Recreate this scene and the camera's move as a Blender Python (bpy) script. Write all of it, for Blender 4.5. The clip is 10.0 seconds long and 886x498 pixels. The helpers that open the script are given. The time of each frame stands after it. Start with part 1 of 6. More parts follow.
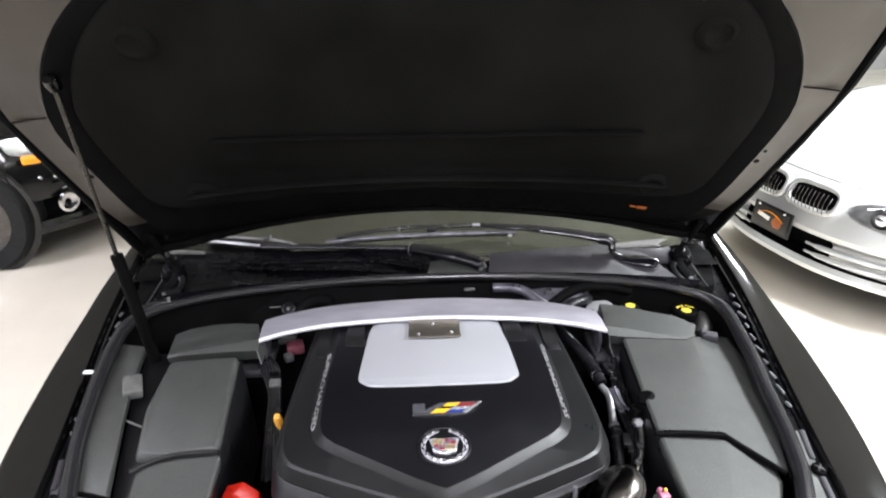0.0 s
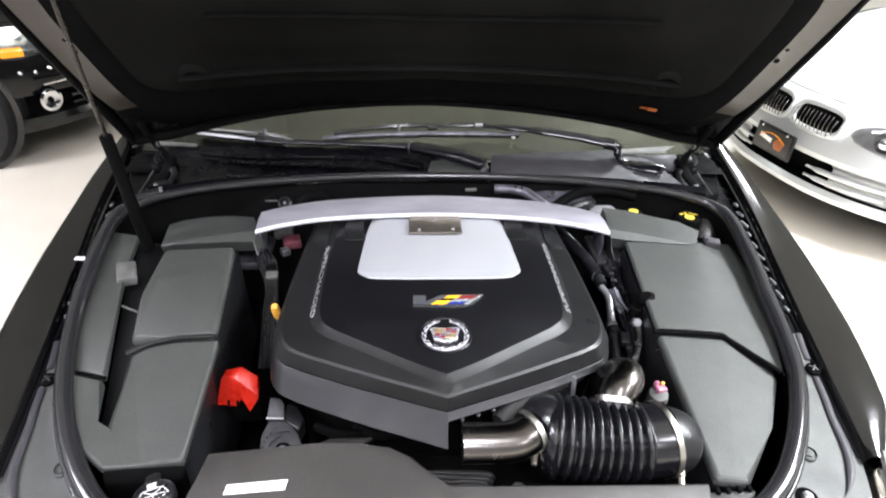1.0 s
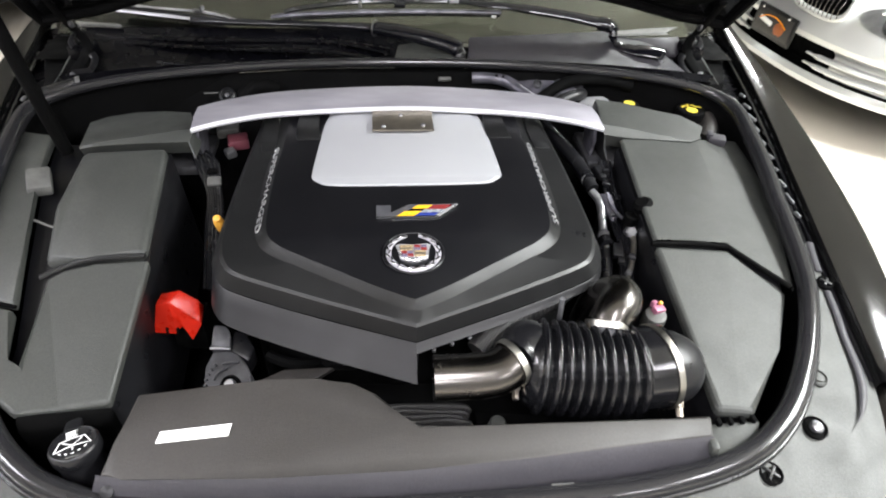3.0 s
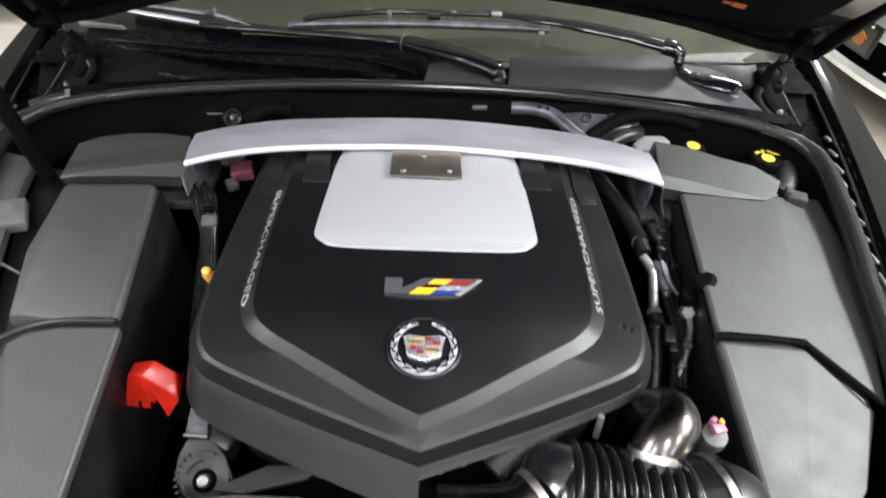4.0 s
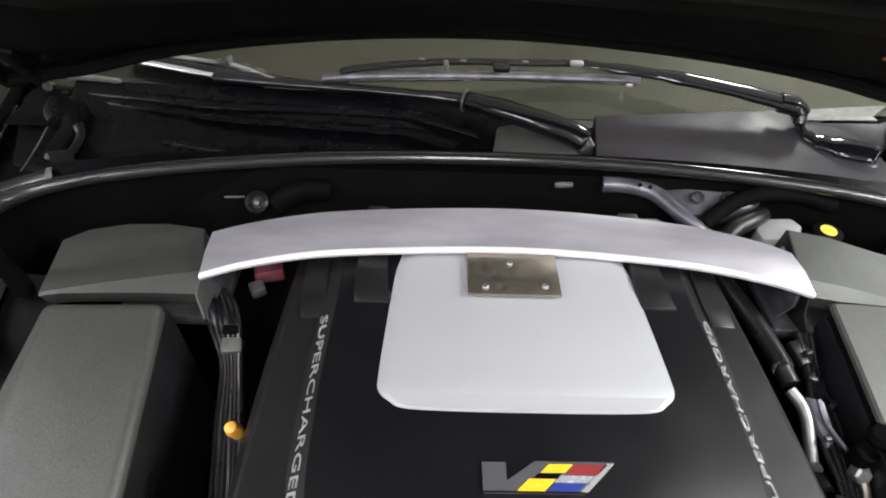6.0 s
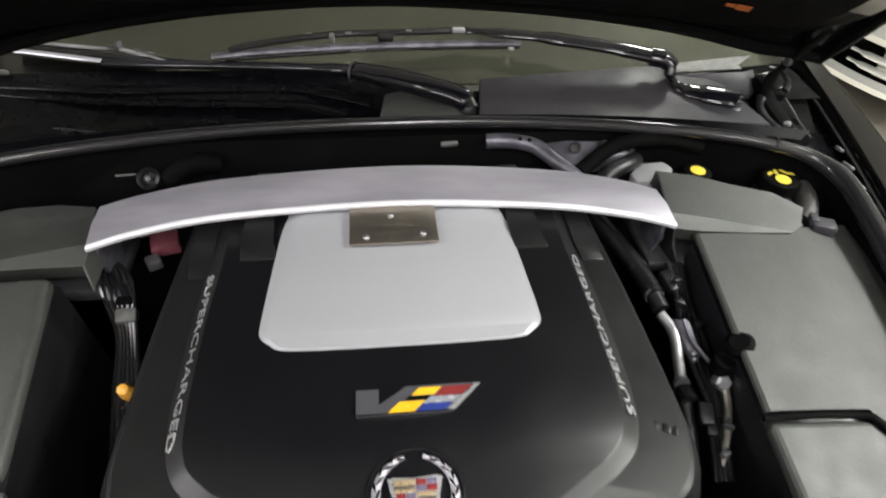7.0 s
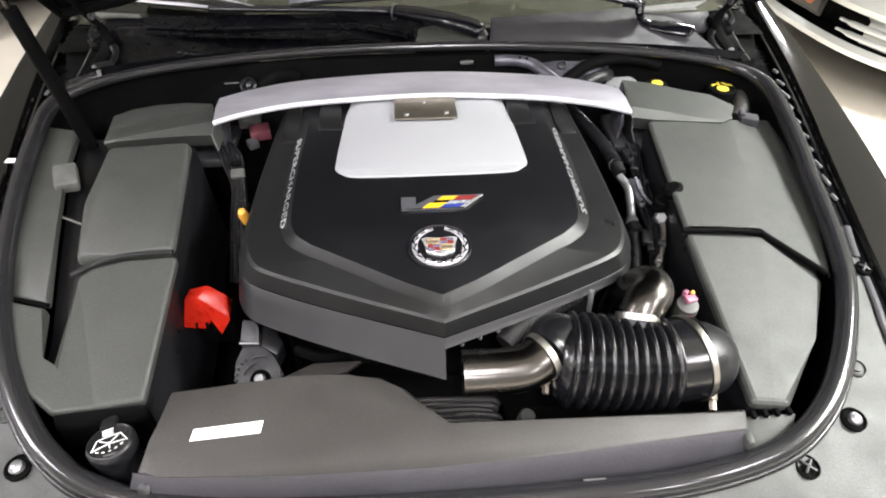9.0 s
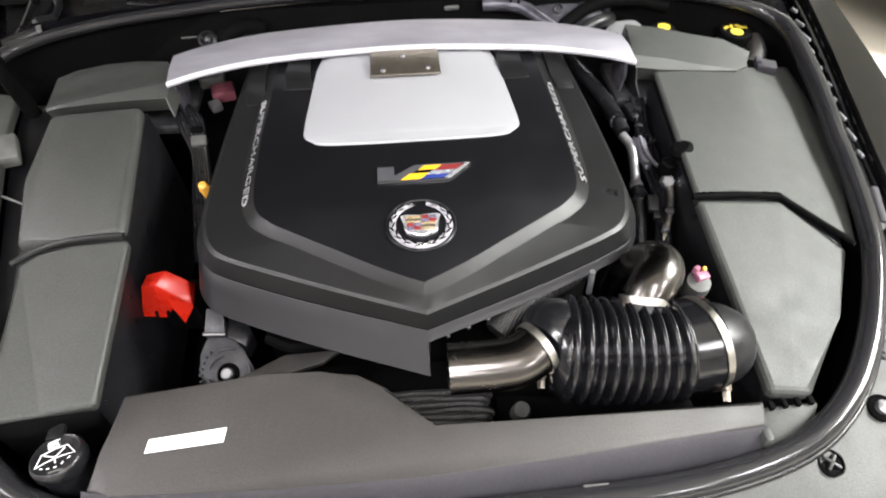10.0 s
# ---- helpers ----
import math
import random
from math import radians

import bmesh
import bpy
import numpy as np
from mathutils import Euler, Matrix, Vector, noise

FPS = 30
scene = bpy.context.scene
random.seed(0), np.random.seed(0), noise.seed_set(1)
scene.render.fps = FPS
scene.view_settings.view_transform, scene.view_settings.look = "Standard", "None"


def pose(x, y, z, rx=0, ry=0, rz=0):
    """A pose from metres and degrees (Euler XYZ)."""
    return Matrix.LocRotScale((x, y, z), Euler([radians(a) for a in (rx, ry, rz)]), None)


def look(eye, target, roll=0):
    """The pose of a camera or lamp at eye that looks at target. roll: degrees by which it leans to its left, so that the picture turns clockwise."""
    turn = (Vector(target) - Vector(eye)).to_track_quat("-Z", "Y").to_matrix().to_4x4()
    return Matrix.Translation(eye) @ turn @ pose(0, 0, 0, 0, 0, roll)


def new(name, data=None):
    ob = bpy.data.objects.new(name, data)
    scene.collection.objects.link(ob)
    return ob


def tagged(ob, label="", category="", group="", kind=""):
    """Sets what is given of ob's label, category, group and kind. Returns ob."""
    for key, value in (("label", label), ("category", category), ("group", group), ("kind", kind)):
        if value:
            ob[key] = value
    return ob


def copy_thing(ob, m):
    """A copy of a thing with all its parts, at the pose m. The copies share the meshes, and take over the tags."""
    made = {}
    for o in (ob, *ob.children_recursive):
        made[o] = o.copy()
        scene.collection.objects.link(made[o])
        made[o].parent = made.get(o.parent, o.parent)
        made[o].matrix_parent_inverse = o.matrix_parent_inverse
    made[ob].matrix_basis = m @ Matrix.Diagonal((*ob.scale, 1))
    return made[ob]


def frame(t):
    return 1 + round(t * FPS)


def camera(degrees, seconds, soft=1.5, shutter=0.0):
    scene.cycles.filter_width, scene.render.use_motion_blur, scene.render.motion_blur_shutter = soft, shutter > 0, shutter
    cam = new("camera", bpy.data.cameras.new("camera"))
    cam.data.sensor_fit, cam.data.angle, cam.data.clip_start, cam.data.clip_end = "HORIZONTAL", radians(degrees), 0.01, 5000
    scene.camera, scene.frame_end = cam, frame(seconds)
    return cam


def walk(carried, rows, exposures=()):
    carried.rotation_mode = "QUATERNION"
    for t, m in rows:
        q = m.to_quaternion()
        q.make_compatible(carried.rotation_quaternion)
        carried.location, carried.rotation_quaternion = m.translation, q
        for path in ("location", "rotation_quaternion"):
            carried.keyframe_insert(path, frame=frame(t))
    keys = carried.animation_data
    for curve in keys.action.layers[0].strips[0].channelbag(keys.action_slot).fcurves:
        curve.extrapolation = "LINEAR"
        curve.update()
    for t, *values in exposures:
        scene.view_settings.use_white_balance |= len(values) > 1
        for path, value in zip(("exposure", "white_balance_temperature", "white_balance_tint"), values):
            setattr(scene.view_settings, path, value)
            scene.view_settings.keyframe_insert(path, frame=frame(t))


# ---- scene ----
cam = camera(71.2, 10.0, soft=1.9, shutter=0.4)
EXPOSURES = [(0.0, -0.07, 6150, 14), (0.5, 0.26, 6100, 14), (1.0, 0.18, 6150, 14), (1.5, 0.02, 6350, 13), (2.0, -0.02, 6400, 12), (2.5, -0.02, 6400, 12),
             (4.0, 0.02, 6350, 10), (4.5, -0.08, 6350, 10), (5.0, -0.15, 6400, 10), (6.5, -0.28, 6560, 12), (7.0, -0.48, 6650, 10), (7.5, -0.25, 6560, 12),
             (8.0, 0.05, 6560, 12), (8.5, 0.15, 6560, 12), (9.0, 0.16, 6560, 12), (10.0, 0.12, 6560, 12)]
METRES, EYE, TILT, LEAN, TURN = 1.45, 1.67, -25.0, 0.6, -2.6
ROWS = [
    (0.0, 0.0, 0.0, 0.0, 0.0, -0.0, -0.0),
    (0.5, -0.0074, 0.0098, -0.0235, -0.66, -3.21, -1.45),
    (1.0, -0.0169, 0.0214, -0.044, -0.82, -6.97, -1.81),
    (1.5, -0.0218, 0.0372, -0.0585, -2.99, -9.25, -0.79),
    (2.0, -0.0224, 0.0424, -0.069, -3.25, -11.25, -0.36),
    (2.5, -0.0127, 0.0743, -0.0702, -4.09, -12.68, 0.05),
    (4.0, 0.01, 0.267, 0.0144, 1.19, -19.11, -3.96),
    (4.5, -0.0165, 0.3353, 0.0395, -0.07, -18.26, -4.21),
    (5.0, -0.0479, 0.4006, 0.0508, 0.21, -18.85, -4.29),
    (6.5, -0.0554, 0.4568, 0.0582, -1.01, -19.04, -3.28),
    (7.0, -0.0063, 0.4091, 0.0401, -3.8, -19.06, -0.86),
    (7.5, 0.0049, 0.3318, 0.0126, -3.24, -18.68, 0.41),
    (8.0, 0.0074, 0.2531, -0.0147, -2.03, -18.87, 0.47),
    (8.5, 0.0076, 0.1773, -0.0363, -1.48, -20.54, 1.59),
    (9.0, -0.0093, 0.1462, -0.0355, -1.31, -18.92, -0.24),
    (9.5, -0.0022, 0.1828, -0.033, -0.8, -20.2, -0.87),
    (10.0, 0.0068, 0.2208, -0.0319, -1.94, -23.85, 0.85),
]
PATH = [(t, pose(-0.015, 0, EYE, TILT, LEAN, TURN) @ pose(METRES * x, METRES * y, METRES * z, 90 + pitch, roll, yaw)) for t, x, y, z, yaw, pitch, roll in ROWS]
PATH += [(2.7, look((-0.028, 0.087, 1.527), (0.167, 1.623, 0.261), 2.0)), (3.8, look((0.020, 0.319, 1.519), (0.086, 1.747, 0.121), 3.6)),
         (5.2, look((-0.079, 0.580, 1.491), (0.007, 2.027, 0.113), 4.4)), (6.3, look((-0.100, 0.645, 1.477), (-0.038, 2.073, 0.078), 3.1))]
walk(cam, sorted(PATH, key=lambda row: row[0]), EXPOSURES)

# ---- light ----
world = bpy.data.worlds.new("world")
scene.world = world
world.use_nodes = True
world.node_tree.nodes["Background"].inputs[0].default_value = (0.8, 0.85, 0.9, 1)
world.node_tree.nodes["Background"].inputs[1].default_value = 0.02


def area_lamp(x, y, z, sx, sy, watts, colour=(0.96, 0.968, 1.025)):
    data = bpy.data.lights.new("strip_light", "AREA")
    data.shape, data.size, data.size_y, data.energy, data.color = "RECTANGLE", sx, sy, watts, colour
    ob = new("strip_light", data)
    ob.matrix_world = pose(x, y, z)
    return ob


ROOM = (-7.0, 8.0, -6.0, 10.0, 3.6)      # x0, x1, y0, y1, height of the showroom
LAMPS = [(-2.2, -1.2, 58), (0.2, -1.2, 64), (2.6, -1.2, 75), (-2.2, -3.4, 60), (0.2, -3.4, 70), (2.6, -3.4, 70), (3.6, 0.4, 230), (5.4, 0.4, 220), (-3.6, 0.4, 85), (-5.4, 0.4, 230), (3.1, 1.2, 300), (3.2, 6.0, 310)]
for lx, ly, watts in LAMPS:
    area_lamp(lx, ly, ROOM[4] - 0.09, 0.5, 1.15, watts, (0.95, 0.985, 0.955) if lx > 2.4 and ly > 0 else (0.965, 0.962, 1.03))

# ---- materials ----


def material(name, colour, rough=0.5, metal=0.0, vary=0.15, scale=6.0, grain=0.0, grain_scale=300.0, rough_vary=0.1,
             coat=0.0, spec=0.5, random_vary=0.0, speckle=0.0, emit=0.0, trans=0.0, ior=1.5, stretch=(1, 1, 1)):
    m = bpy.data.materials.new(name)
    m.use_nodes = True
    nt = m.node_tree
    b = nt.nodes["Principled BSDF"]
    b.inputs["Metallic"].default_value = metal
    b.inputs["Coat Weight"].default_value = coat
    b.inputs["Coat Roughness"].default_value = 0.02
    b.inputs["Specular IOR Level"].default_value = spec
    b.inputs["Transmission Weight"].default_value = trans
    b.inputs["IOR"].default_value = ior
    co = nt.nodes.new("ShaderNodeTexCoord")
    mp = nt.nodes.new("ShaderNodeMapping")
    mp.inputs["Scale"].default_value = stretch
    nt.links.new(co.outputs["Object"], mp.inputs["Vector"])
    n1 = nt.nodes.new("ShaderNodeTexNoise")
    n1.inputs["Scale"].default_value = scale
    n1.inputs["Detail"].default_value = 6
    nt.links.new(mp.outputs[0], n1.inputs["Vector"])
    rp = nt.nodes.new("ShaderNodeMapRange")
    rp.inputs["From Min"].default_value, rp.inputs["From Max"].default_value = 0.3, 0.7
    rp.inputs["To Min"].default_value, rp.inputs["To Max"].default_value = 1 - vary, 1 + vary
    nt.links.new(n1.outputs["Fac"], rp.inputs["Value"])
    hs = nt.nodes.new("ShaderNodeHueSaturation")
    hs.inputs["Color"].default_value = (*colour, 1)
    value = rp.outputs[0]
    if random_vary:
        oi = nt.nodes.new("ShaderNodeObjectInfo")
        r2 = nt.nodes.new("ShaderNodeMapRange")
        r2.inputs["To Min"].default_value, r2.inputs["To Max"].default_value = 1 - random_vary, 1 + random_vary
        nt.links.new(oi.outputs["Random"], r2.inputs["Value"])
        mu = nt.nodes.new("ShaderNodeMath")
        mu.operation = "MULTIPLY"
        nt.links.new(value, mu.inputs[0])
        nt.links.new(r2.outputs[0], mu.inputs[1])
        value = mu.outputs[0]
    if speckle:
        n4 = nt.nodes.new("ShaderNodeTexNoise")
        n4.inputs["Scale"].default_value = grain_scale * 0.55
        n4.inputs["Detail"].default_value = 3
        nt.links.new(mp.outputs[0], n4.inputs["Vector"])
        r4 = nt.nodes.new("ShaderNodeMapRange")
        r4.inputs["From Min"].default_value, r4.inputs["From Max"].default_value = 0.3, 0.7
        r4.inputs["To Min"].default_value, r4.inputs["To Max"].default_value = 1 - speckle, 1 + speckle
        nt.links.new(n4.outputs["Fac"], r4.inputs["Value"])
        mu = nt.nodes.new("ShaderNodeMath")
        mu.operation = "MULTIPLY"
        nt.links.new(value, mu.inputs[0])
        nt.links.new(r4.outputs[0], mu.inputs[1])
        value = mu.outputs[0]
    nt.links.new(value, hs.inputs["Value"])
    nt.links.new(hs.outputs[0], b.inputs["Base Color"])
    r3 = nt.nodes.new("ShaderNodeMapRange")
    r3.inputs["From Min"].default_value, r3.inputs["From Max"].default_value = 0.3, 0.7
    r3.inputs["To Min"].default_value, r3.inputs["To Max"].default_value = max(0.02, rough - rough_vary), min(1, rough + rough_vary)
    n3 = nt.nodes.new("ShaderNodeTexNoise")
    n3.inputs["Scale"].default_value = scale * 3.1
    n3.inputs["Detail"].default_value = 4
    nt.links.new(mp.outputs[0], n3.inputs["Vector"])
    nt.links.new(n3.outputs["Fac"], r3.inputs["Value"])
    nt.links.new(r3.outputs[0], b.inputs["Roughness"])
    if grain:
        n2 = nt.nodes.new("ShaderNodeTexNoise")
        n2.inputs["Scale"].default_value = grain_scale
        n2.inputs["Detail"].default_value = 2
        nt.links.new(mp.outputs[0], n2.inputs["Vector"])
        bp = nt.nodes.new("ShaderNodeBump")
        bp.inputs["Strength"].default_value = grain
        bp.inputs["Distance"].default_value = 0.001
        nt.links.new(n2.outputs["Fac"], bp.inputs["Height"])
        nt.links.new(bp.outputs[0], b.inputs["Normal"])
    if emit:
        b.inputs["Emission Color"].default_value = (*colour, 1)
        b.inputs["Emission Strength"].default_value = emit
    return m


PLASTIC = material("grained_plastic", (0.035, 0.037, 0.0335), 0.54, vary=0.10, scale=9, grain=0.4, grain_scale=620, rough_vary=0.07, speckle=0.2)
RADIATOR_PLASTIC = material("brown_grey_plastic", (0.029, 0.0265, 0.0245), 0.52, vary=0.14, scale=7, grain=0.35, grain_scale=620, rough_vary=0.06, speckle=0.16)
PLASTIC_DARK = material("dark_plastic", (0.007, 0.007, 0.008), 0.36, spec=0.4, vary=0.2, scale=8, grain=0.25, grain_scale=380)
SATIN = material("satin_black_plastic", (0.0045, 0.0045, 0.0054), 0.34, spec=0.27, vary=0.15, scale=4, rough_vary=0.05)
COVER_GREY = material("charcoal_plastic", (0.0074, 0.0075, 0.0077), 0.41, spec=0.38, vary=0.18, scale=8, rough_vary=0.05, grain=0.1, grain_scale=700, speckle=0.12)
SKIRT = material("violet_black_plastic", (0.0056, 0.0053, 0.0062), 0.44, spec=0.32, vary=0.2, scale=6, rough_vary=0.06, grain=0.1, grain_scale=700, speckle=0.12)
MILLED = material("milled_bright_edge", (0.74, 0.74, 0.77), 0.4, metal=0.35, vary=0.06, scale=12)
SEAL_RUBBER = material("grey_seal_rubber", (0.015, 0.0148, 0.016), 0.15, vary=0.12, scale=3, rough_vary=0.02)
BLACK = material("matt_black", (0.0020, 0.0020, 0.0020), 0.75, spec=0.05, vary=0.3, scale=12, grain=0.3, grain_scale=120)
RUBBER = material("black_rubber", (0.006, 0.006, 0.007), 0.27, spec=0.5, vary=0.1, scale=3, rough_vary=0.01)
GLOSS_RUBBER = material("glossy_rubber", (0.006, 0.006, 0.007), 0.15, vary=0.2, scale=20, rough_vary=0.03)
PAINT = material("black_paint", (0.004, 0.004, 0.004), 0.09, vary=0.1, scale=3, rough_vary=0.02)
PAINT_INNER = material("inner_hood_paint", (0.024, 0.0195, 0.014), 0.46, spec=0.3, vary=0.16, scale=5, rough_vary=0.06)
LINER = material("hood_liner_felt", (0.0056, 0.0056, 0.0051), 0.92, spec=0.03, vary=0.3, scale=5, grain=0.6, grain_scale=260)
SILVER = material("silver_satin_paint", (0.345, 0.35, 0.365), 0.42, metal=0.2, vary=0.04, scale=3, rough_vary=0.02)
BRUSHED = material("brushed_aluminium", (0.35, 0.34, 0.375), 0.38, metal=0.45, vary=0.34, scale=6, rough_vary=0.10, stretch=(0.6, 2.6, 2.6))
POLISHED = material("polished_aluminium", (0.80, 0.80, 0.82), 0.3, metal=0.8, vary=0.06, scale=9)
CHROME = material("chrome", (0.85, 0.85, 0.86), 0.08, metal=1.0, vary=0.05, scale=20, rough_vary=0.04)
WIPER_BLACK = material("wiper_paint", (0.005, 0.005, 0.007), 0.11, spec=0.4, vary=0.15, scale=12, rough_vary=0.02)
FLUID_TANK = material("pale_tank_plastic", (0.20, 0.20, 0.205), 0.45, vary=0.15, scale=20)
AGED_METAL = material("aged_aluminium", (0.11, 0.106, 0.125), 0.42, metal=0.55, vary=0.45, scale=35, grain=0.3, grain_scale=160)
CLAMP_STEEL = material("clamp_steel", (0.40, 0.385, 0.35), 0.36, metal=1.0, vary=0.1, scale=20)
BLACK_CHROME = material("black_chrome", (0.105, 0.098, 0.092), 0.24, metal=1.0, vary=0.08, scale=14, rough_vary=0.05)
ROD_STEEL = material("strut_rod_steel", (0.035, 0.033, 0.030), 0.3, metal=1.0, vary=0.1, scale=20)
STEEL = material("dull_steel", (0.30, 0.30, 0.31), 0.4, metal=0.8, vary=0.25, scale=25)
TENSIONER = material("grey_cast_tensioner", (0.036, 0.036, 0.039), 0.5, metal=0.35, vary=0.3, scale=30, grain=0.5, grain_scale=200, speckle=0.15)
BRONZE = material("bronze_plate", (0.27, 0.24, 0.20), 0.38, metal=0.9, vary=0.15, scale=30, grain=0.1)
CAST = material("cast_aluminium", (0.068, 0.068, 0.072), 0.45, metal=0.6, vary=0.3, scale=30, grain=0.5, grain_scale=200, speckle=0.15)
RED = material("red_plastic", (0.42, 0.014, 0.005), 0.30, vary=0.12, scale=20)
ORANGE = material("orange_plastic", (0.85, 0.42, 0.06), 0.4, vary=0.1, scale=20)
YELLOW = material("yellow_print", (0.60, 0.47, 0.05), 0.5, vary=0.10, scale=30)
DULL_RED = material("dull_red_plastic", (0.16, 0.045, 0.06), 0.45, vary=0.15, scale=40)
PINK = material("pink_plastic", (0.30, 0.11, 0.17), 0.4, vary=0.15, scale=40)
WHITE = material("white_print", (0.80, 0.80, 0.80), 0.5, vary=0.04, scale=40)
STICKER = material("paper_sticker", (0.82, 0.82, 0.80), 0.55, vary=0.04, scale=40)
BADGE_RED = material("red_enamel", (0.17, 0.026, 0.026), 0.2, vary=0.1, scale=60, coat=0.5)
BADGE_BLUE = material("blue_enamel", (0.022, 0.035, 0.17), 0.2, vary=0.1, scale=60, coat=0.5)
BADGE_YELLOW = material("yellow_enamel", (0.66, 0.38, 0.02), 0.2, vary=0.08, scale=60, coat=0.5)
BADGE_GOLD = material("gold_enamel", (0.42, 0.32, 0.19), 0.3, metal=0.4, vary=0.1, scale=60, coat=0.5)
BADGE_GREY = material("grey_enamel", (0.10, 0.10, 0.11), 0.35, metal=0.5, vary=0.04, scale=30, rough_vary=0.02)
BADGE_PURPLE = material("violet_grey_enamel", (0.11, 0.095, 0.14), 0.25, vary=0.1, scale=60, coat=0.5)
BADGE_SILVER = material("silver_enamel", (0.42, 0.44, 0.48), 0.25, metal=0.5, vary=0.1, scale=60)
LETTER = material("satin_chrome_letters", (0.62, 0.62, 0.63), 0.35, metal=0.8, vary=0.1, scale=60)
COWL_GREY = material("cowl_plastic", (0.029, 0.0275, 0.032), 0.50, spec=0.32, vary=0.2, scale=6, grain=0.3, grain_scale=400, speckle=0.1)
COWL_BLACK = material("black_cowl_plastic", (0.0018, 0.0018, 0.0025), 0.27, spec=0.11, vary=0.2, scale=8, rough_vary=0.03)
CORRODED = material("worn_grey_plastic", (0.085, 0.085, 0.080), 0.55, vary=0.35, scale=30, grain=0.5, grain_scale=200)
GLASS_DARK = material("tinted_glass", (0.58, 0.60, 0.53), 0.03, vary=0.02, trans=1.0, rough_vary=0.0, ior=1.45)
DASH = material("dashboard_vinyl", (0.023, 0.0217, 0.0150), 0.6, vary=0.25, scale=3, grain=0.4, grain_scale=300)
LENS = material("headlamp_lens", (0.95, 0.96, 0.96), 0.03, vary=0.01, trans=1.0, rough_vary=0.0, ior=1.4)
REFLECTOR = material("headlamp_reflector", (0.75, 0.76, 0.78), 0.15, metal=0.9, vary=0.1, scale=30)


def braid(name, dark, light, pitch):
    """Crossed bright threads on a dark sleeve."""
    m = material(name, dark, 0.5, vary=0.2, scale=60)
    nt = m.node_tree
    co = nt.nodes.new("ShaderNodeTexCoord")
    waves = []
    for turn in (45, -45):
        mp = nt.nodes.new("ShaderNodeMapping")
        mp.inputs["Rotation"].default_value = (radians(20), 0, radians(turn))
        nt.links.new(co.outputs["Object"], mp.inputs["Vector"])
        w = nt.nodes.new("ShaderNodeTexWave")
        w.inputs["Scale"].default_value = pitch
        w.inputs["Distortion"].default_value = 1.5
        nt.links.new(mp.outputs[0], w.inputs["Vector"])
        waves.append(w)
    mu = nt.nodes.new("ShaderNodeMath")
    mu.operation = "MULTIPLY"
    nt.links.new(waves[0].outputs["Fac"], mu.inputs[0])
    nt.links.new(waves[1].outputs["Fac"], mu.inputs[1])
    mx = nt.nodes.new("ShaderNodeMixRGB")
    mx.inputs[1].default_value, mx.inputs[2].default_value = (*dark, 1), (*light, 1)
    nt.links.new(mu.outputs[0], mx.inputs[0])
    b = nt.nodes["Principled BSDF"]
    nt.links.new(mx.outputs[0], b.inputs["Base Color"])
    bp = nt.nodes.new("ShaderNodeBump")
    bp.inputs["Strength"].default_value, bp.inputs["Distance"].default_value = 0.7, 0.001
    nt.links.new(mu.outputs[0], bp.inputs["Height"])
    nt.links.new(bp.outputs[0], b.inputs["Normal"])
    return m


MESH_SLEEVE = braid("braided_sleeve", (0.004, 0.004, 0.005), (0.06, 0.057, 0.053), 110)
SILVER_PAINT = material("silver_car_paint", (0.60, 0.61, 0.60), 0.30, metal=0.3, vary=0.02, scale=1, coat=0.6, rough_vary=0.01)
TYRE = material("tyre_rubber", (0.010, 0.010, 0.010), 0.7, spec=0.2, vary=0.2, scale=20, grain=0.3, grain_scale=80)
LABEL_ORANGE = material("faded_orange_label", (0.30, 0.08, 0.015), 0.5, vary=0.2, scale=50)
AMBER = material("amber_lens", (0.85, 0.30, 0.02), 0.15, vary=0.1, scale=20)
FLOOR = material("polished_floor", (0.76, 0.705, 0.605), 0.16, vary=0.08, scale=1.1, rough_vary=0.07, grain=0.04, grain_scale=20)
WALL = material("white_wall", (0.45, 0.45, 0.44), 0.8, vary=0.05, scale=1.5, grain=0.2, grain_scale=60)
CEILING = material("ceiling_tile", (0.47, 0.47, 0.455), 0.9, vary=0.05, scale=3)
TUBE_GLOW = material("lamp_diffuser", (1.0, 0.97, 0.92), 0.5, vary=0.0, emit=9.0)
LAMP_CASE = material("lamp_case", (0.75, 0.75, 0.73), 0.5)


# ---- building tools ----
BASE = {}


def thing(name, loc, label, category, group="", kind=""):
    ob = new(name)
    ob.empty_display_size = 0.02
    ob.location = loc
    BASE[ob] = Vector(loc)
    return tagged(ob, label, category, group, kind)


def finish(name, bm, mat, angle=35):
    bmesh.ops.recalc_face_normals(bm, faces=bm.faces)
    me = bpy.data.meshes.new(name)
    bm.to_mesh(me)
    bm.free()
    me.materials.append(mat)
    me.shade_smooth()
    me.set_sharp_from_angle(angle=radians(angle))
    return me


def part(name, bm, mat, parent, label="", angle=35):
    """One mesh, given in world metres, under a thing or a part."""
    base = BASE[parent]
    bmesh.ops.translate(bm, verts=bm.verts, vec=-base)
    ob = new(name, finish(name, bm, mat, angle))
    ob.parent = parent
    BASE[ob] = base
    return tagged(ob, label)


def structure(name, bm, mat, label, category, kind="structure"):
    ob = new(name, finish(name, bm, mat))
    BASE[ob] = Vector((0, 0, 0))
    return tagged(ob, label, category, kind=kind)


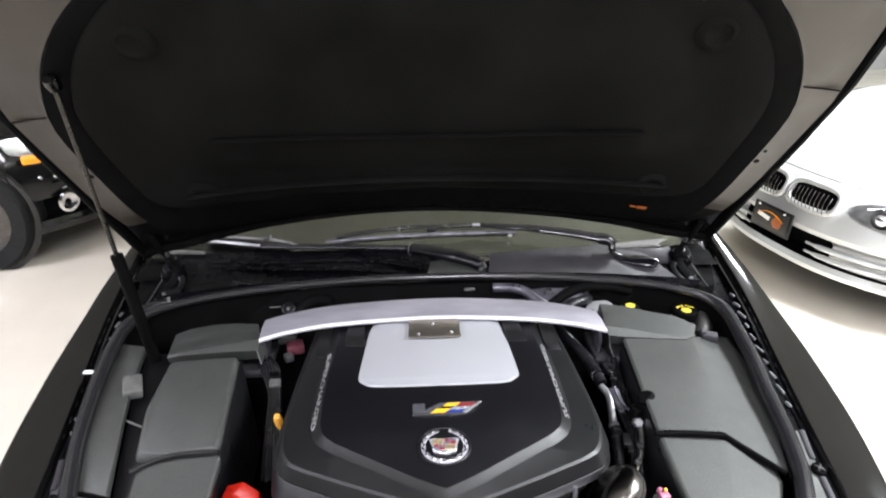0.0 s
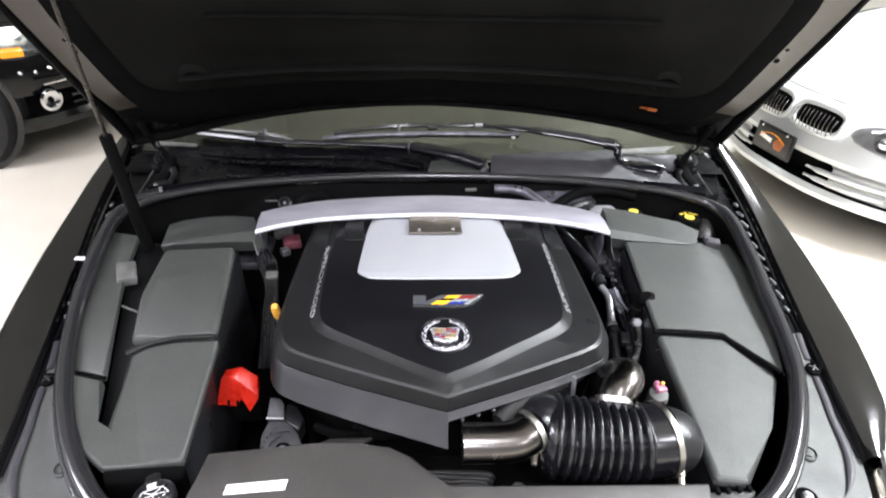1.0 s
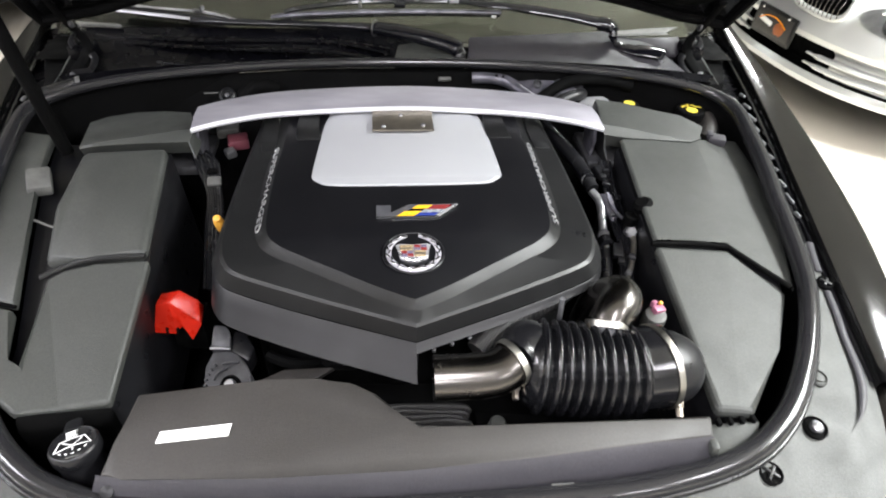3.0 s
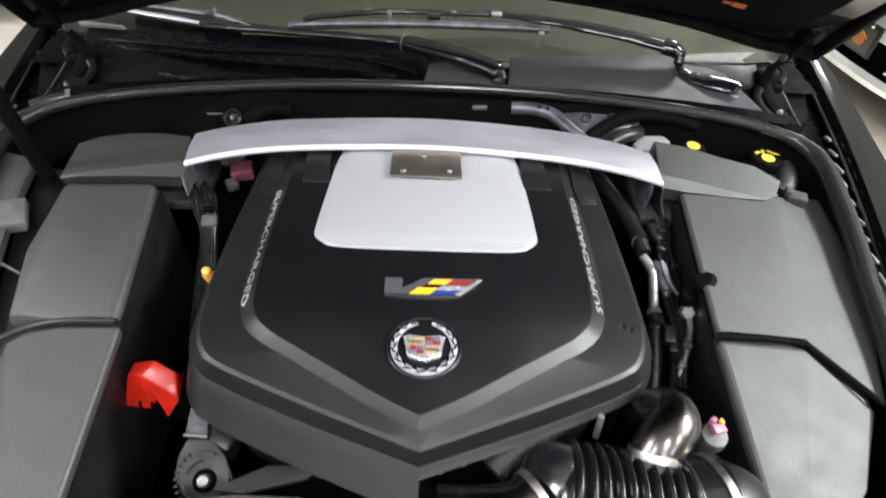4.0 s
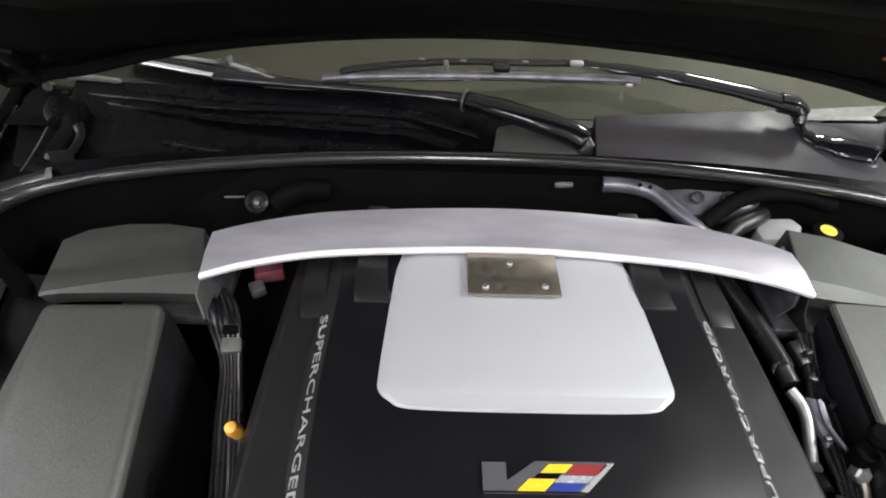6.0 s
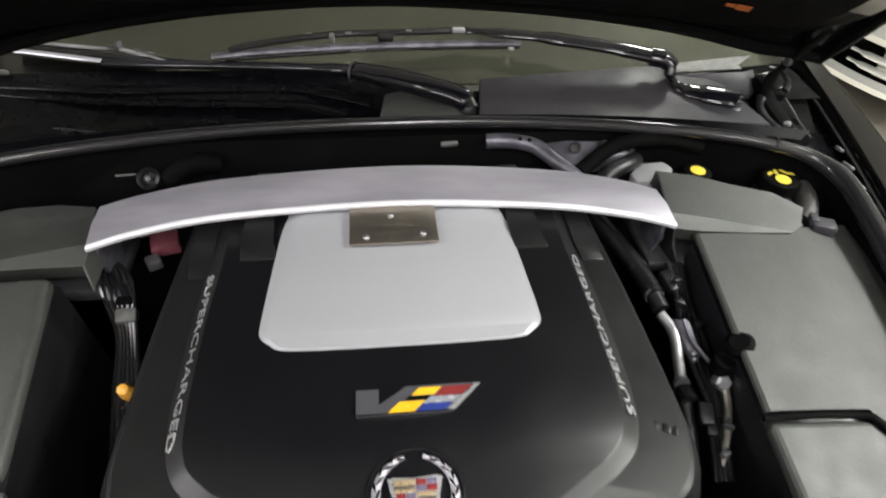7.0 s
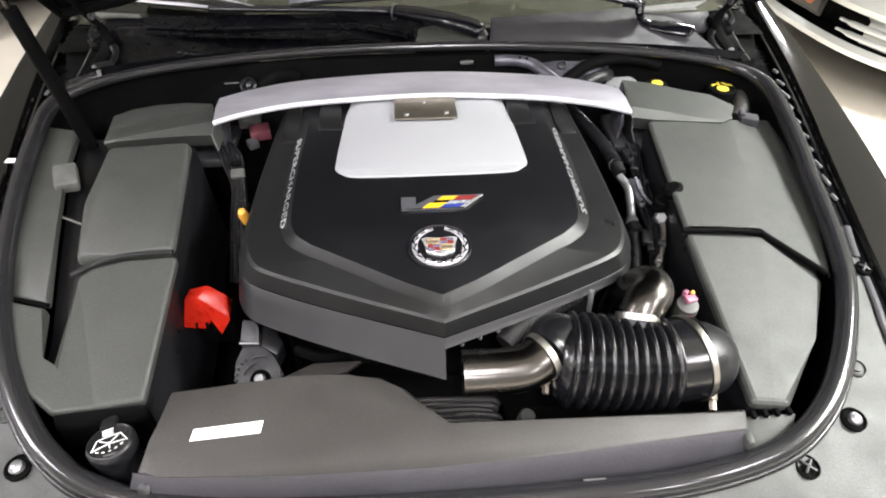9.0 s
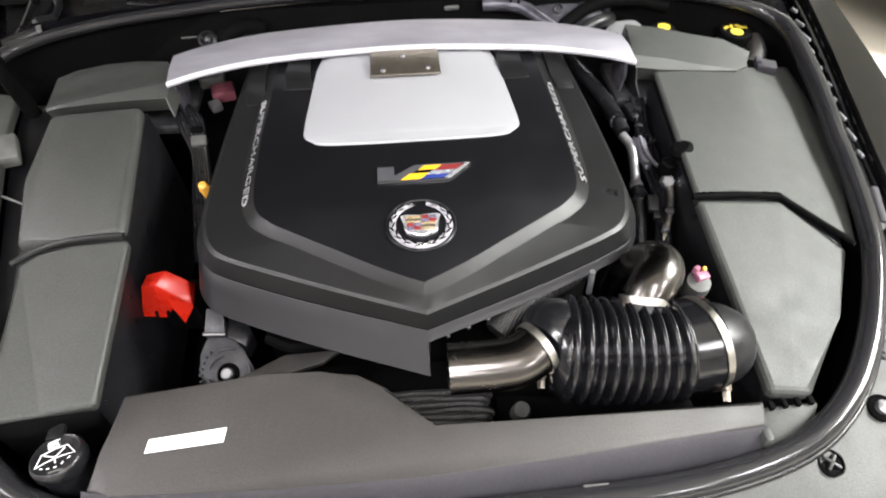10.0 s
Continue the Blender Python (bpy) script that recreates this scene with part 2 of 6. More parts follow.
def add_grid(bm, rows, loop=False, cap=False):
    """Quads between rows of points; loop closes each row; cap fills the first and last."""
    vs = [[bm.verts.new(p) for p in row] for row in rows]
    n = len(vs[0])
    for a, b in zip(vs, vs[1:]):
        for i in range(n if loop else n - 1):
            j = (i + 1) % n
            bm.faces.new((a[i], a[j], b[j], b[i]))
    if cap:
        bm.faces.new(vs[0])
        bm.faces.new(list(reversed(vs[-1])))
    return vs


def sheet(rows, loop=False, cap=False, thick=0.0):
    bm = bmesh.new()
    add_grid(bm, rows, loop, cap)
    if thick:
        bmesh.ops.recalc_face_normals(bm, faces=bm.faces)
        bmesh.ops.solidify(bm, geom=bm.faces[:], thickness=thick)
    return bm


def curve(points, n=8, loop=False):
    """A smooth line through the points."""
    ps = [Vector(p) for p in points]
    out, m = [], len(ps)
    for i in range(m if loop else m - 1):
        if loop:
            a, b, c, d = ps[i - 1], ps[i], ps[(i + 1) % m], ps[(i + 2) % m]
        else:
            a, b, c, d = ps[max(i - 1, 0)], ps[i], ps[i + 1], ps[min(i + 2, m - 1)]
        for k in range(n):
            t = k / n
            out.append(0.5 * (2 * b + (c - a) * t + (2 * a - 5 * b + 4 * c - d) * t * t + (3 * b - a - 3 * c + d) * t ** 3))
    if not loop:
        out.append(ps[-1])
    return out


def add_tube(bm, path, radius, segs=12, loop=False, flat=1.0, cap=True):
    """A tube along a path; radius is a number or one for each point; flat squeezes it upright."""
    m = len(path)
    rows, side = [], None
    for i, p in enumerate(path):
        q = path[(i + 1) % m] if loop or i < m - 1 else p
        o = path[i - 1] if loop or i else p
        d = (q - o).normalized()
        if side is None:
            side = d.orthogonal().normalized() if abs(d.z) > 0.9 else d.cross(Vector((0, 0, 1))).normalized()
        side = (side - d * side.dot(d)).normalized()
        up = side.cross(d)
        r = radius[i] if isinstance(radius, (list, tuple)) else radius
        rows.append([p + side * math.cos(a) * r + up * math.sin(a) * r * flat for a in [2 * math.pi * k / segs for k in range(segs)]])
    if loop:
        rows.append(rows[0])
    add_grid(bm, rows, True, cap and not loop)
    if loop:
        bmesh.ops.remove_doubles(bm, verts=bm.verts, dist=1e-5)


def tube(points, radius, segs=12, n=8, loop=False, flat=1.0, smooth=True):
    bm = bmesh.new()
    add_tube(bm, curve(points, n, loop) if smooth else [Vector(p) for p in points], radius, segs, loop, flat)
    return bm


def slab(outline, down, bevel=0.004, segs=2, taper=0.0, push=(0, 0)):
    """A solid under an outline of points: top face as given, sides going down by a depth."""
    bm = bmesh.new()
    c = sum((Vector(p) for p in outline), Vector()) / len(outline)
    top = [bm.verts.new(p) for p in outline]
    low = [bm.verts.new(((p[0] - c.x) * (1 - taper) + c.x + push[0], (p[1] - c.y) * (1 - taper) + c.y + push[1], p[2] - down)) for p in outline]
    face = bm.faces.new(top)
    n = len(top)
    for i in range(n):
        j = (i + 1) % n
        bm.faces.new((top[i], low[i], low[j], top[j]))
    bm.faces.new(list(reversed(low)))
    if bevel:
        es = [e for e in bm.edges if e.verts[0] in top or e.verts[1] in top]
        bmesh.ops.bevel(bm, geom=es, offset=bevel, segments=segs, profile=0.5, affect="EDGES", clamp_overlap=True)
    return bm


def block(cx, cy, cz, sx, sy, sz, bevel=0.003, turn=None):
    """A bevelled box about its middle."""
    bm = bmesh.new()
    bmesh.ops.create_cube(bm, size=1)
    bmesh.ops.scale(bm, vec=(sx, sy, sz), verts=bm.verts)
    if bevel:
        bmesh.ops.bevel(bm, geom=bm.edges[:], offset=bevel, segments=2, profile=0.5, affect="EDGES", clamp_overlap=True)
    if turn:
        bmesh.ops.transform(bm, matrix=pose(0, 0, 0, *turn), verts=bm.verts)
    bmesh.ops.translate(bm, vec=(cx, cy, cz), verts=bm.verts)
    return bm


def lathe(profile, at, tilt=(0, 0, 0), segs=24, cap=True):
    """A turned body: profile rows of (radius, height)."""
    bm = bmesh.new()
    rows = [[(r * math.cos(2 * math.pi * k / segs), r * math.sin(2 * math.pi * k / segs), h) for k in range(segs)] for r, h in profile]
    add_grid(bm, rows, True, cap)
    bmesh.ops.transform(bm, matrix=pose(*at, *tilt), verts=bm.verts)
    return bm


def join(*bms):
    out = bms[0]
    for b in bms[1:]:
        me = bpy.data.meshes.new("joint")
        b.to_mesh(me)
        b.free()
        out.from_mesh(me)
        bpy.data.meshes.remove(me)
    return out


def crease(bm, p, q, drop):
    """Fold a panel along the line p to q: what lies to the right of it falls away."""
    d = (Vector((q[0], q[1], 0)) - Vector((p[0], p[1], 0))).normalized()
    n = Vector((d.y, -d.x, 0))
    bmesh.ops.bisect_plane(bm, geom=bm.verts[:] + bm.edges[:] + bm.faces[:], plane_co=(p[0], p[1], 0), plane_no=n, dist=1e-6)
    for v in bm.verts:
        k = n.dot(v.co - Vector((p[0], p[1], v.co.z)))
        if k > 0:
            v.co.z -= drop * k
    return bm


def moved(bm, m):
    bmesh.ops.transform(bm, matrix=m, verts=bm.verts)
    return bm


def plate(points, thick=0.0015, bevel=0.0):
    """A thin flat piece under an outline."""
    return slab(points, thick, bevel, 1)


def writing(text, size, deep, m, wide=1.0):
    """Raised letters in the built-in font, as a mesh."""
    cu = bpy.data.curves.new("letters", "FONT")
    cu.body, cu.size, cu.extrude, cu.align_x, cu.align_y, cu.resolution_u = text, size, deep, "CENTER", "CENTER", 2
    ob = new("letters", cu)
    dg = bpy.context.evaluated_depsgraph_get()
    me = bpy.data.meshes.new_from_object(ob.evaluated_get(dg))
    bm = bmesh.new()
    bm.from_mesh(me)
    bpy.data.objects.remove(ob)
    bpy.data.curves.remove(cu)
    bpy.data.meshes.remove(me)
    return moved(bm, m @ Matrix.Diagonal((wide, 1, 1, 1)))


# ---- showroom ----
X0, X1, Y0, Y1, HIGH = ROOM
structure("floor", block((X0 + X1) / 2, (Y0 + Y1) / 2, -0.1, X1 - X0 + 0.4, Y1 - Y0 + 0.4, 0.2, 0), FLOOR, "polished warm beige showroom floor", "floor")
structure("ceiling", block((X0 + X1) / 2, (Y0 + Y1) / 2, HIGH + 0.1, X1 - X0 + 0.4, Y1 - Y0 + 0.4, 0.2, 0), CEILING, "plain off-white showroom ceiling", "ceiling")
for nm, cx, cy, sx, sy in (("wall_north", (X0 + X1) / 2, Y1 + 0.1, X1 - X0 + 0.4, 0.2), ("wall_south", (X0 + X1) / 2, Y0 - 0.1, X1 - X0 + 0.4, 0.2),
                           ("wall_west", X0 - 0.1, (Y0 + Y1) / 2, 0.2, Y1 - Y0), ("wall_east", X1 + 0.1, (Y0 + Y1) / 2, 0.2, Y1 - Y0)):
    structure(nm, block(cx, cy, HIGH / 2, sx, sy, HIGH, 0), WALL, "plain white showroom wall", "wall")


def strip_light(x, y):
    t = thing("ceiling_light", (x, y, HIGH), "white fluorescent ceiling light with a glowing diffuser", "lamp", "ceiling lights")
    part("lamp_case", block(x, y, HIGH - 0.03, 0.62, 1.25, 0.06, 0.008), LAMP_CASE, t)
    part("diffuser", block(x, y, HIGH - 0.066, 0.5, 1.15, 0.012, 0.003), TUBE_GLOW, t)
    return t


first_light = strip_light(*LAMPS[0][:2])
for lx, ly, watts in LAMPS[1:]:
    copy_thing(first_light, pose(lx, ly, HIGH))


# ---- the black car: body, hood, glass ----
car = thing("car", (0.012, 0.6, 0.0), "glossy black sedan with its hood propped open", "car")
MID = 0.012


def both(points):
    """Mirror the right half of a ring, given from the middle of the back to the middle of the front, into a closed ring."""
    right = [(MID + x, y, z) for x, y, z in points]
    left = [(MID - x, y, z) for x, y, z in points[1:-1]]
    return right + list(reversed(left))


SEAL = [(0.0, 1.383, 0.947), (0.16, 1.381, 0.946), (0.32, 1.370, 0.943), (0.50, 1.347, 0.936), (0.62, 1.325, 0.924), (0.692, 1.300, 0.910), (0.719, 1.255, 0.902),
        (0.718, 1.17, 0.889), (0.708, 1.07, 0.873), (0.688, 0.955, 0.853), (0.658, 0.845, 0.837), (0.618, 0.745, 0.823), (0.566, 0.655, 0.810),
        (0.505, 0.585, 0.800), (0.425, 0.536, 0.793), (0.30, 0.508, 0.789), (0.15, 0.499, 0.788), (0.0, 0.497, 0.788)]
seal_line = curve(both(SEAL), 5, True)
for p in seal_line:                          # one side runs a little closer in
    if p.x > 0.5:
        p.x -= 0.021 * min(1.0, max(0.0, (p.y - 0.80) / 0.20)) * min(1.0, max(0.0, (1.36 - p.y) / 0.07))
bm = bmesh.new()
add_tube(bm, seal_line, [0.0155 - 0.0055 * min(1.0, max(0.0, (p.y - 1.27) / 0.06)) for p in seal_line], 14, True)
seal = part("weatherstrip", bm, SEAL_RUBBER, car, "black rubber weatherstrip round the engine bay", 60)
bm = bmesh.new()
inner = [Vector((MID + (p.x - MID) * 1.022, 0.93 + (p.y - 0.93) * 1.03, p.z - 0.008)) for p in seal_line]
add_tube(bm, inner, 0.005, 8, True)
part("seal_flange", bm, RUBBER, seal, "", 60)

part("seal_sleeve", tube([(MID - 0.700, 1.318, 0.9105), (MID - 0.672, 1.330, 0.9155), (MID - 0.640, 1.338, 0.9215)], 0.0150, 14, 4), RUBBER, seal, "glossy sleeve over the seal joint")
part("sleeve_lip", lathe([(0.0148, -0.004), (0.0162, -0.003), (0.0162, 0.003), (0.0148, 0.004)], (MID - 0.640, 1.338, 0.9215), (0, 90, 20), 18, False), CORRODED, seal)
part("sleeve_lip", lathe([(0.0110, -0.003), (0.0135, -0.002), (0.0135, 0.002), (0.0110, 0.003)], (MID + 0.612, 1.326, 0.9235), (0, 90, -15), 18, False), SEAL_RUBBER, seal)

# the well under everything, its matt black standing in for the bay's deep shade
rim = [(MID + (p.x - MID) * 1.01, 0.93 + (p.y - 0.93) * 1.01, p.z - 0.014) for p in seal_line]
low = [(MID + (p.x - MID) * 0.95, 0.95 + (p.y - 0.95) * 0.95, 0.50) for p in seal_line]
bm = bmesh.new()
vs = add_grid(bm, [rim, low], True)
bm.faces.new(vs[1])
part("engine_bay", bm, BLACK, car, "engine bay walls and floor, shade put in as black")

# firewall ledge under the cowl, black for the shade it lies in
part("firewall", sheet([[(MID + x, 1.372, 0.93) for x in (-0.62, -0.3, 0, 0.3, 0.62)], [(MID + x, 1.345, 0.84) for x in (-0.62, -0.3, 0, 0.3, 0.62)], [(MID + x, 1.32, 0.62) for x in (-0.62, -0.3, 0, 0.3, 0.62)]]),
     BLACK, car, "firewall, shade put in as black")


def arch_height(y, centre, low=0.24):
    """Lower edge of the body, lifted over a wheel."""
    d = 0.37 ** 2 - (y - centre) ** 2
    return max(low, 0.335 + math.sqrt(d)) if d > 0 else low


def fender(s):
    """Outer panel on one side, s = 1 or -1."""
    gap = [(0.880, 1.80, 0.905), (0.855, 1.66, 0.897), (0.832, 1.50, 0.886), (0.812, 1.38, 0.872), (0.786, 1.25, 0.858), (0.757, 1.12, 0.842), (0.720, 0.92, 0.815), (0.700, 0.76, 0.785), (0.692, 0.70, 0.755), (0.685, 0.64, 0.715)]
    rows = []
    for gx, gy, out in gap:
        zi = 0.862 + 0.05 * (gy - 1.1) if gy > 1.0 else 0.857 - 0.16 * (1.0 - gy)
        wide = out - gx
        prof = [(-0.004, -0.05), (-0.002, -0.008), (0.004, 0.0), (0.3 * wide, 0.002), (0.62 * wide, 0.002), (0.86 * wide, 0.001), (0.94 * wide, 0.0), (0.98 * wide, -0.003), (wide, -0.010), (wide + 0.002, -0.03), (wide + 0.004, -0.12)]
        edge = arch_height(gy, 1.05)
        prof += [(wide + 0.010, edge + 0.5 * (zi - 0.12 - edge) - zi), (wide + 0.006, edge + 0.012 - zi), (wide - 0.010, edge - zi)]
        rows.append([(MID + s * (gx + dx), gy, zi + dz) for dx, dz in prof])
    smooth = []
    for k in range(len(rows[0])):
        smooth.append(curve([r[k] for r in rows], 4))
    return part("fender", sheet(smooth), PAINT, car, "glossy black painted fender")


fender(1)
fender(-1)


def inner_channel(s):
    """Painted ledge between the seal and the fender, with clips and a row of bolts."""
    rows = []
    for ix, ox, y, z in [(0.64, 0.872, 1.74, 0.90), (0.70, 0.846, 1.60, 0.885), (0.735, 0.808, 1.36, 0.872), (0.728, 0.770, 1.18, 0.868), (0.712, 0.737, 1.02, 0.852), (0.690, 0.714, 0.90, 0.838)]:
        rows.append([(MID + s * ix, y, z - 0.012), (MID + s * (ix + 0.012), y, z - 0.012), (MID + s * (ix + 0.5 * (ox - ix)), y, z - 0.022), (MID + s * (ox - 0.008), y, z - 0.03), (MID + s * (ox + 0.004), y, z - 0.05)])
    ch = part("fender_ledge", sheet(rows), COWL_BLACK, car, "black ledge inside the fender")
    lip = tube([(MID + s * (ox - 0.012), y, z - 0.016) for ox, y, z in [(0.850, 1.60, 0.885), (0.812, 1.36, 0.874), (0.774, 1.18, 0.868), (0.742, 1.02, 0.853), (0.724, 0.91, 0.842), (0.705, 0.76, 0.818), (0.694, 0.65, 0.80)]], 0.0045, 8, 5)
    part("gap_seal", lip, GLOSS_RUBBER, ch)
    for k in range(3, 13):
        f = k / 12
        y = 1.53 - 0.55 * f
        x = 0.822 - 0.106 * f - 0.006 * math.sin(math.pi * f)
        part("clip", block(MID + s * x, y, 0.870 - 0.030 * f, 0.0065, 0.016 + 0.007 * (k % 3), 0.006, 0.002, (0, s * 25, s * 10 + 9 * math.sin(5 * k))), STEEL, ch, "bright little edge clip")
    return ch


inner_channel(1)
inner_channel(-1)
part("label", plate([(MID - 0.768, 1.150, 0.866), (MID - 0.768, 1.138, 0.866), (MID - 0.738, 1.136, 0.866), (MID - 0.738, 1.148, 0.866)]), STICKER, car, "small white sticker on the ledge")


def sight_shield(s):
    """Plastic cover outside the front of the seal, with its push fasteners."""
    inn = [(0.685, 0.91), (0.666, 0.84), (0.626, 0.74), (0.575, 0.648), (0.512, 0.576), (0.43, 0.525), (0.30, 0.496), (0.15, 0.487), (0.0, 0.485)]
    out = [(0.714, 0.915), (0.706, 0.845), (0.697, 0.745), (0.684, 0.645), (0.645, 0.535), (0.570, 0.400), (0.36, 0.345), (0.17, 0.330), (0.0, 0.325)]
    rows = []
    for (ax, ay), (bx, by) in zip(inn, out):
        row = []
        for f in (0.0, 0.15, 0.4, 0.7, 0.9, 1.0):
            x, y = ax + (bx - ax) * f, ay + (by - ay) * f
            z = 0.776 + 0.146 * (y - 0.517) if y > 0.5 else 0.7735 - 0.22 * (0.5 - y)
            row.append((MID + s * x, y, z - 0.012 * f * f + (0.006 if f == 0.0 else 0)))
        rows.append(row)
    rows = [list(r) for r in zip(*[curve(c, 4) for c in zip(*rows)])]
    sh = part("sight_shield", sheet(rows), PLASTIC, car, "dark grey grained plastic shield beside the seal", 50)
    for line, rad in (([(0.706, 0.912), (0.697, 0.875), (0.692, 0.848)], 0.006), ([(0.687, 0.808), (0.680, 0.76), (0.672, 0.721), (0.664, 0.665), (0.652, 0.628), (0.630, 0.594), (0.604, 0.57)], [0.006] * 26 + [0.0052, 0.0046, 0.004, 0.0032, 0.0024, 0.0016, 0.0008, 0.0006, 0.0005, 0.0004, 0.0003])):
        path = curve([(MID + s * x, y, 0.7745 + 0.146 * (y - 0.517)) for x, y in line], 6)
        bm = bmesh.new()
        add_tube(bm, path, rad if isinstance(rad, float) else rad[:len(path)], 8, flat=0.3)
        part("groove", bm, COWL_GREY, sh, "shallow dark groove")
    for x, y, r, style in ((0.688, 0.822, 0.013, 1), (0.462, 0.520, 0.016, 1), (0.592, 0.652, 0.014, 2), (0.552, 0.578, 0.017, 3)):
        z = 0.778 + 0.146 * (y - 0.517)
        if s < 0:
            x -= 0.006
        at = (MID + s * x, y, z)
        part("fastener", lathe([(r, -0.004), (r, 0.002), (r * 0.85, 0.0035), (r * 0.78, 0.001), (0.001, 0.001)], at, (8, 0, 0), 20), PLASTIC if style == 2 else BLACK, sh)
        if style == 1:
            cross = join(block(0, 0, 0.003, r * 1.4, 0.0042, 0.004, 0.001, (0, 0, 50)), block(0, 0, 0.003, r * 1.4, 0.0042, 0.004, 0.001, (0, 0, 140)))
            part("fastener_cross", moved(cross, pose(*at, 8)), COVER_GREY, sh)
        elif style == 3:
            part("bolt", lathe([(0.009, -0.004), (0.009, 0.006), (0.006, 0.009), (0.001, 0.010)], at, (12, s * 10, 0), 12), STEEL, sh)
        else:
            part("bolt", lathe([(0.007, 0.0), (0.007, 0.004), (0.001, 0.005)], at, (8, 0, 0), 12), PLASTIC, sh)
    return sh


sight_shield(1)
sight_shield(-1)


def headlight(s):
    """Clear lens over a bright reflector at the front corner."""
    rows = []
    for y, x0, x1, z1 in ((0.650, 0.712, 0.745, 0.795), (0.60, 0.697, 0.800, 0.778), (0.50, 0.668, 0.810, 0.745), (0.40, 0.625, 0.790, 0.705), (0.33, 0.57, 0.75, 0.67)):
        rows.append([(MID + s * x0, y, z1 - 0.16), (MID + s * x0, y, z1 - 0.008), (MID + s * (x0 + 0.012), y, z1), (MID + s * (x0 + 0.6 * (x1 - x0)), y, z1 - 0.012), (MID + s * x1, y - 0.006, z1 - 0.05), (MID + s * (x1 + 0.012), y - 0.012, z1 - 0.13), (MID + s * x1, y - 0.01, z1 - 0.20)])
    h = part("headlight", sheet(rows), LENS, car, "clear headlight with chrome inside")
    for r in range(len(rows)):
        rows[r] = [(p[0] - s * 0.012, p[1] + 0.012, p[2] - 0.02) for p in rows[r]]
    part("reflector", sheet(rows), BLACK_CHROME, h)
    part("trim", tube([(MID + s * x, y, z) for x, y, z in ((0.714, 0.652, 0.798), (0.698, 0.60, 0.784), (0.670, 0.50, 0.752), (0.627, 0.40, 0.712))], 0.007, 8, 5), CHROME, h)
    part("lamp", lathe([(0.03, 0.0), (0.036, 0.012), (0.03, 0.02), (0.001, 0.03)], (MID + s * 0.70, 0.50, 0.69), (70, 0, -s * 20), 18), CHROME, h)
    return h


headlight(1)
headlight(-1)
# front fascia below the shields
rows = []
for x, y in ((-0.80, 0.42), (-0.62, 0.30), (-0.36, 0.235), (0.0, 0.215), (0.36, 0.235), (0.62, 0.30), (0.80, 0.42)):
    rows.append([(MID + x, y + 0.13, 0.742 - 0.1 * abs(x)), (MID + x, y + 0.05, 0.70 - 0.1 * abs(x)), (MID + x, y, 0.60), (MID + x, y, 0.35), (MID + x, y + 0.06, 0.20)])
part("bumper", sheet(rows), PAINT, car, "black painted front bumper")

# cowl in front of the windshield
def cowl_row(y, z, half, arch=0.0, left=0.0, lift=0.0):
    """One line across the car; left and lift carry its half without the grey cover back and up to the glass."""
    row = []
    for u in [k / 12 - 1 for k in range(25)]:
        f = min(1.0, max(0.0, 0.5 - 4.0 * u))
        row.append((MID + half * u, y - arch * abs(u) ** 2.4 + left * f, z - 0.012 * abs(u) ** 3 + lift * f))
    return row


rows = [cowl_row(1.392, 0.936, 0.66, 0.055), cowl_row(1.405, 0.945, 0.68, 0.055), cowl_row(1.418, 0.925, 0.69, 0.05), cowl_row(1.44, 0.915, 0.70, 0.04),
        cowl_row(1.470, 0.917, 0.70, 0.0), cowl_row(1.488, 0.928, 0.70, -0.02, 0.020, 0.006), cowl_row(1.500, 0.931, 0.70, -0.026, 0.052, 0.020), cowl_row(1.506, 0.922, 0.70, -0.026, 0.054, 0.020)]
cowl = part("cowl", sheet(rows), COWL_BLACK, car, "black plastic cowl panel with ribs", 25)
# closing sheet, its black colour standing for the shade under the glass
part("plenum", sheet([[(MID + 0.80 * u, 1.50, 0.900) for u in (-1, -0.5, 0, 0.5, 1)], [(MID + 0.80 * u, 1.60 + 0.10 * u * u, 0.895) for u in (-1, -0.5, 0, 0.5, 1)], [(MID + 0.78 * u, 1.80, 0.925) for u in (-1, -0.5, 0, 0.5, 1)]]), BLACK, cowl, "black sheet for the shade under the glass")
part("cowl_panel", slab([(0.172, 1.508, 0.951), (0.510, 1.545, 0.952), (0.600, 1.49, 0.942), (0.640, 1.375, 0.930), (0.40, 1.395, 0.938), (0.158, 1.407, 0.942)], 0.03, 0.003), COWL_GREY, cowl, "grey plastic cowl cover")
part("cowl_box", slab([(0.010, 1.462, 0.953), (0.055, 1.475, 0.955), (0.148, 1.455, 0.953), (0.140, 1.405, 0.946), (0.000, 1.405, 0.946)], 0.03, 0.004), PLASTIC, cowl, "grey plastic wiper housing")
# right corner: end piece with a grey front, its top pale for a glass reflection
part("cowl_end", sheet([[(0.508, 1.545, 0.950), (0.600, 1.556, 0.953), (0.686, 1.566, 0.954)], [(0.505, 1.522, 0.953), (0.570, 1.522, 0.955), (0.640, 1.526, 0.956)], [(0.507, 1.517, 0.950), (0.573, 1.517, 0.952), (0.648, 1.521, 0.952)]], thick=0.003), CORRODED, cowl, "cowl end top, pale for the glass reflection", 20)
part("cowl_end_face", sheet([[(0.515, 1.512, 0.9475), (0.575, 1.511, 0.9495), (0.650, 1.515, 0.9485), (0.676, 1.532, 0.944)], [(0.530, 1.490, 0.922), (0.590, 1.482, 0.922), (0.660, 1.488, 0.918), (0.690, 1.514, 0.918)], [(0.530, 1.486, 0.900), (0.590, 1.478, 0.900), (0.660, 1.484, 0.900), (0.692, 1.51, 0.900)]], thick=0.003), COWL_GREY, cowl, "grey front of the end piece", 30)
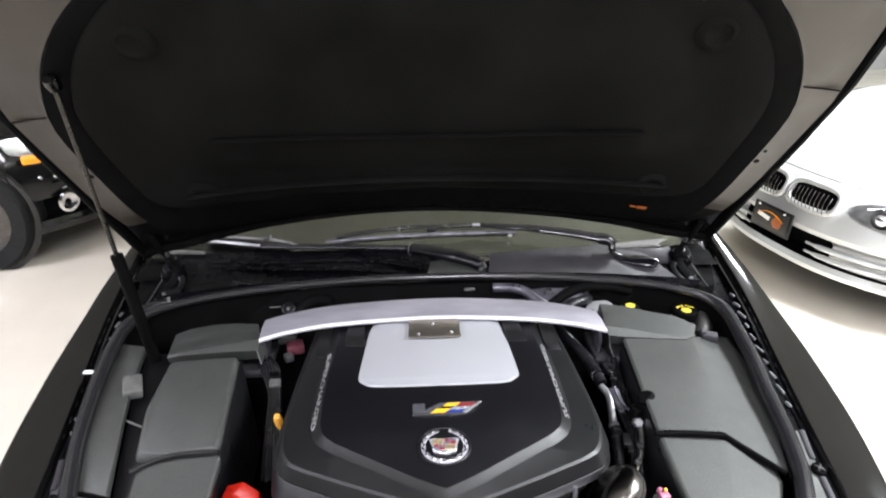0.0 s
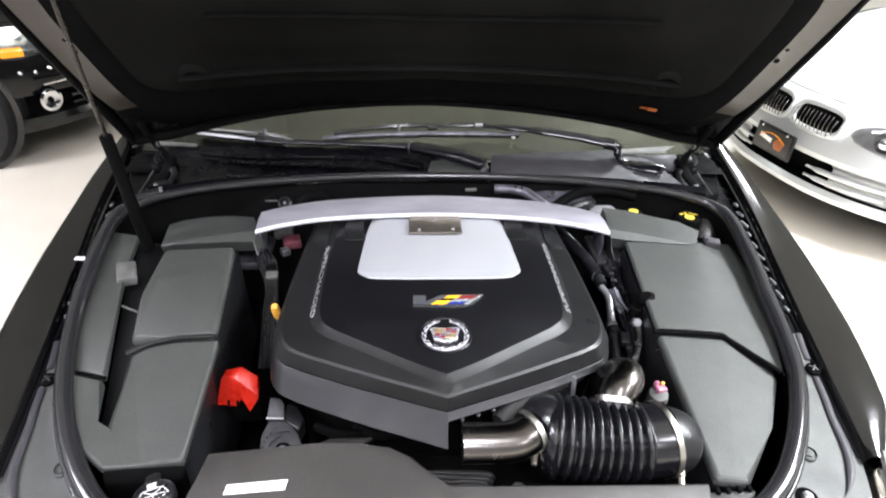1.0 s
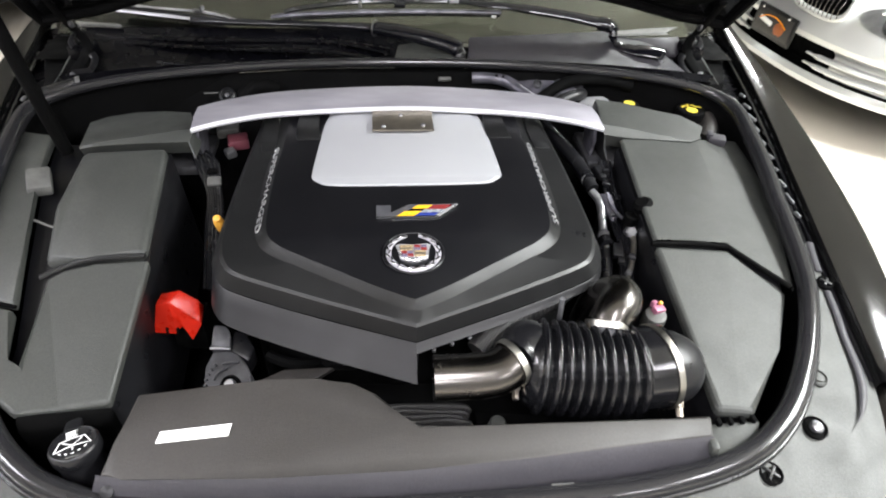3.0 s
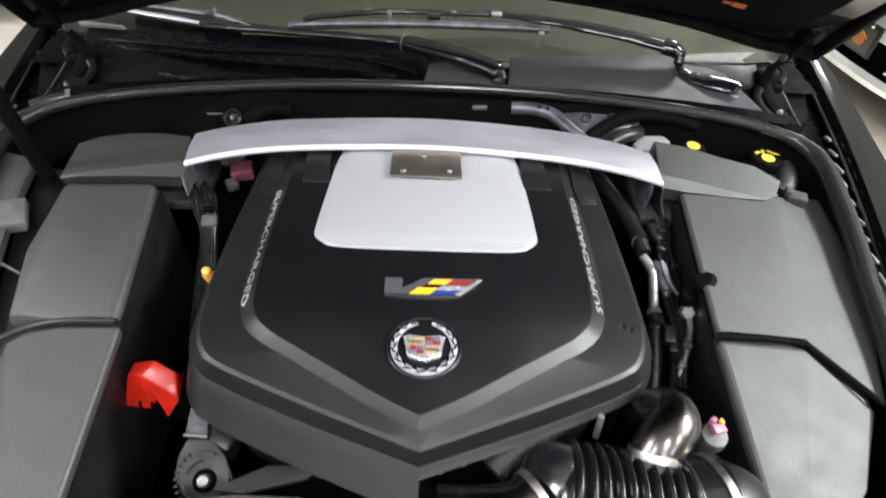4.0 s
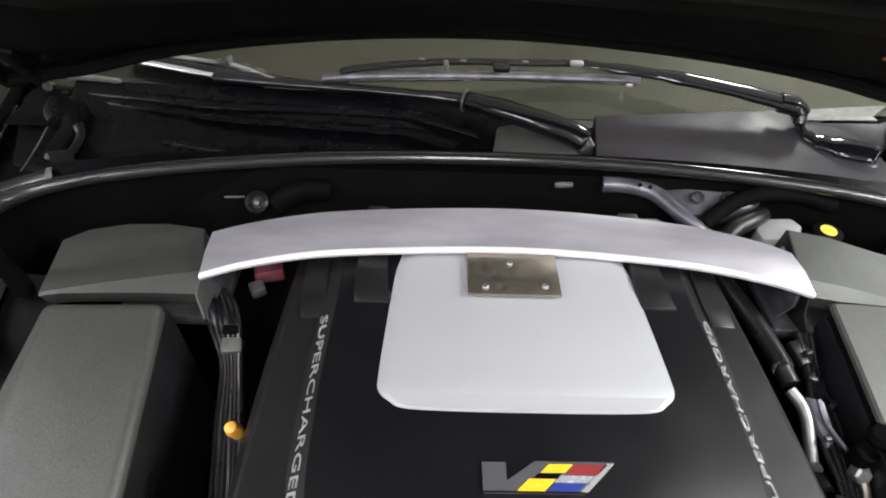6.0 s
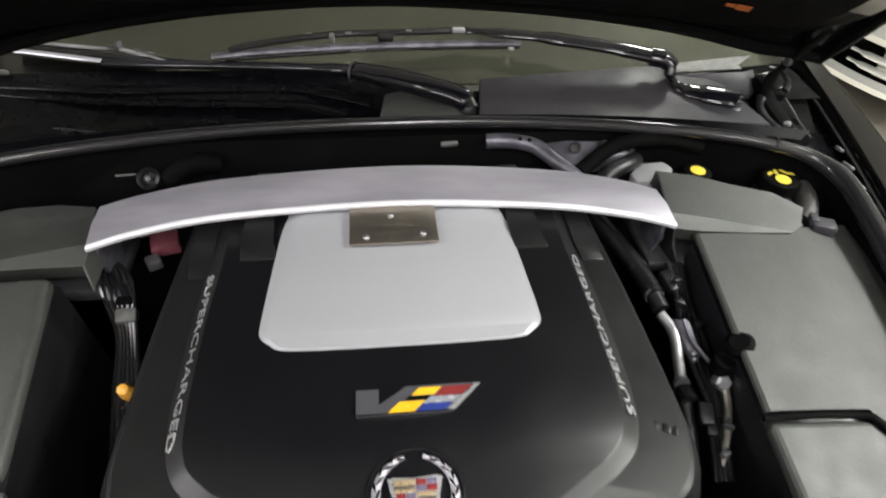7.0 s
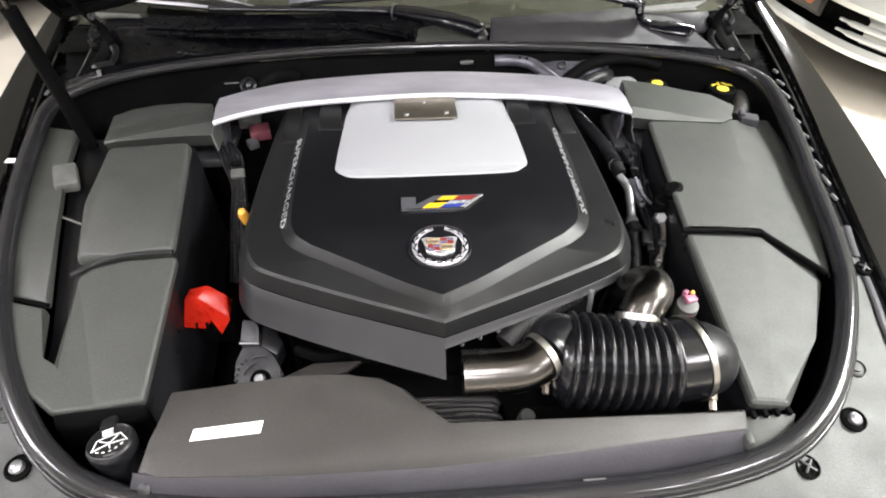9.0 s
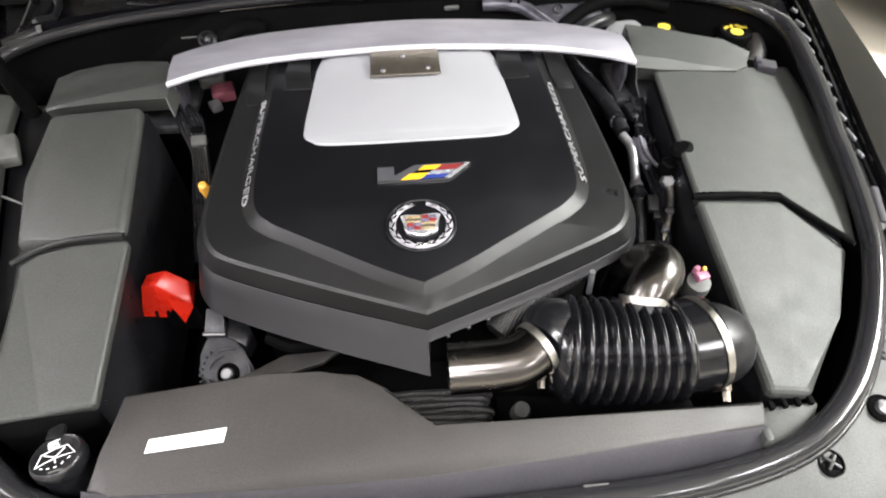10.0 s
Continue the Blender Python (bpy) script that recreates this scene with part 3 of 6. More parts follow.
# corner slabs coloured black in place of the shade there
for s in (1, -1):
    part("cowl_well", slab([(MID + s * 0.60, 1.60, 0.902), (MID + s * 0.80, 1.70, 0.895), (MID + s * 0.82, 1.60, 0.890), (MID + s * 0.755, 1.42, 0.882), (MID + s * 0.670, 1.385, 0.890), (MID + s * 0.650, 1.46, 0.900)], 0.03, 0.006), BLACK, cowl, "black slab for the shade in the cowl corner")
part("cowl_flap", sheet([[(-0.664, 1.400, 0.922), (-0.628, 1.404, 0.926)], [(-0.648, 1.378, 0.924), (-0.612, 1.375, 0.927)], [(-0.630, 1.352, 0.918), (-0.596, 1.352, 0.920)]], thick=0.003), SATIN, cowl, "small grey flap")
part("glass_edge", tube([(-0.712, 1.588, 0.938), (-0.660, 1.580, 0.940), (-0.606, 1.570, 0.940)], [0.0025] * 3 + [0.0045] * 8 + [0.003] * 2, 8, 6, flat=0.6), COWL_GREY, cowl, "grey lower edge of the glass")
part("cowl_rib", tube([(-0.66, 1.560, 0.930), (-0.57, 1.545, 0.934), (-0.445, 1.524, 0.936), (-0.266, 1.520, 0.937), (-0.14, 1.514, 0.937), (-0.087, 1.498, 0.936), (-0.012, 1.469, 0.932)], 0.011, 10, 6, flat=0.4), COWL_BLACK, cowl)
part("cowl_rib", tube([(-0.66, 1.550, 0.926), (-0.436, 1.497, 0.930), (-0.208, 1.477, 0.931), (-0.121, 1.470, 0.931), (-0.051, 1.440, 0.930)], 0.010, 10, 6, flat=0.35), COWL_BLACK, cowl)
part("cowl_rib", tube([(-0.50, 1.432, 0.926), (-0.40, 1.410, 0.927), (-0.30, 1.403, 0.926)], 0.006, 8, 6, flat=0.5), COWL_BLACK, cowl)
part("corner_trim", slab([(-0.715, 1.592, 0.950), (-0.61, 1.570, 0.952), (-0.605, 1.564, 0.951), (-0.70, 1.578, 0.948)], 0.006, 0.002), CORRODED, cowl, "pale worn corner trim")
for k in range(10):
    part("louvre", block(MID - 0.30 + 0.026 * k, 1.428 - 0.0012 * k, 0.925, 0.016, 0.006, 0.006, 0.001), BLACK, cowl)

# windshield and what shows through it
rows = []
for f in (-0.04, 0.0, 0.25, 0.5, 0.75, 1.0):
    rows.append([(MID + (0.78 - 0.16 * f) * u, 1.555 + 0.80 * f + 0.09 * abs(u) ** 2.2, 0.950 + 0.44 * f - 0.02 * abs(u) ** 2) for u in [k / 10 - 1 for k in range(21)]])
glass = part("windshield", sheet(rows, thick=0.004), GLASS_DARK, car, "tinted windshield")
glass.visible_shadow = False
rows = []
for k in range(9):
    u = -1 + 0.07 * k
    y0, z0 = 1.523 + 0.09 * abs(u) ** 2.2, 0.928 - 0.02 * u * u
    wide = 0.115 * (1 - k / 8) ** 0.5 + 0.004
    rows.append([(MID + 0.785 * u, y0 + wide * f, z0 - 0.004 + 0.55 * wide * f) for f in (0.0, 0.5, 1.0)])
part("frit_band", sheet(rows), BLACK, glass, "black printed border of the glass")
rows = [[(MID + 0.74 * u, 1.522 + 0.095 * abs(u) ** 2, 0.908) for u in (-1, -0.75, -0.5, -0.25, 0, 0.25, 0.5, 0.75, 1)], [(MID + 0.74 * u, 1.95, 0.965) for u in (-1, -0.75, -0.5, -0.25, 0, 0.25, 0.5, 0.75, 1)], [(MID + 0.72 * u, 2.15, 0.95) for u in (-1, -0.75, -0.5, -0.25, 0, 0.25, 0.5, 0.75, 1)], [(MID + 0.72 * u, 2.22, 0.70) for u in (-1, -0.75, -0.5, -0.25, 0, 0.25, 0.5, 0.75, 1)]]
part("dashboard", sheet(rows), DASH, car, "olive grey dashboard behind the glass")
# cabin behind the glass
def cross(y, z, half, drop=0.03):
    return [(MID + half * u, y, z - drop * abs(u) ** 3) for u in (-1, -0.85, -0.6, -0.3, 0, 0.3, 0.6, 0.85, 1)]


part("roof", sheet([cross(2.34, 1.385, 0.625), cross(2.6, 1.425, 0.62), cross(3.0, 1.43, 0.61), cross(3.35, 1.395, 0.60)], thick=0.012), PAINT, car, "black painted roof")
part("rear_window", sheet([cross(3.36, 1.392, 0.59), cross(3.7, 1.23, 0.63), cross(4.06, 1.03, 0.67)]), GLASS_DARK, car, "tinted rear window")
part("trunk_lid", sheet([cross(4.06, 1.025, 0.74, 0.05), cross(4.4, 1.03, 0.74, 0.05), cross(4.72, 1.02, 0.72, 0.05), cross(4.80, 0.97, 0.72, 0.03), cross(4.82, 0.70, 0.74)]), PAINT, car)
part("rear_bumper", sheet([cross(4.82, 0.70, 0.88), cross(4.90, 0.62, 0.89), cross(4.90, 0.40, 0.88), cross(4.84, 0.26, 0.84)]), PAINT, car)
part("parcel_shelf", sheet([cross(2.3, 0.80, 0.80), cross(3.4, 0.95, 0.75), cross(4.1, 1.0, 0.70)]), BLACK, car)
for s in (1, -1):
    part("pillar", tube([(MID + s * 0.80, 1.70, 0.93), (MID + s * 0.73, 2.0, 1.14), (MID + s * 0.64, 2.36, 1.38)], 0.03, 10, 5), PAINT, car)
    part("rear_pillar", sheet([[(MID + s * 0.60, 3.36, 1.385), (MID + s * 0.66, 3.72, 1.22), (MID + s * 0.75, 4.08, 1.0)], [(MID + s * 0.625, 3.34, 1.37), (MID + s * 0.74, 3.60, 1.16), (MID + s * 0.85, 3.92, 0.955)]], thick=0.01), PAINT, car)
    part("window_post", tube([(MID + s * 0.85, 2.92, 0.95), (MID + s * 0.74, 2.88, 1.2), (MID + s * 0.635, 2.84, 1.40)], 0.018, 8, 4, flat=0.5), BLACK, car)
    for y0, y1, y2, y3 in ((2.00, 2.90, 2.40, 2.83), (2.94, 3.85, 2.87, 3.34)):
        pane = part("side_window", sheet([[(MID + s * 0.852, y0, 0.95), (MID + s * 0.852, y1, 0.95)], [(MID + s * 0.75, (y0 + y2) / 2, 1.18), (MID + s * 0.75, (y1 + y3) / 2, 1.18)], [(MID + s * 0.632, y2, 1.375), (MID + s * 0.632, y3, 1.375)]]), GLASS_DARK, car)
    for nm, ys in (("door", (1.80, 2.0, 2.3, 2.6, 2.90)), ("door", (2.91, 3.2, 3.45)), ("rear_fender", (3.46, 3.58, 3.65, 3.75, 3.85, 3.95, 4.05, 4.15, 4.25, 4.32, 4.5, 4.82))):
        rows = []
        for y in ys:
            low_ = arch_height(y, 3.95)
            top_ = 0.955 if y < 4.0 else 0.975
            rows.append([(MID + s * (0.86 if y < 4.0 else 0.80), y, top_), (MID + s * 0.905, y, 0.915), (MID + s * 0.925, y, 0.78), (MID + s * 0.928, y, max(0.60, low_ + 0.02)), (MID + s * 0.918, y, max(0.42, low_ + 0.01)), (MID + s * 0.89, y, low_)])
        d = part(nm, sheet(rows), PAINT, car)
        if nm == "door":
            part("door_handle", tube([(MID + s * 0.925, ys[-1] - 0.22, 0.83), (MID + s * 0.945, ys[-1] - 0.17, 0.835), (MID + s * 0.925, ys[-1] - 0.10, 0.83)], 0.011, 8, 4), PAINT, d)


def wheel(s, y):
    w = part("wheel", lathe([(0.20, -0.11), (0.31, -0.12), (0.335, -0.09), (0.335, 0.09), (0.31, 0.12), (0.20, 0.11)], (MID + s * 0.80, y, 0.335), (0, 90, 0), 32, False), TYRE, car, "black tyre")
    rim = part("rim", lathe([(0.215, -0.10), (0.215, 0.10), (0.20, 0.095), (0.19, 0.03)], (MID + s * 0.80, y, 0.335), (0, s * 90, 0), 32, False), STEEL, w)
    part("hub", lathe([(0.05, 0.0), (0.05, 0.075), (0.03, 0.085), (0.001, 0.085)], (MID + s * 0.80, y, 0.335), (0, s * 90, 0), 20), STEEL, rim)
    part("brake_disc", lathe([(0.16, 0.01), (0.16, 0.025), (0.05, 0.025)], (MID + s * 0.80, y, 0.335), (0, s * 90, 0), 28), CAST, w)
    for k in range(7):
        a = 2 * math.pi * k / 7
        c, n = math.cos(a), math.sin(a)
        part("spoke", tube([(MID + s * 0.872, y + 0.04 * c, 0.335 + 0.04 * n), (MID + s * 0.885, y + 0.12 * c, 0.335 + 0.12 * n), (MID + s * 0.888, y + 0.20 * c, 0.335 + 0.20 * n)], 0.017, 8, 3, flat=0.6), STEEL, rim)


for s in (1, -1):
    wheel(s, 1.05)
    wheel(s, 3.95)

# wipers
wiper = part("wiper", tube([(0.142, 1.420, 0.958), (0.118, 1.432, 0.966), (0.066, 1.452, 0.973), (0.0, 1.485, 0.974), (-0.044, 1.505, 0.972), (-0.175, 1.533, 0.967), (-0.375, 1.552, 0.965), (-0.45, 1.560, 0.965)],
             [0.016, 0.020] + [0.0215] * 11 + [0.0205] * 6 + [0.018] * 5 + [0.012] * 3 + [0.009] * 16, 16, 6, flat=0.75), WIPER_BLACK, car, "glossy black wiper arm")
part("wiper_pivot", lathe([(0.017, -0.05), (0.017, 0.0), (0.012, 0.008), (0.001, 0.009)], (0.138, 1.422, 0.946), (0, 0, 0), 16), PLASTIC_DARK, wiper)
part("wiper_joint", lathe([(0.0165, -0.002), (0.0178, -0.0015), (0.0178, 0.0015), (0.0165, 0.002)], (-0.040, 1.503, 0.972), (0, 90, 156), 20, False), CAST, wiper, "thin steel ring")
part("pivot_lip", block(0.150, 1.434, 0.9535, 0.006, 0.036, 0.004, 0.0015, (0, 0, 8)), CORRODED, wiper)
part("blade", tube([(-0.625, 1.613, 0.966), (-0.555, 1.594, 0.966), (-0.485, 1.574, 0.966), (-0.42, 1.560, 0.964)], [0.006] * 13 + [0.005] * 6, 8, 6, flat=0.5), BRUSHED, wiper, "pale worn blade spine")
part("blade", tube([(-0.600, 1.632, 0.970), (-0.540, 1.618, 0.970), (-0.475, 1.604, 0.970), (-0.42, 1.592, 0.970), (-0.350, 1.556, 0.967)], 0.0035, 8, 6), STEEL, wiper)
part("blade_rubber", tube([(-0.620, 1.622, 0.964), (-0.50, 1.592, 0.964), (-0.40, 1.572, 0.964), (-0.27, 1.548, 0.962)], 0.0085, 8, 6, flat=0.8), GLOSS_RUBBER, wiper)
part("blade_clip", join(block(-0.432, 1.598, 0.976, 0.006, 0.014, 0.014, 0.002, (0, 0, -20)), block(-0.445, 1.600, 0.970, 0.020, 0.010, 0.008, 0.002, (0, 0, -20))), CAST, wiper, "grey blade clip")
for x, y in ((-0.40, 1.588), (-0.375, 1.574)):
    part("blade_tick", block(x, y, 0.974, 0.016, 0.0025, 0.0025, 0.0008, (0, 0, -32)), CORRODED, wiper)
wiper = part("wiper", tube([(0.484, 1.514, 0.980), (0.40, 1.535, 0.990), (0.28, 1.557, 1.000), (0.148, 1.574, 1.006)], [0.019] * 6 + [0.017] * 6 + [0.013] * 4 + [0.009] * 3, 16, 6, flat=0.55), WIPER_BLACK, car, "glossy black wiper arm with a bent foot")
part("wiper_elbow", tube([(0.470, 1.519, 0.980), (0.492, 1.512, 0.978), (0.504, 1.505, 0.968), (0.503, 1.496, 0.955)], [0.0205] * 7 + [0.019] * 6 + [0.013] * 6, 14, 6, flat=0.75), WIPER_BLACK, wiper, "blocky elbow")
part("wiper_foot", tube([(0.501, 1.500, 0.958), (0.510, 1.482, 0.948), (0.526, 1.466, 0.944), (0.556, 1.450, 0.944), (0.592, 1.437, 0.944), (0.606, 1.428, 0.943)], [0.009] * 7 + [0.013] * 5 + [0.018] * 5 + [0.023] * 6 + [0.022] * 6 + [0.016] * 2, 16, 6, flat=0.4), WIPER_BLACK, wiper, "flat glossy foot")
part("foot_nut", lathe([(0.014, -0.03), (0.014, 0.0), (0.010, 0.004), (0.001, 0.004)], (0.594, 1.424, 0.934), (0, 0, 0), 14), CAST, wiper)
blade = part("blade", tube([(0.25, 1.567, 0.985), (0.0, 1.555, 0.990), (-0.2, 1.548, 0.985), (-0.27, 1.548, 0.978)], 0.0085, 8, 6, flat=0.6), AGED_METAL, wiper, "lavender grey blade strip")
part("blade_rubber", tube([(0.25, 1.572, 0.976), (0.0, 1.562, 0.980), (-0.25, 1.553, 0.972)], 0.0045, 6, 6), RUBBER, wiper)
part("blade_bridge", tube([(0.16, 1.580, 1.004), (0.05, 1.565, 1.008), (-0.07, 1.556, 1.010), (-0.20, 1.55, 0.998), (-0.24, 1.55, 0.988)], 0.0060, 8, 6), GLOSS_RUBBER, wiper)
for x in (-0.11, -0.045, 0.055):
    part("blade_tick", block(x, 1.553 + 0.08 * max(x, 0), 1.014, 0.010, 0.004, 0.003, 0.001), CORRODED, wiper)
part("blade_clip", block(-0.072, 1.546, 1.008, 0.008, 0.016, 0.014, 0.002), CORRODED, wiper)
part("blade_clip", block(0.016, 1.545, 1.010, 0.026, 0.02, 0.012, 0.003), GLOSS_RUBBER, wiper)
part("blade_clip", block(0.140, 1.566, 1.010, 0.022, 0.012, 0.008, 0.003), BRUSHED, wiper)
part("blade_clip", block(0.235, 1.57, 0.975, 0.012, 0.014, 0.006, 0.002), POLISHED, wiper)

# hood, standing open
HOOD = pose(MID, 1.452, 1.035, -57)          # x across, y from the front edge (-) to the hinge (0), z out of the painted side


def hood_xyz(u, s, z, out=0.0):
    """u across -1..1, s metres from the hinge, z below the painted skin (-)."""
    half = 0.735 + 0.075 * min(s / 0.45, 1.0) - 0.11 * max(s - 0.55, 0) ** 1.5
    w = abs(u)
    arch = (0.0745 - 0.155 * w ** 1.75 - 0.010 * u * (1 - w) * 2.0 + 0.24 * max(0.0, w - 0.84)) * max(0.0, 1 - s / 0.45)     # curve of the rear edge
    crown = 0.040 * (1 - w ** 5)
    nose = 0.16 * max(s - 0.85, 0) ** 1.5 * -1.0
    return HOOD @ Vector((u * (half + out), -(s + arch), crown + z + nose))


US = [k / 14 - 1 for k in range(29)]
SS = [0.0, 0.04, 0.09, 0.16, 0.25, 0.35, 0.5, 0.65, 0.8, 0.95, 1.08, 1.17]
rows = [[hood_xyz(u, s, 0.0) for u in US] for s in SS]
hood = part("hood", sheet(rows), PAINT, car, "open black hood, its underside showing")
# folded rim round the edge
edge = [hood_xyz(-1, s, -0.006) for s in SS] + [hood_xyz(u, SS[-1], -0.006) for u in US[1:]] + [hood_xyz(1, s, -0.006) for s in reversed(SS[:-1])] + [hood_xyz(u, 0, -0.006) for u in reversed(US[1:-1])]
bm = bmesh.new()
add_tube(bm, edge, 0.0105, 8, True)
part("hood_edge", bm, BLACK, hood)


def ring(inset_side, front, rear, z, soft=0.3, n=96, rear_soft=0.28):
    """A rounded frame line on the hood's underside, from rear to front metres off the hinge."""
    pts = []
    for k in range(n):
        a = 2 * math.pi * k / n
        e = soft if math.sin(a) > 0 else rear_soft
        mid = 0.45 if soft < 0.5 else 0.35
        cx, cy = math.copysign(abs(math.cos(a)) ** e, math.cos(a)), math.copysign(abs(math.sin(a)) ** e, math.sin(a))
        s = mid + (cy * (front - mid) if cy > 0 else cy * (mid - rear))
        half = 0.735 + 0.075 * min(s / 0.45, 1.0) - 0.11 * max(s - 0.55, 0) ** 1.5
        pts.append(hood_xyz(cx * (1 - inset_side / half), s, z * min(1.0, 0.25 + s / 0.15)))
    return pts


frame_rings = [ring(0.010, 1.16, 0.010, -0.008), ring(0.016, 1.15, 0.013, -0.018), ring(0.072, 0.875, 0.016, -0.026, 0.9, 96, 0.42), ring(0.080, 0.86, 0.019, -0.032, 0.9, 96, 0.42)]
# one frame in two colours: the rear faces are black for the shade there
for nm, mat, text, dark in (("inner_frame", PAINT_INNER, "bare inner hood frame, brownish in the light", False), ("inner_frame_rear", BLACK, "rear edge of the inner frame, shade put in as black", True)):
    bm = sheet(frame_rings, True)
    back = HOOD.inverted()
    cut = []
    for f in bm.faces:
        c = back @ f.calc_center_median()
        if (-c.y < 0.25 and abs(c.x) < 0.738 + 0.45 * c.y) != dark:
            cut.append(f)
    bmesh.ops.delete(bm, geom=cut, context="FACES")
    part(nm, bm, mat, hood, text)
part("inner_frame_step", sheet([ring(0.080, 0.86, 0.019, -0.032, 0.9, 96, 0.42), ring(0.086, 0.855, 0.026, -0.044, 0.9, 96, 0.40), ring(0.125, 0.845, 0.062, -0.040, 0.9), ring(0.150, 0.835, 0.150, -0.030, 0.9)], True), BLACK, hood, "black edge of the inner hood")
liner_rings = [ring(0.130, 0.848, 0.140, -0.030, 0.9), ring(0.138, 0.842, 0.150, -0.044, 0.9), ring(0.162, 0.825, 0.170, -0.050, 0.9), ring(0.21, 0.79, 0.20, -0.044, 0.9), ring(0.27, 0.75, 0.25, -0.040, 0.9), ring(0.29, 0.735, 0.265, -0.046, 0.9), ring(0.52, 0.55, 0.34, -0.046, 0.9)]
bm = bmesh.new()
vs = add_grid(bm, liner_rings, True)
bm.faces.new(vs[-1])
liner = part("hood_liner", bm, LINER, hood, "black felt hood liner with pressed ridges")
part("liner_roll", tube([hood_xyz(u, 0.195 + 0.012 * abs(u), -0.046) for u in (-0.70, -0.5, -0.25, 0, 0.25, 0.5, 0.70)], 0.024, 12, 5, flat=0.3), LINER, liner)
part("liner_ridge", tube([hood_xyz(u, 0.36 + 0.02 * abs(u), -0.046) for u in (-0.55, -0.3, 0, 0.3, 0.55)], 0.020, 10, 5, flat=0.18), LINER, liner)
for u, s in ((-0.66, 0.20), (0.66, 0.20), (-0.62, 0.62), (0.62, 0.62)):
    part("liner_button", moved(lathe([(0.040, -0.002), (0.032, 0.004), (0.024, 0.005), (0.017, 0.001), (0.001, 0.0)], (0, 0, 0), (180, 0, 0), 24), Matrix.Translation(hood_xyz(u, s, -0.046)) @ pose(0, 0, 0, -57)), LINER, liner)
for u in (-0.935, 0.935):
    for s in (0.29, 0.30):
        part("frame_hole", moved(lathe([(0.006 if s == 0.29 else 0.004, 0), (0.006 if s == 0.29 else 0.004, 0.002), (0.001, 0.002)], (0, 0, 0), (180, 0, 0), 12), Matrix.Translation(hood_xyz(u - math.copysign(0.012, u), s + (0.02 if s == 0.30 else 0), -0.0235)) @ pose(0, 0, 0, -57)), BLACK, hood)
for s in (1, -1):
    part("frame_seam", tube([hood_xyz(s * u, 0.47 + 0.02 * s, -0.0255) for u in (0.86, 0.90, 0.94, 0.975)], 0.0028, 6, 3, flat=0.5), BLACK, hood)
label = part("warning_label", sheet([[hood_xyz(u, s, -0.0335) for u in (0.676, 0.708)] for s in (0.097, 0.107)], thick=0.001), LABEL_ORANGE, hood, "small faded orange warning label")
part("label_scrap", sheet([[hood_xyz(u, s, -0.0338) for u in (0.650, 0.672)] for s in (0.100, 0.106)], thick=0.001), LABEL_ORANGE, label)


def hinge(s):
    h = part("hinge", tube([(MID + s * 0.690, 1.390, 0.893), (MID + s * 0.683, 1.425, 0.905), (MID + s * 0.668, 1.465, 0.925), (MID + s * 0.668, 1.480, 0.955), (MID + s * 0.690, 1.470, 1.00), (MID + s * 0.692, 1.43, 1.06)], [0.015] * 14 + [0.012] * 6 + [0.009] * 11, 10, 6, flat=0.45), BLACK, car, "dark grey hood hinge")
    part("hinge_link", tube([(MID + s * 0.662, 1.395, 0.905), (MID + s * 0.650, 1.425, 0.912), (MID + s * 0.646, 1.448, 0.922), (MID + s * 0.654, 1.462, 0.930)], 0.008, 10, 6, flat=0.4), SATIN, h, "black inner link")
    part("hinge_plate", block(MID + s * 0.700, 1.480, 0.890, 0.05, 0.10, 0.03, 0.008), BLACK, h)
    part("hinge_bracket", slab([(MID + s * 0.655, 1.515, 0.945), (MID + s * 0.700, 1.525, 0.950), (MID + s * 0.715, 1.48, 0.940), (MID + s * 0.672, 1.472, 0.935)], 0.03, 0.008), COWL_BLACK, h)
    part("curl", tube([(MID + s * 0.668, 1.495, 0.968), (MID + s * 0.682, 1.475, 0.968), (MID + s * 0.684, 1.455, 0.960), (MID + s * 0.672, 1.438, 0.955)], [0.005] * 10 + [0.007] * 9, 8, 6, flat=0.5), SATIN, h, "curled grey tab")
    part("hinge_bolt", lathe([(0.007, 0), (0.007, 0.005), (0.001, 0.006)], (MID + s * 0.680, 1.468, 0.990), (0, -s * 70, 0), 10), CAST, h)
    part("hinge_bolt", lathe([(0.006, 0), (0.006, 0.004), (0.001, 0.005)], (MID + s * 0.678, 1.402, 0.910), (0, -s * 20, 0), 8), STEEL, h)
    part("spring", tube([(MID + s * (0.690 + 0.008 * math.cos(k * 1.3)), 1.50 - 0.004 * k, 0.965 + 0.006 * k + 0.008 * math.sin(k * 1.3)) for k in range(12)], 0.0022, 6, 3), GLOSS_RUBBER, h)
    # thin grey line added for a reflection in the fender paint
    part("cable", tube([(MID + s * 0.700, 1.460, 0.925), (MID + s * 0.712, 1.425, 0.905), (MID + s * 0.718, 1.385, 0.895)], 0.0013, 6, 5), PLASTIC, h)


hinge(1)
hinge(-1)
top = Vector((-0.643, 1.122, 1.484))
foot, up_ = Vector((-0.612, 1.175, 0.868)), top
midp = foot.lerp(up_, 0.44)
strut = part("gas_strut", tube([foot, midp], 0.0125, 14, 1, smooth=False), BLACK, car, "black gas strut holding the hood")
part("rod", tube([midp, up_], 0.0048, 10, 1, smooth=False), ROD_STEEL, strut, "grey steel rod")
part("ball_joint", lathe([(0.012, -0.012), (0.014, 0), (0.012, 0.012)], tuple(up_), (35, 0, 0), 12), ROD_STEEL, strut)


# ---- things in the engine bay ----
EX = 0.0150                                  # middle of the engine


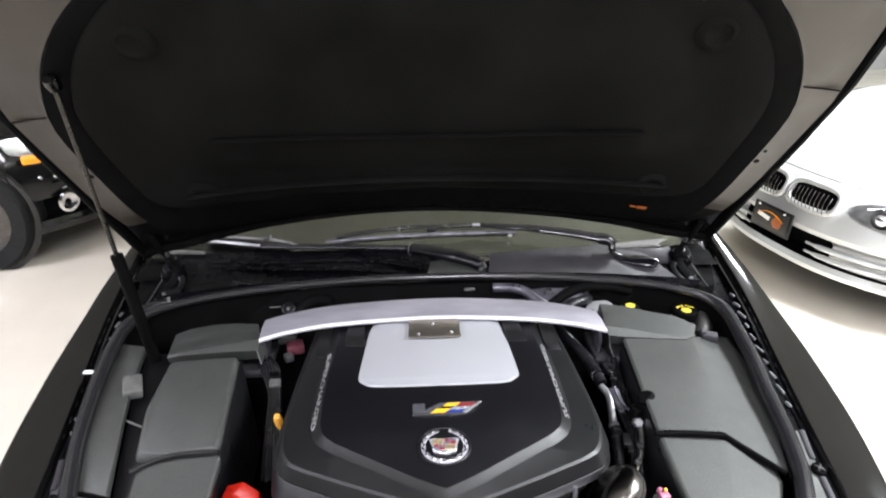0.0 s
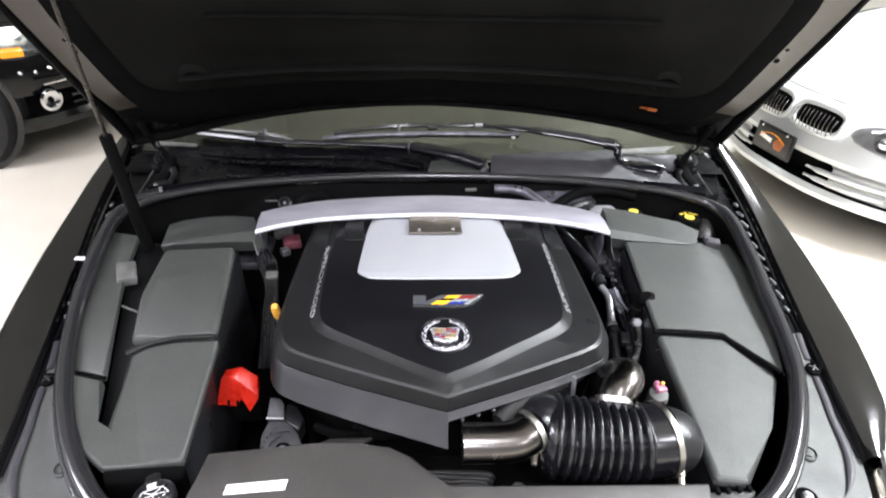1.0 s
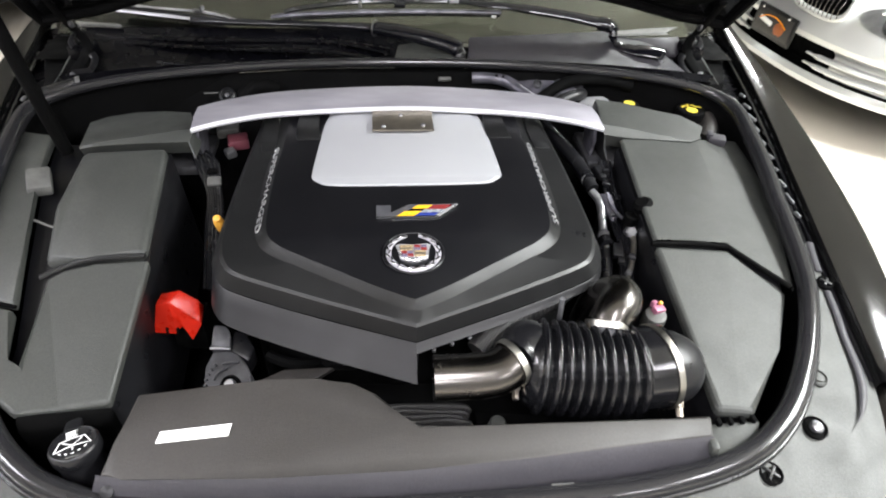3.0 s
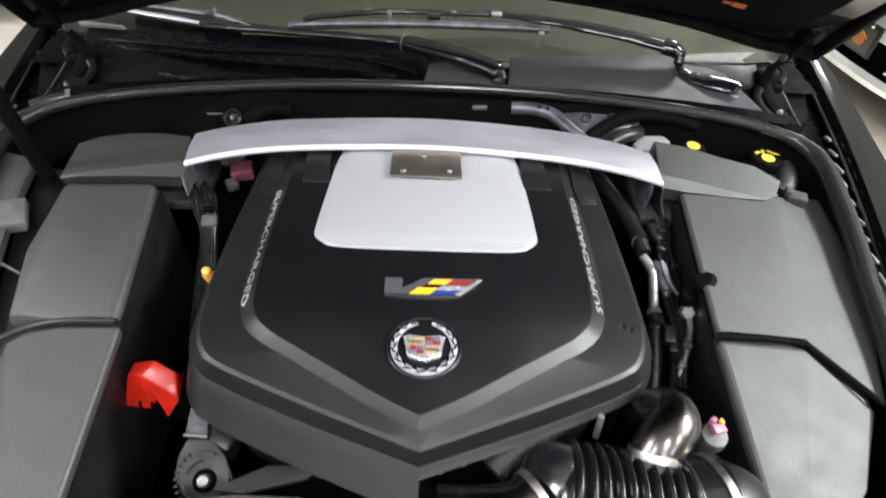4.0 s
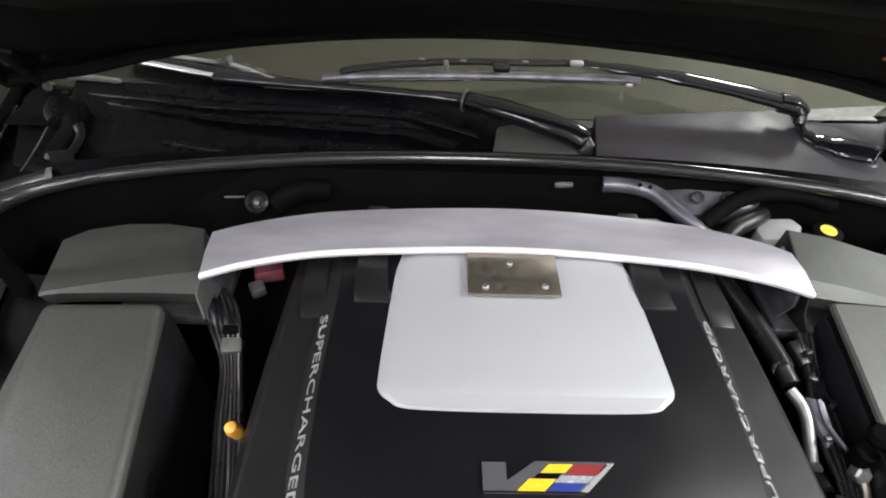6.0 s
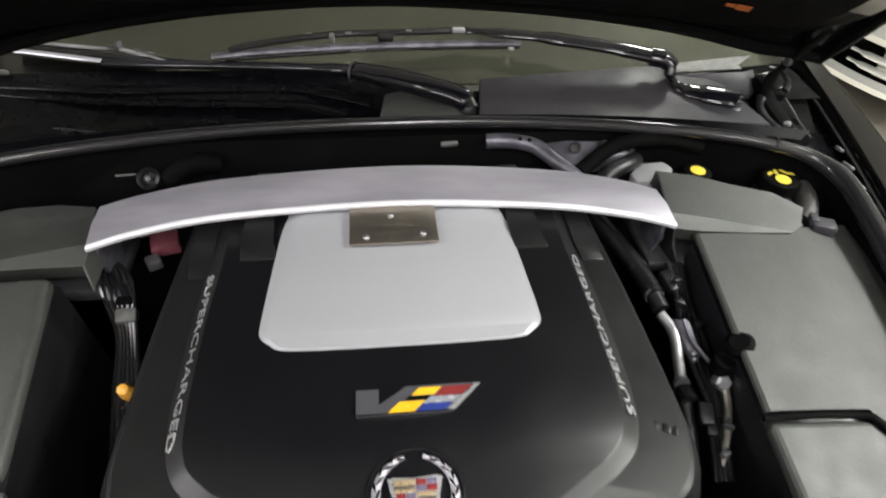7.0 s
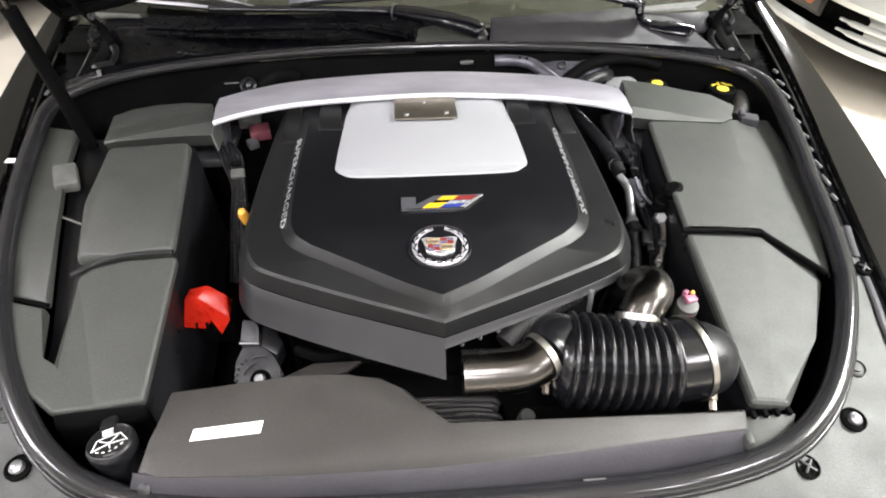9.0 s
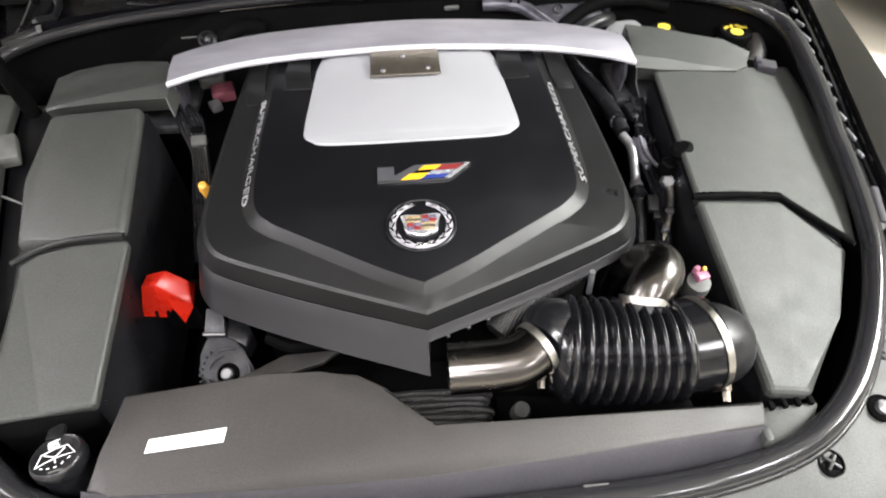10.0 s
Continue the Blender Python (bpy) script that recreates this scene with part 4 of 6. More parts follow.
def mirror(half):
    """A line given from the right rear to the middle of the front, mirrored to the left rear."""
    r = [(EX + x, y, z) for x, y, z in half]
    return r + [(EX - x, y, z) for x, y, z in reversed(half[:-1])]


cover = thing("engine_cover", (EX, 0.95, 0.82), "black and charcoal plastic engine cover with a silver panel", "engine cover")


def cover_line(pts, z, dz_back=0.0):
    half = [(x, y, z + dz_back * (y - 0.7)) for x, y in pts]
    return mirror([tuple(p) for p in curve(half, 8)])


PLATEAU = [(0.213, 1.290), (0.215, 1.120), (0.219, 1.030), (0.2185, 0.910), (0.211, 0.860), (0.191, 0.835), (0.165, 0.817), (0.105, 0.780), (0.050, 0.746), (0.000, 0.720)]
BAND = [(0.236, 1.290), (0.239, 1.120), (0.243, 1.030), (0.2425, 0.910), (0.239, 0.865), (0.229, 0.833), (0.197, 0.808), (0.105, 0.763), (0.050, 0.733), (0.000, 0.7065)]
SHELF = [(0.2620, 1.2900), (0.2680, 1.1900), (0.2770, 1.0450), (0.2830, 0.9000), (0.2794, 0.8495), (0.2660, 0.8137), (0.2417, 0.7928), (0.1747, 0.7618), (0.1027, 0.7308), (0.0000, 0.6893)]
RIM = [(0.2660, 1.2900), (0.2720, 1.1900), (0.2820, 1.0450), (0.2875, 0.9000), (0.2840, 0.8474), (0.2702, 0.8094), (0.2447, 0.7888), (0.1767, 0.7578), (0.1037, 0.7268), (0.0000, 0.6853)]
SEAM = [(0.279, 1.290), (0.286, 1.190), (0.296, 1.045), (0.301, 0.895), (0.297, 0.838), (0.279, 0.803), (0.250, 0.783), (0.180, 0.751), (0.105, 0.721), (0.000, 0.6815)]


def outset(extra, fall):
    """The edge of the raised top moved outward across an even slope, wider along the sides than at the front; extra 0 to 1 across the band."""
    c = [Vector(p) for p in curve([(x, y, 0.0) for x, y in PLATEAU], 8)]
    half = []
    for i, p in enumerate(c):
        d = (c[min(i + 1, len(c) - 1)] - c[max(i - 1, 0)]).normalized()
        wide = (0.0150 + 0.0065 * min(1.0, max(0.0, (p.y - 0.82) / 0.10))) * extra
        half.append((max(0.0, p.x - d.y * wide), p.y + d.x * wide, 0.9207 - fall * wide))
    half[-1] = (0.0, half[-1][1], half[-1][2])
    return mirror(half)


rows = [cover_line(PLATEAU, 0.921), outset(0.08, 0.30), outset(0.93, 0.62), outset(1.04, 0.60), cover_line(SHELF, 0.9052), cover_line(RIM, 0.9020), cover_line(SEAM, 0.8772)]
bm = bmesh.new()
add_grid(bm, rows[1:])
part("cover_shell", bm, COVER_GREY, cover, "charcoal plastic cover shell", 16)
bm = bmesh.new()
vs = add_grid(bm, rows[:2])
# top plate as a fan of strips from side to side
n = len(vs[0])
for i in range(n // 2 - 1):
    bm.faces.new((vs[0][i], vs[0][i + 1], vs[0][n - 2 - i], vs[0][n - 1 - i]))
bm.faces.new((vs[0][n // 2 - 1], vs[0][n // 2], vs[0][n // 2 + 1]))
part("cover_top", bm, SATIN, cover, "satin black raised top of the cover")
# skirt, deeper on one side
line = cover_line(SEAM, 0.876)
mid_i = len(line) // 2


def skirt(pts, deep, flare):
    rows = [[(x, y + 0.0008, 0.8742) for x, y, z in pts], [(x * 1.001, y - 0.0012, 0.8728) for x, y, z in pts]]
    for f in (0.35, 0.7, 1.0):
        rows.append([(x + (x - EX) * flare * 0.25 * f, y - flare * f * (1.45 - y) / 0.6, 0.8728 - deep * f) for x, y, z in pts])
    rows.append([(x + (x - EX) * flare * 0.25 - 0.01 * (x - EX), y - flare * (1.45 - y) / 0.6 + 0.006, 0.8708 - deep) for x, y, z in pts])
    return rows


part("seam", sheet([[(EX + (x - EX) * 0.992, y + 0.003, 0.8775) for x, y, z in line], [(EX + (x - EX) * 0.992, y + 0.0015, 0.8600) for x, y, z in line]]), BLACK, cover, "dark joint above the skirt")
part("skirt", sheet(skirt(line[mid_i:], 0.034, 0.032)), SKIRT, cover, "deep charcoal front skirt", 50)
part("skirt", sheet(skirt(line[:mid_i + 1], 0.008, 0.008)), SKIRT, cover, "shallow charcoal front skirt", 50)
part("skirt_end", sheet([[(EX, 0.692, 0.866), (EX, 0.655, 0.842)], [(EX + 0.004, 0.73, 0.864), (EX + 0.004, 0.70, 0.835)]]), COVER_GREY, cover)
# silver middle panel
silver = [(0.140, 1.245), (0.1435, 1.200), (0.150, 1.165), (0.157, 1.077), (0.1605, 1.020), (0.1595, 1.000), (0.1480, 0.9875), (0.130, 0.979), (0.065, 0.9765), (0.0, 0.9765)]
bm = bmesh.new()
r0, r1, r2 = cover_line(silver, 0.917), cover_line([(x * 0.99, y + 0.002) for x, y in silver], 0.9225), [(x, y, 0.9240 + 0.006 * min(1.0, max(0.0, (y - 0.985) / 0.10))) for x, y, z in cover_line([(x * (0.97 - 0.13 * min(1.0, max(0.0, (y - 0.98) / 0.09))), y + 0.003) for x, y in silver], 0.93)]
vs = add_grid(bm, [r0, r1, r2])
n = len(vs[2])
for i in range(n // 2 - 1):
    bm.faces.new((vs[2][i], vs[2][i + 1], vs[2][n - 2 - i], vs[2][n - 1 - i]))
bm.faces.new((vs[2][n // 2 - 1], vs[2][n // 2], vs[2][n // 2 + 1]))
part("silver_panel", bm, SILVER, cover, "silver painted middle panel", 20)
pl = part("name_plate", block(EX - 0.004, 1.163, 0.9365, 0.112, 0.075, 0.004, 0.0012), BRONZE, cover, "bronze coloured metal plate with three bolts")
for bx, by in ((-0.024, 1.136), (0.048, 1.139), (0.008, 1.176)):
    part("bolt", lathe([(0.0042, 0), (0.0042, 0.003), (0.003, 0.0042), (0.0003, 0.0042)], (bx, by, 0.938), (0, 0, 0), 10), STEEL, pl)
for x0, x1 in ((0.150, 0.196), (-0.196, -0.150)):
    part("rear_pad", slab([(EX + x0, 1.122, 0.9235), (EX + x1, 1.122, 0.9235), (EX + x1 - 0.010, 1.160, 0.9275), (EX + x1 - 0.014, 1.29, 0.931), (EX + x0 + 0.004, 1.29, 0.931), (EX + x0 - 0.002, 1.160, 0.9275)], 0.008, 0.003), COVER_GREY, cover)
for x0, x1 in ((0.228, 0.268), (-0.268, -0.228)):
    part("corner_pad", slab([(EX + x0 + 0.010, 1.108, 0.9095), (EX + x1, 1.108, 0.9075), (EX + x1 - 0.004, 1.138, 0.911), (EX + x1 - 0.010, 1.29, 0.9115), (EX + x0 + 0.006, 1.29, 0.9145), (EX + x0 + 0.006, 1.138, 0.9125)], 0.008, 0.002), COVER_GREY, cover)
# raised letters down both sides
part("lettering", writing("SUPERCHARGED", 0.0140, 0.0009, Matrix.Translation((EX - 0.2305, 0.990, 0.9135)) @ pose(0, 0, 0, 0, -33, 0) @ pose(0, 0, 0, 0, 0, -91.0), 2.24), LETTER, cover, "chrome letters reading SUPERCHARGED")
part("lettering", writing("SUPERCHARGED", 0.0140, 0.0009, Matrix.Translation((EX + 0.2265, 0.992, 0.9180)) @ pose(0, 0, 0, 0, 33, 0) @ pose(0, 0, 0, 0, 0, 91.0), 2.24), LETTER, cover, "chrome letters reading SUPERCHARGED")

for dx, dy, w in ((0.0, 0.0, 0.006), (0.010, -0.004, 0.008), (0.019, -0.008, 0.004)):
    part("moulded_mark", block(EX + 0.252 + dx, 0.868 + dy, 0.9072, w, 0.010, 0.0012, 0.0004, (0, 0, -24)), PLASTIC_DARK, cover)
# slanted flag badge
badge = part("badge", plate([(-0.0375, 0.8925, 0.9235), (-0.0375, 0.9225, 0.9235), (-0.0145, 0.9225, 0.9235), (-0.0145, 0.9040, 0.9235), (0.0140, 0.9240, 0.9235), (0.0910, 0.9240, 0.9235), (0.0580, 0.8925, 0.9235)], 0.003), BADGE_GREY, cover, "V-shaped chrome badge with a coloured flag")


def flag(u0, u1, v0, v1, mat, nm="flag_piece"):
    sh = 0.0300
    f = lambda u, v: (-0.006 + 0.062 * u + sh * v, 0.8938 + 0.0285 * v, 0.9243)
    part(nm, plate([f(u0, v0), f(u1, v0), f(u1, v1), f(u0, v1)], 0.001), mat, badge)


flag(0.0, 0.42, 0.0, 0.42, BADGE_YELLOW)
flag(0.06, 0.42, 0.45, 0.62, BLACK)
flag(0.08, 0.46, 0.65, 0.95, BADGE_YELLOW)
flag(0.45, 0.93, 0.0, 0.28, BADGE_BLUE)
flag(0.44, 0.95, 0.31, 0.55, BADGE_SILVER)
flag(0.49, 1.00, 0.58, 0.95, BADGE_RED)
flag(0.97, 1.09, 0.0, 1.0, POLISHED, "badge_edge")
part("badge_edge", plate([(-0.0375, 0.8920, 0.9245), (0.058, 0.8920, 0.9245), (0.058, 0.8935, 0.9245), (-0.0375, 0.8935, 0.9245)], 0.001), CHROME, badge)

# round emblem: a broken wreath round a shield
EC = (0.0165, 0.8100, 0.9215)
emblem = part("emblem", lathe([(0.0455, -0.001), (0.0455, 0.0022), (0.0438, 0.0034), (0.0425, 0.0018), (0.001, 0.0018)], EC, (0, 0, 0), 48), SATIN, cover, "round wreath and shield emblem on a black disc")
ring_rows = []
for k in range(61):
    a = radians(104 + 332 * k / 60)
    e = math.sin(math.pi * min(1.0, max(0.0, k / 60)))
    half = 0.0018 + 0.0030 * e ** 0.6
    ring_rows.append([(EC[0] + (0.0362 + half * c) * math.cos(a), EC[1] + (0.0362 + half * c) * math.sin(a), EC[2] + 0.0020 + h) for c, h in ((-1, 0), (-0.7, 0.0022), (0, 0.0032), (0.7, 0.0022), (1, 0))])
wreath = part("wreath", sheet(ring_rows), BRUSHED, emblem, "bright chrome wreath")
for k in range(28):
    a = radians(110 + 320 * k / 27)
    side = 1 if k % 2 else -1
    wide = 0.0080 - 0.0025 * abs(k - 13.5) / 13.5
    leaf = lathe([(0.0004, -0.0062), (0.0022, -0.003), (0.0027, 0.0), (0.0020, 0.0035), (0.0003, 0.0068)], (0, 0, 0), (90, 0, 0), 8)
    bmesh.ops.scale(leaf, vec=(wide / 0.0080 * 0.80, 0.90, 0.40), verts=leaf.verts)
    turn_ = (20 if k < 14 else -20) * side
    part("wreath_leaf", moved(leaf, Matrix.Translation((EC[0] + (0.0362 + 0.0016 * side) * math.cos(a), EC[1] + (0.0362 + 0.0016 * side) * math.sin(a), EC[2] + 0.0050)) @ pose(0, 0, 0, 0, 0, math.degrees(a) + turn_)), CHROME, wreath)
sh = [(-0.0260, 0.0185), (-0.0200, 0.0168), (0.0, 0.0162), (0.0200, 0.0168), (0.0260, 0.0185), (0.0228, 0.0100), (0.0208, -0.0100), (0.0185, -0.0155), (0.0, -0.0225), (-0.0185, -0.0155), (-0.0208, -0.0100), (-0.0228, 0.0100)]
shield = part("shield", plate([(EC[0] + x, EC[1] + 0.9 * y - 0.0020, EC[2] + 0.0062) for x, y in sh], 0.005, 0.0014), POLISHED, emblem, "bright shield with gold and red fields")
quads = [(-0.0196, 0.0090, 0.0190, 0.0062, BADGE_GOLD), (-0.0196, 0.0054, 0.0190, 0.0034, BRONZE), (-0.0196, 0.0018, 0.0190, 0.0034, BADGE_GOLD),
         (-0.0196, -0.0054, 0.0092, 0.0066, BADGE_RED), (-0.0100, -0.0054, 0.0094, 0.0066, BADGE_PURPLE), (-0.0190, -0.0124, 0.0086, 0.0066, BADGE_PURPLE), (-0.0100, -0.0124, 0.0094, 0.0066, BADGE_RED),
         (0.0008, 0.0090, 0.0092, 0.0062, BADGE_RED), (0.0104, 0.0090, 0.0092, 0.0062, BADGE_PURPLE), (0.0008, 0.0022, 0.0092, 0.0064, BADGE_PURPLE), (0.0104, 0.0022, 0.0092, 0.0064, BADGE_RED),
         (0.0008, -0.0030, 0.0188, 0.0046, BADGE_GOLD), (0.0008, -0.0070, 0.0188, 0.0034, BRONZE), (0.0008, -0.0124, 0.0182, 0.0048, BADGE_GOLD)]
for x, y, w, h, mt in quads:
    nar = 0.90 if y < -0.002 else 1.0
    part("shield_piece", block(EC[0] + nar * (x + w / 2), EC[1] + 0.9 * (y + h / 2) - 0.0020, EC[2] + 0.0065, nar * w, 0.9 * h, 0.0008, 0.0002), mt, shield)

# strut brace across the back
brace = thing("strut_brace", (EX, 1.22, 0.90), "brushed aluminium strut brace arching across the bay", "strut brace")
FR = curve([(-0.372, 1.156, 0.926), (-0.31, 1.174, 0.933), (-0.20, 1.190, 0.940), (0.02, 1.197, 0.945), (0.22, 1.187, 0.939), (0.33, 1.171, 0.931), (0.396, 1.156, 0.921)], 5)
BK = curve([(-0.372, 1.226, 0.932), (-0.31, 1.240, 0.941), (-0.20, 1.256, 0.949), (0.02, 1.264, 0.954), (0.22, 1.253, 0.948), (0.33, 1.234, 0.940), (0.386, 1.217, 0.932)], 5)
lift = [FR[i].lerp(BK[i], 0.5) + Vector((0, 0, 0.004)) for i in range(len(FR))]
d1 = Vector((0, -0.002, -0.010))
bm = bmesh.new()
add_grid(bm, [[p + Vector((0, 0.003, 0)) for p in FR], lift, [p - Vector((0, 0.003, 0)) for p in BK], BK, [p + d1 for p in BK], [p + d1 + Vector((0, 0.002, 0)) for p in FR]])
part("brace_beam", bm, BRUSHED, brace, "brushed grey aluminium beam")
part("brace_lip", sheet([[p + Vector((0, 0.003, 0)) for p in FR], [p + Vector((0, -0.0012, -0.0002)) for p in FR], [p + Vector((0, -0.0030, -0.0022)) for p in FR], [p + Vector((0, -0.0022, -0.0080)) for p in FR], [p + Vector((0, 0.003, -0.0105)) for p in FR]]), MILLED, brace, "bright polished front lip", 60)
for sx, x in ((-1, -0.372), (1, 0.390)):
    part("brace_bracket", sheet([[(x - sx * 0.004, 1.165, 0.912), (x - sx * 0.004, 1.236, 0.926)], [(x, 1.165, 0.885), (x, 1.234, 0.88)], [(x + sx * 0.004, 1.185, 0.84), (x + sx * 0.004, 1.23, 0.835)]], thick=0.005), AGED_METAL, brace)
    part("tower_mount", block(x + sx * 0.06, 1.22, 0.83, 0.14, 0.12, 0.02, 0.006), CAST, brace)

# air filter box with its cover in two panels
box = thing("air_filter_box", (0.54, 0.9, 0.62), "dark grey grained plastic air filter box cover", "engine bay cover")
rows = []
for y0, xl, zl, xf, yf, zf, xr, yr, zr in ((1.172, 0.440, 0.885, 0.604, 1.184, 0.875, 0.712, 1.206, 0.856), (1.08, 0.434, 0.877, 0.592, 1.08, 0.8655, 0.712, 1.10, 0.8455), (0.99, 0.429, 0.867, 0.576, 0.99, 0.855, 0.694, 0.965, 0.830), (0.902, 0.425, 0.8565, 0.557, 0.902, 0.845, 0.648, 0.818, 0.822)):
    rows.append([(xl + 0.0005, y0, zl - 0.006), (xl + 0.002, y0, zl - 0.002), (xl + 0.006, y0, zl), (0.55 * xl + 0.45 * xf, y0, 0.55 * zl + 0.45 * zf + 0.002), (xf, yf, zf), (xr - 0.008, yr, zr), (xr, yr, zr - 0.008), (xr, yr, zr - 0.016)])
rows = [list(r) for r in zip(*[curve(c, 3) for c in zip(*rows)])]
rows.insert(0, [(p[0], p[1] + 0.006, p[2] - 0.006) for p in rows[0]])
part("rear_panel", sheet(rows), PLASTIC, box, "grained grey rear panel", 5)
bm = slab([(0.424, 0.892, 0.854), (0.556, 0.892, 0.840), (0.630, 0.808, 0.824), (0.566, 0.700, 0.812), (0.480, 0.596, 0.803), (0.428, 0.603, 0.802)], 0.014, 0.009, 3)
part("front_panel", crease(bm, (0.456, 0.590), (0.557, 0.895), 0.09), PLASTIC, box, "grained grey front panel", 3)
# side walls in darker plastic than the cover, shade put into their colour
part("box_body", slab([(0.436, 1.168, 0.868), (0.698, 1.192, 0.848), (0.690, 1.10, 0.838), (0.664, 0.96, 0.822), (0.626, 0.81, 0.812), (0.560, 0.70, 0.80), (0.478, 0.602, 0.791), (0.430, 0.608, 0.790), (0.424, 0.90, 0.842)], 0.22, 0.003, 1, -0.03), PLASTIC_DARK, box, "box sides below the cover, darkened for shade")
part("panel_seam", tube([(0.420, 0.896, 0.853), (0.50, 0.896, 0.850), (0.556, 0.894, 0.843), (0.632, 0.810, 0.827)], 0.0045, 8, 3, smooth=False), BLACK, box)
part("knob", lathe([(0.018, -0.02), (0.018, 0.006), (0.012, 0.012), (0.001, 0.012)], (0.437, 0.995, 0.856), (0, -24, 0), 20), BLACK, box)
rear = [(0.418, 1.285, 0.912), (0.470, 1.274, 0.910), (0.529, 1.252, 0.905), (0.583, 1.238, 0.900), (0.627, 1.215, 0.887)]
fold = [(0.406, 1.196, 0.906), (0.460, 1.190, 0.899), (0.520, 1.181, 0.890), (0.575, 1.174, 0.882), (0.614, 1.190, 0.879)]
low_edge = [(0.411, 1.176, 0.893), (0.450, 1.172, 0.889), (0.520, 1.170, 0.884), (0.588, 1.170, 0.879), (0.616, 1.186, 0.877)]
part("flap", sheet([rear, fold, low_edge, [(x, y + 0.012, z - 0.03) for x, y, z in low_edge]], thick=0.003), PLASTIC, box, "sloping rear flap with a pale fold", 8)
part("flap_end", sheet([[rear[0], fold[0], low_edge[0]], [(0.414, 1.285, 0.880), (0.405, 1.190, 0.875), (0.412, 1.166, 0.868)], [(0.414, 1.285, 0.84), (0.412, 1.180, 0.842), (0.422, 1.140, 0.838)]], thick=0.003), COVER_GREY, box)
part("latch", join(block(0.652, 1.190, 0.870, 0.034, 0.026, 0.018, 0.004, (0, 0, -20)), block(0.640, 1.200, 0.876, 0.012, 0.020, 0.014, 0.003, (0, 0, -20))), COWL_GREY, box, "grey moulded latch")

# battery box cover
box = thing("battery_box", (-0.5, 0.9, 0.62), "dark grey grained plastic battery box cover with a dark groove", "engine bay cover")
bm = slab([(-0.410, 1.132, 0.906), (-0.560, 1.134, 0.898), (-0.566, 1.00, 0.880), (-0.552, 0.890, 0.850), (-0.470, 0.886, 0.862), (-0.394, 0.884, 0.866)], 0.022, 0.014, 4)
part("rear_panel", bm, PLASTIC, box, "grained grey rear panel", 40)
bm = slab([(-0.386, 0.876, 0.864), (-0.470, 0.878, 0.858), (-0.515, 0.872, 0.850), (-0.538, 0.858, 0.844), (-0.513, 0.694, 0.824), (-0.547, 0.716, 0.822), (-0.567, 0.806, 0.832), (-0.634, 0.826, 0.829), (-0.598, 0.742, 0.816), (-0.552, 0.672, 0.810), (-0.507, 0.638, 0.813), (-0.394, 0.655, 0.808)], 0.014, 0.006, 3)
part("front_panel", crease(bm, (-0.536, 0.862), (-0.452, 0.640), -0.07), PLASTIC, box, "grained grey front panel", 3)
# walls below the cover again darker, as shading by colour
part("box_body", slab([(-0.406, 1.128, 0.893), (-0.562, 1.130, 0.885), (-0.566, 1.00, 0.867), (-0.550, 0.88, 0.835), (-0.518, 0.69, 0.813), (-0.505, 0.644, 0.803), (-0.396, 0.658, 0.796), (-0.392, 0.88, 0.852)], 0.24, 0.003, 1, -0.06), PLASTIC_DARK, box, "box sides below the cover, darkened for shade")
part("front_lip", slab([(-0.508, 0.640, 0.812), (-0.388, 0.652, 0.804), (-0.390, 0.640, 0.782), (-0.508, 0.628, 0.790)], 0.10, 0.005), BLACK, box)
part("panel_seam", tube([(-0.392, 0.880, 0.867), (-0.460, 0.882, 0.862), (-0.510, 0.878, 0.852), (-0.548, 0.862, 0.844)], 0.0045, 8, 5), COVER_GREY, box)
bm = slab([(-0.640, 1.205, 0.886), (-0.705, 1.225, 0.884), (-0.704, 1.13, 0.872), (-0.672, 0.95, 0.848), (-0.640, 0.840, 0.832), (-0.569, 0.816, 0.835), (-0.600, 0.95, 0.854), (-0.628, 1.09, 0.875)], 0.014, 0.004, 2)
part("side_panel", bm, PLASTIC, box, "grained grey side panel", 40)
part("groove", sheet([[(-0.645, 1.21, 0.862), (-0.585, 1.205, 0.862)], [(-0.622, 1.06, 0.846), (-0.560, 1.05, 0.846)], [(-0.592, 0.92, 0.826), (-0.540, 0.90, 0.826)], [(-0.556, 0.76, 0.803), (-0.515, 0.74, 0.803)], [(-0.550, 0.712, 0.800), (-0.508, 0.688, 0.800)]], thick=0.004), SATIN, box, "dark sunken groove")
part("side_seam", tube([(-0.566, 0.811, 0.834), (-0.602, 0.824, 0.831), (-0.637, 0.834, 0.829)], 0.0035, 6, 3), BLACK, box)
part("groove_tick", tube([(-0.604, 0.992, 0.852), (-0.565, 0.972, 0.852)], 0.0022, 6, 2), CORRODED, box)
rear = [(-0.404, 1.272, 0.894), (-0.456, 1.282, 0.892), (-0.514, 1.282, 0.889), (-0.562, 1.272, 0.886), (-0.589, 1.250, 0.886)]
fold = [(-0.372, 1.171, 0.918), (-0.430, 1.165, 0.912), (-0.490, 1.157, 0.907), (-0.545, 1.149, 0.901), (-0.570, 1.146, 0.897)]
low_edge = [(-0.374, 1.140, 0.908), (-0.430, 1.142, 0.906), (-0.490, 1.143, 0.903), (-0.545, 1.1445, 0.898), (-0.570, 1.143, 0.894)]
part("flap", sheet([rear, fold, low_edge, [(x, y + 0.012, z - 0.03) for x, y, z in low_edge]], thick=0.003), PLASTIC, box, "sloping rear flap with a pale fold", 8)
part("flap_end", sheet([[rear[0], fold[0], low_edge[0]], [(-0.396, 1.268, 0.870), (-0.362, 1.166, 0.890), (-0.362, 1.118, 0.888)]], thick=0.003), PLASTIC, box, "curved end of the flap")
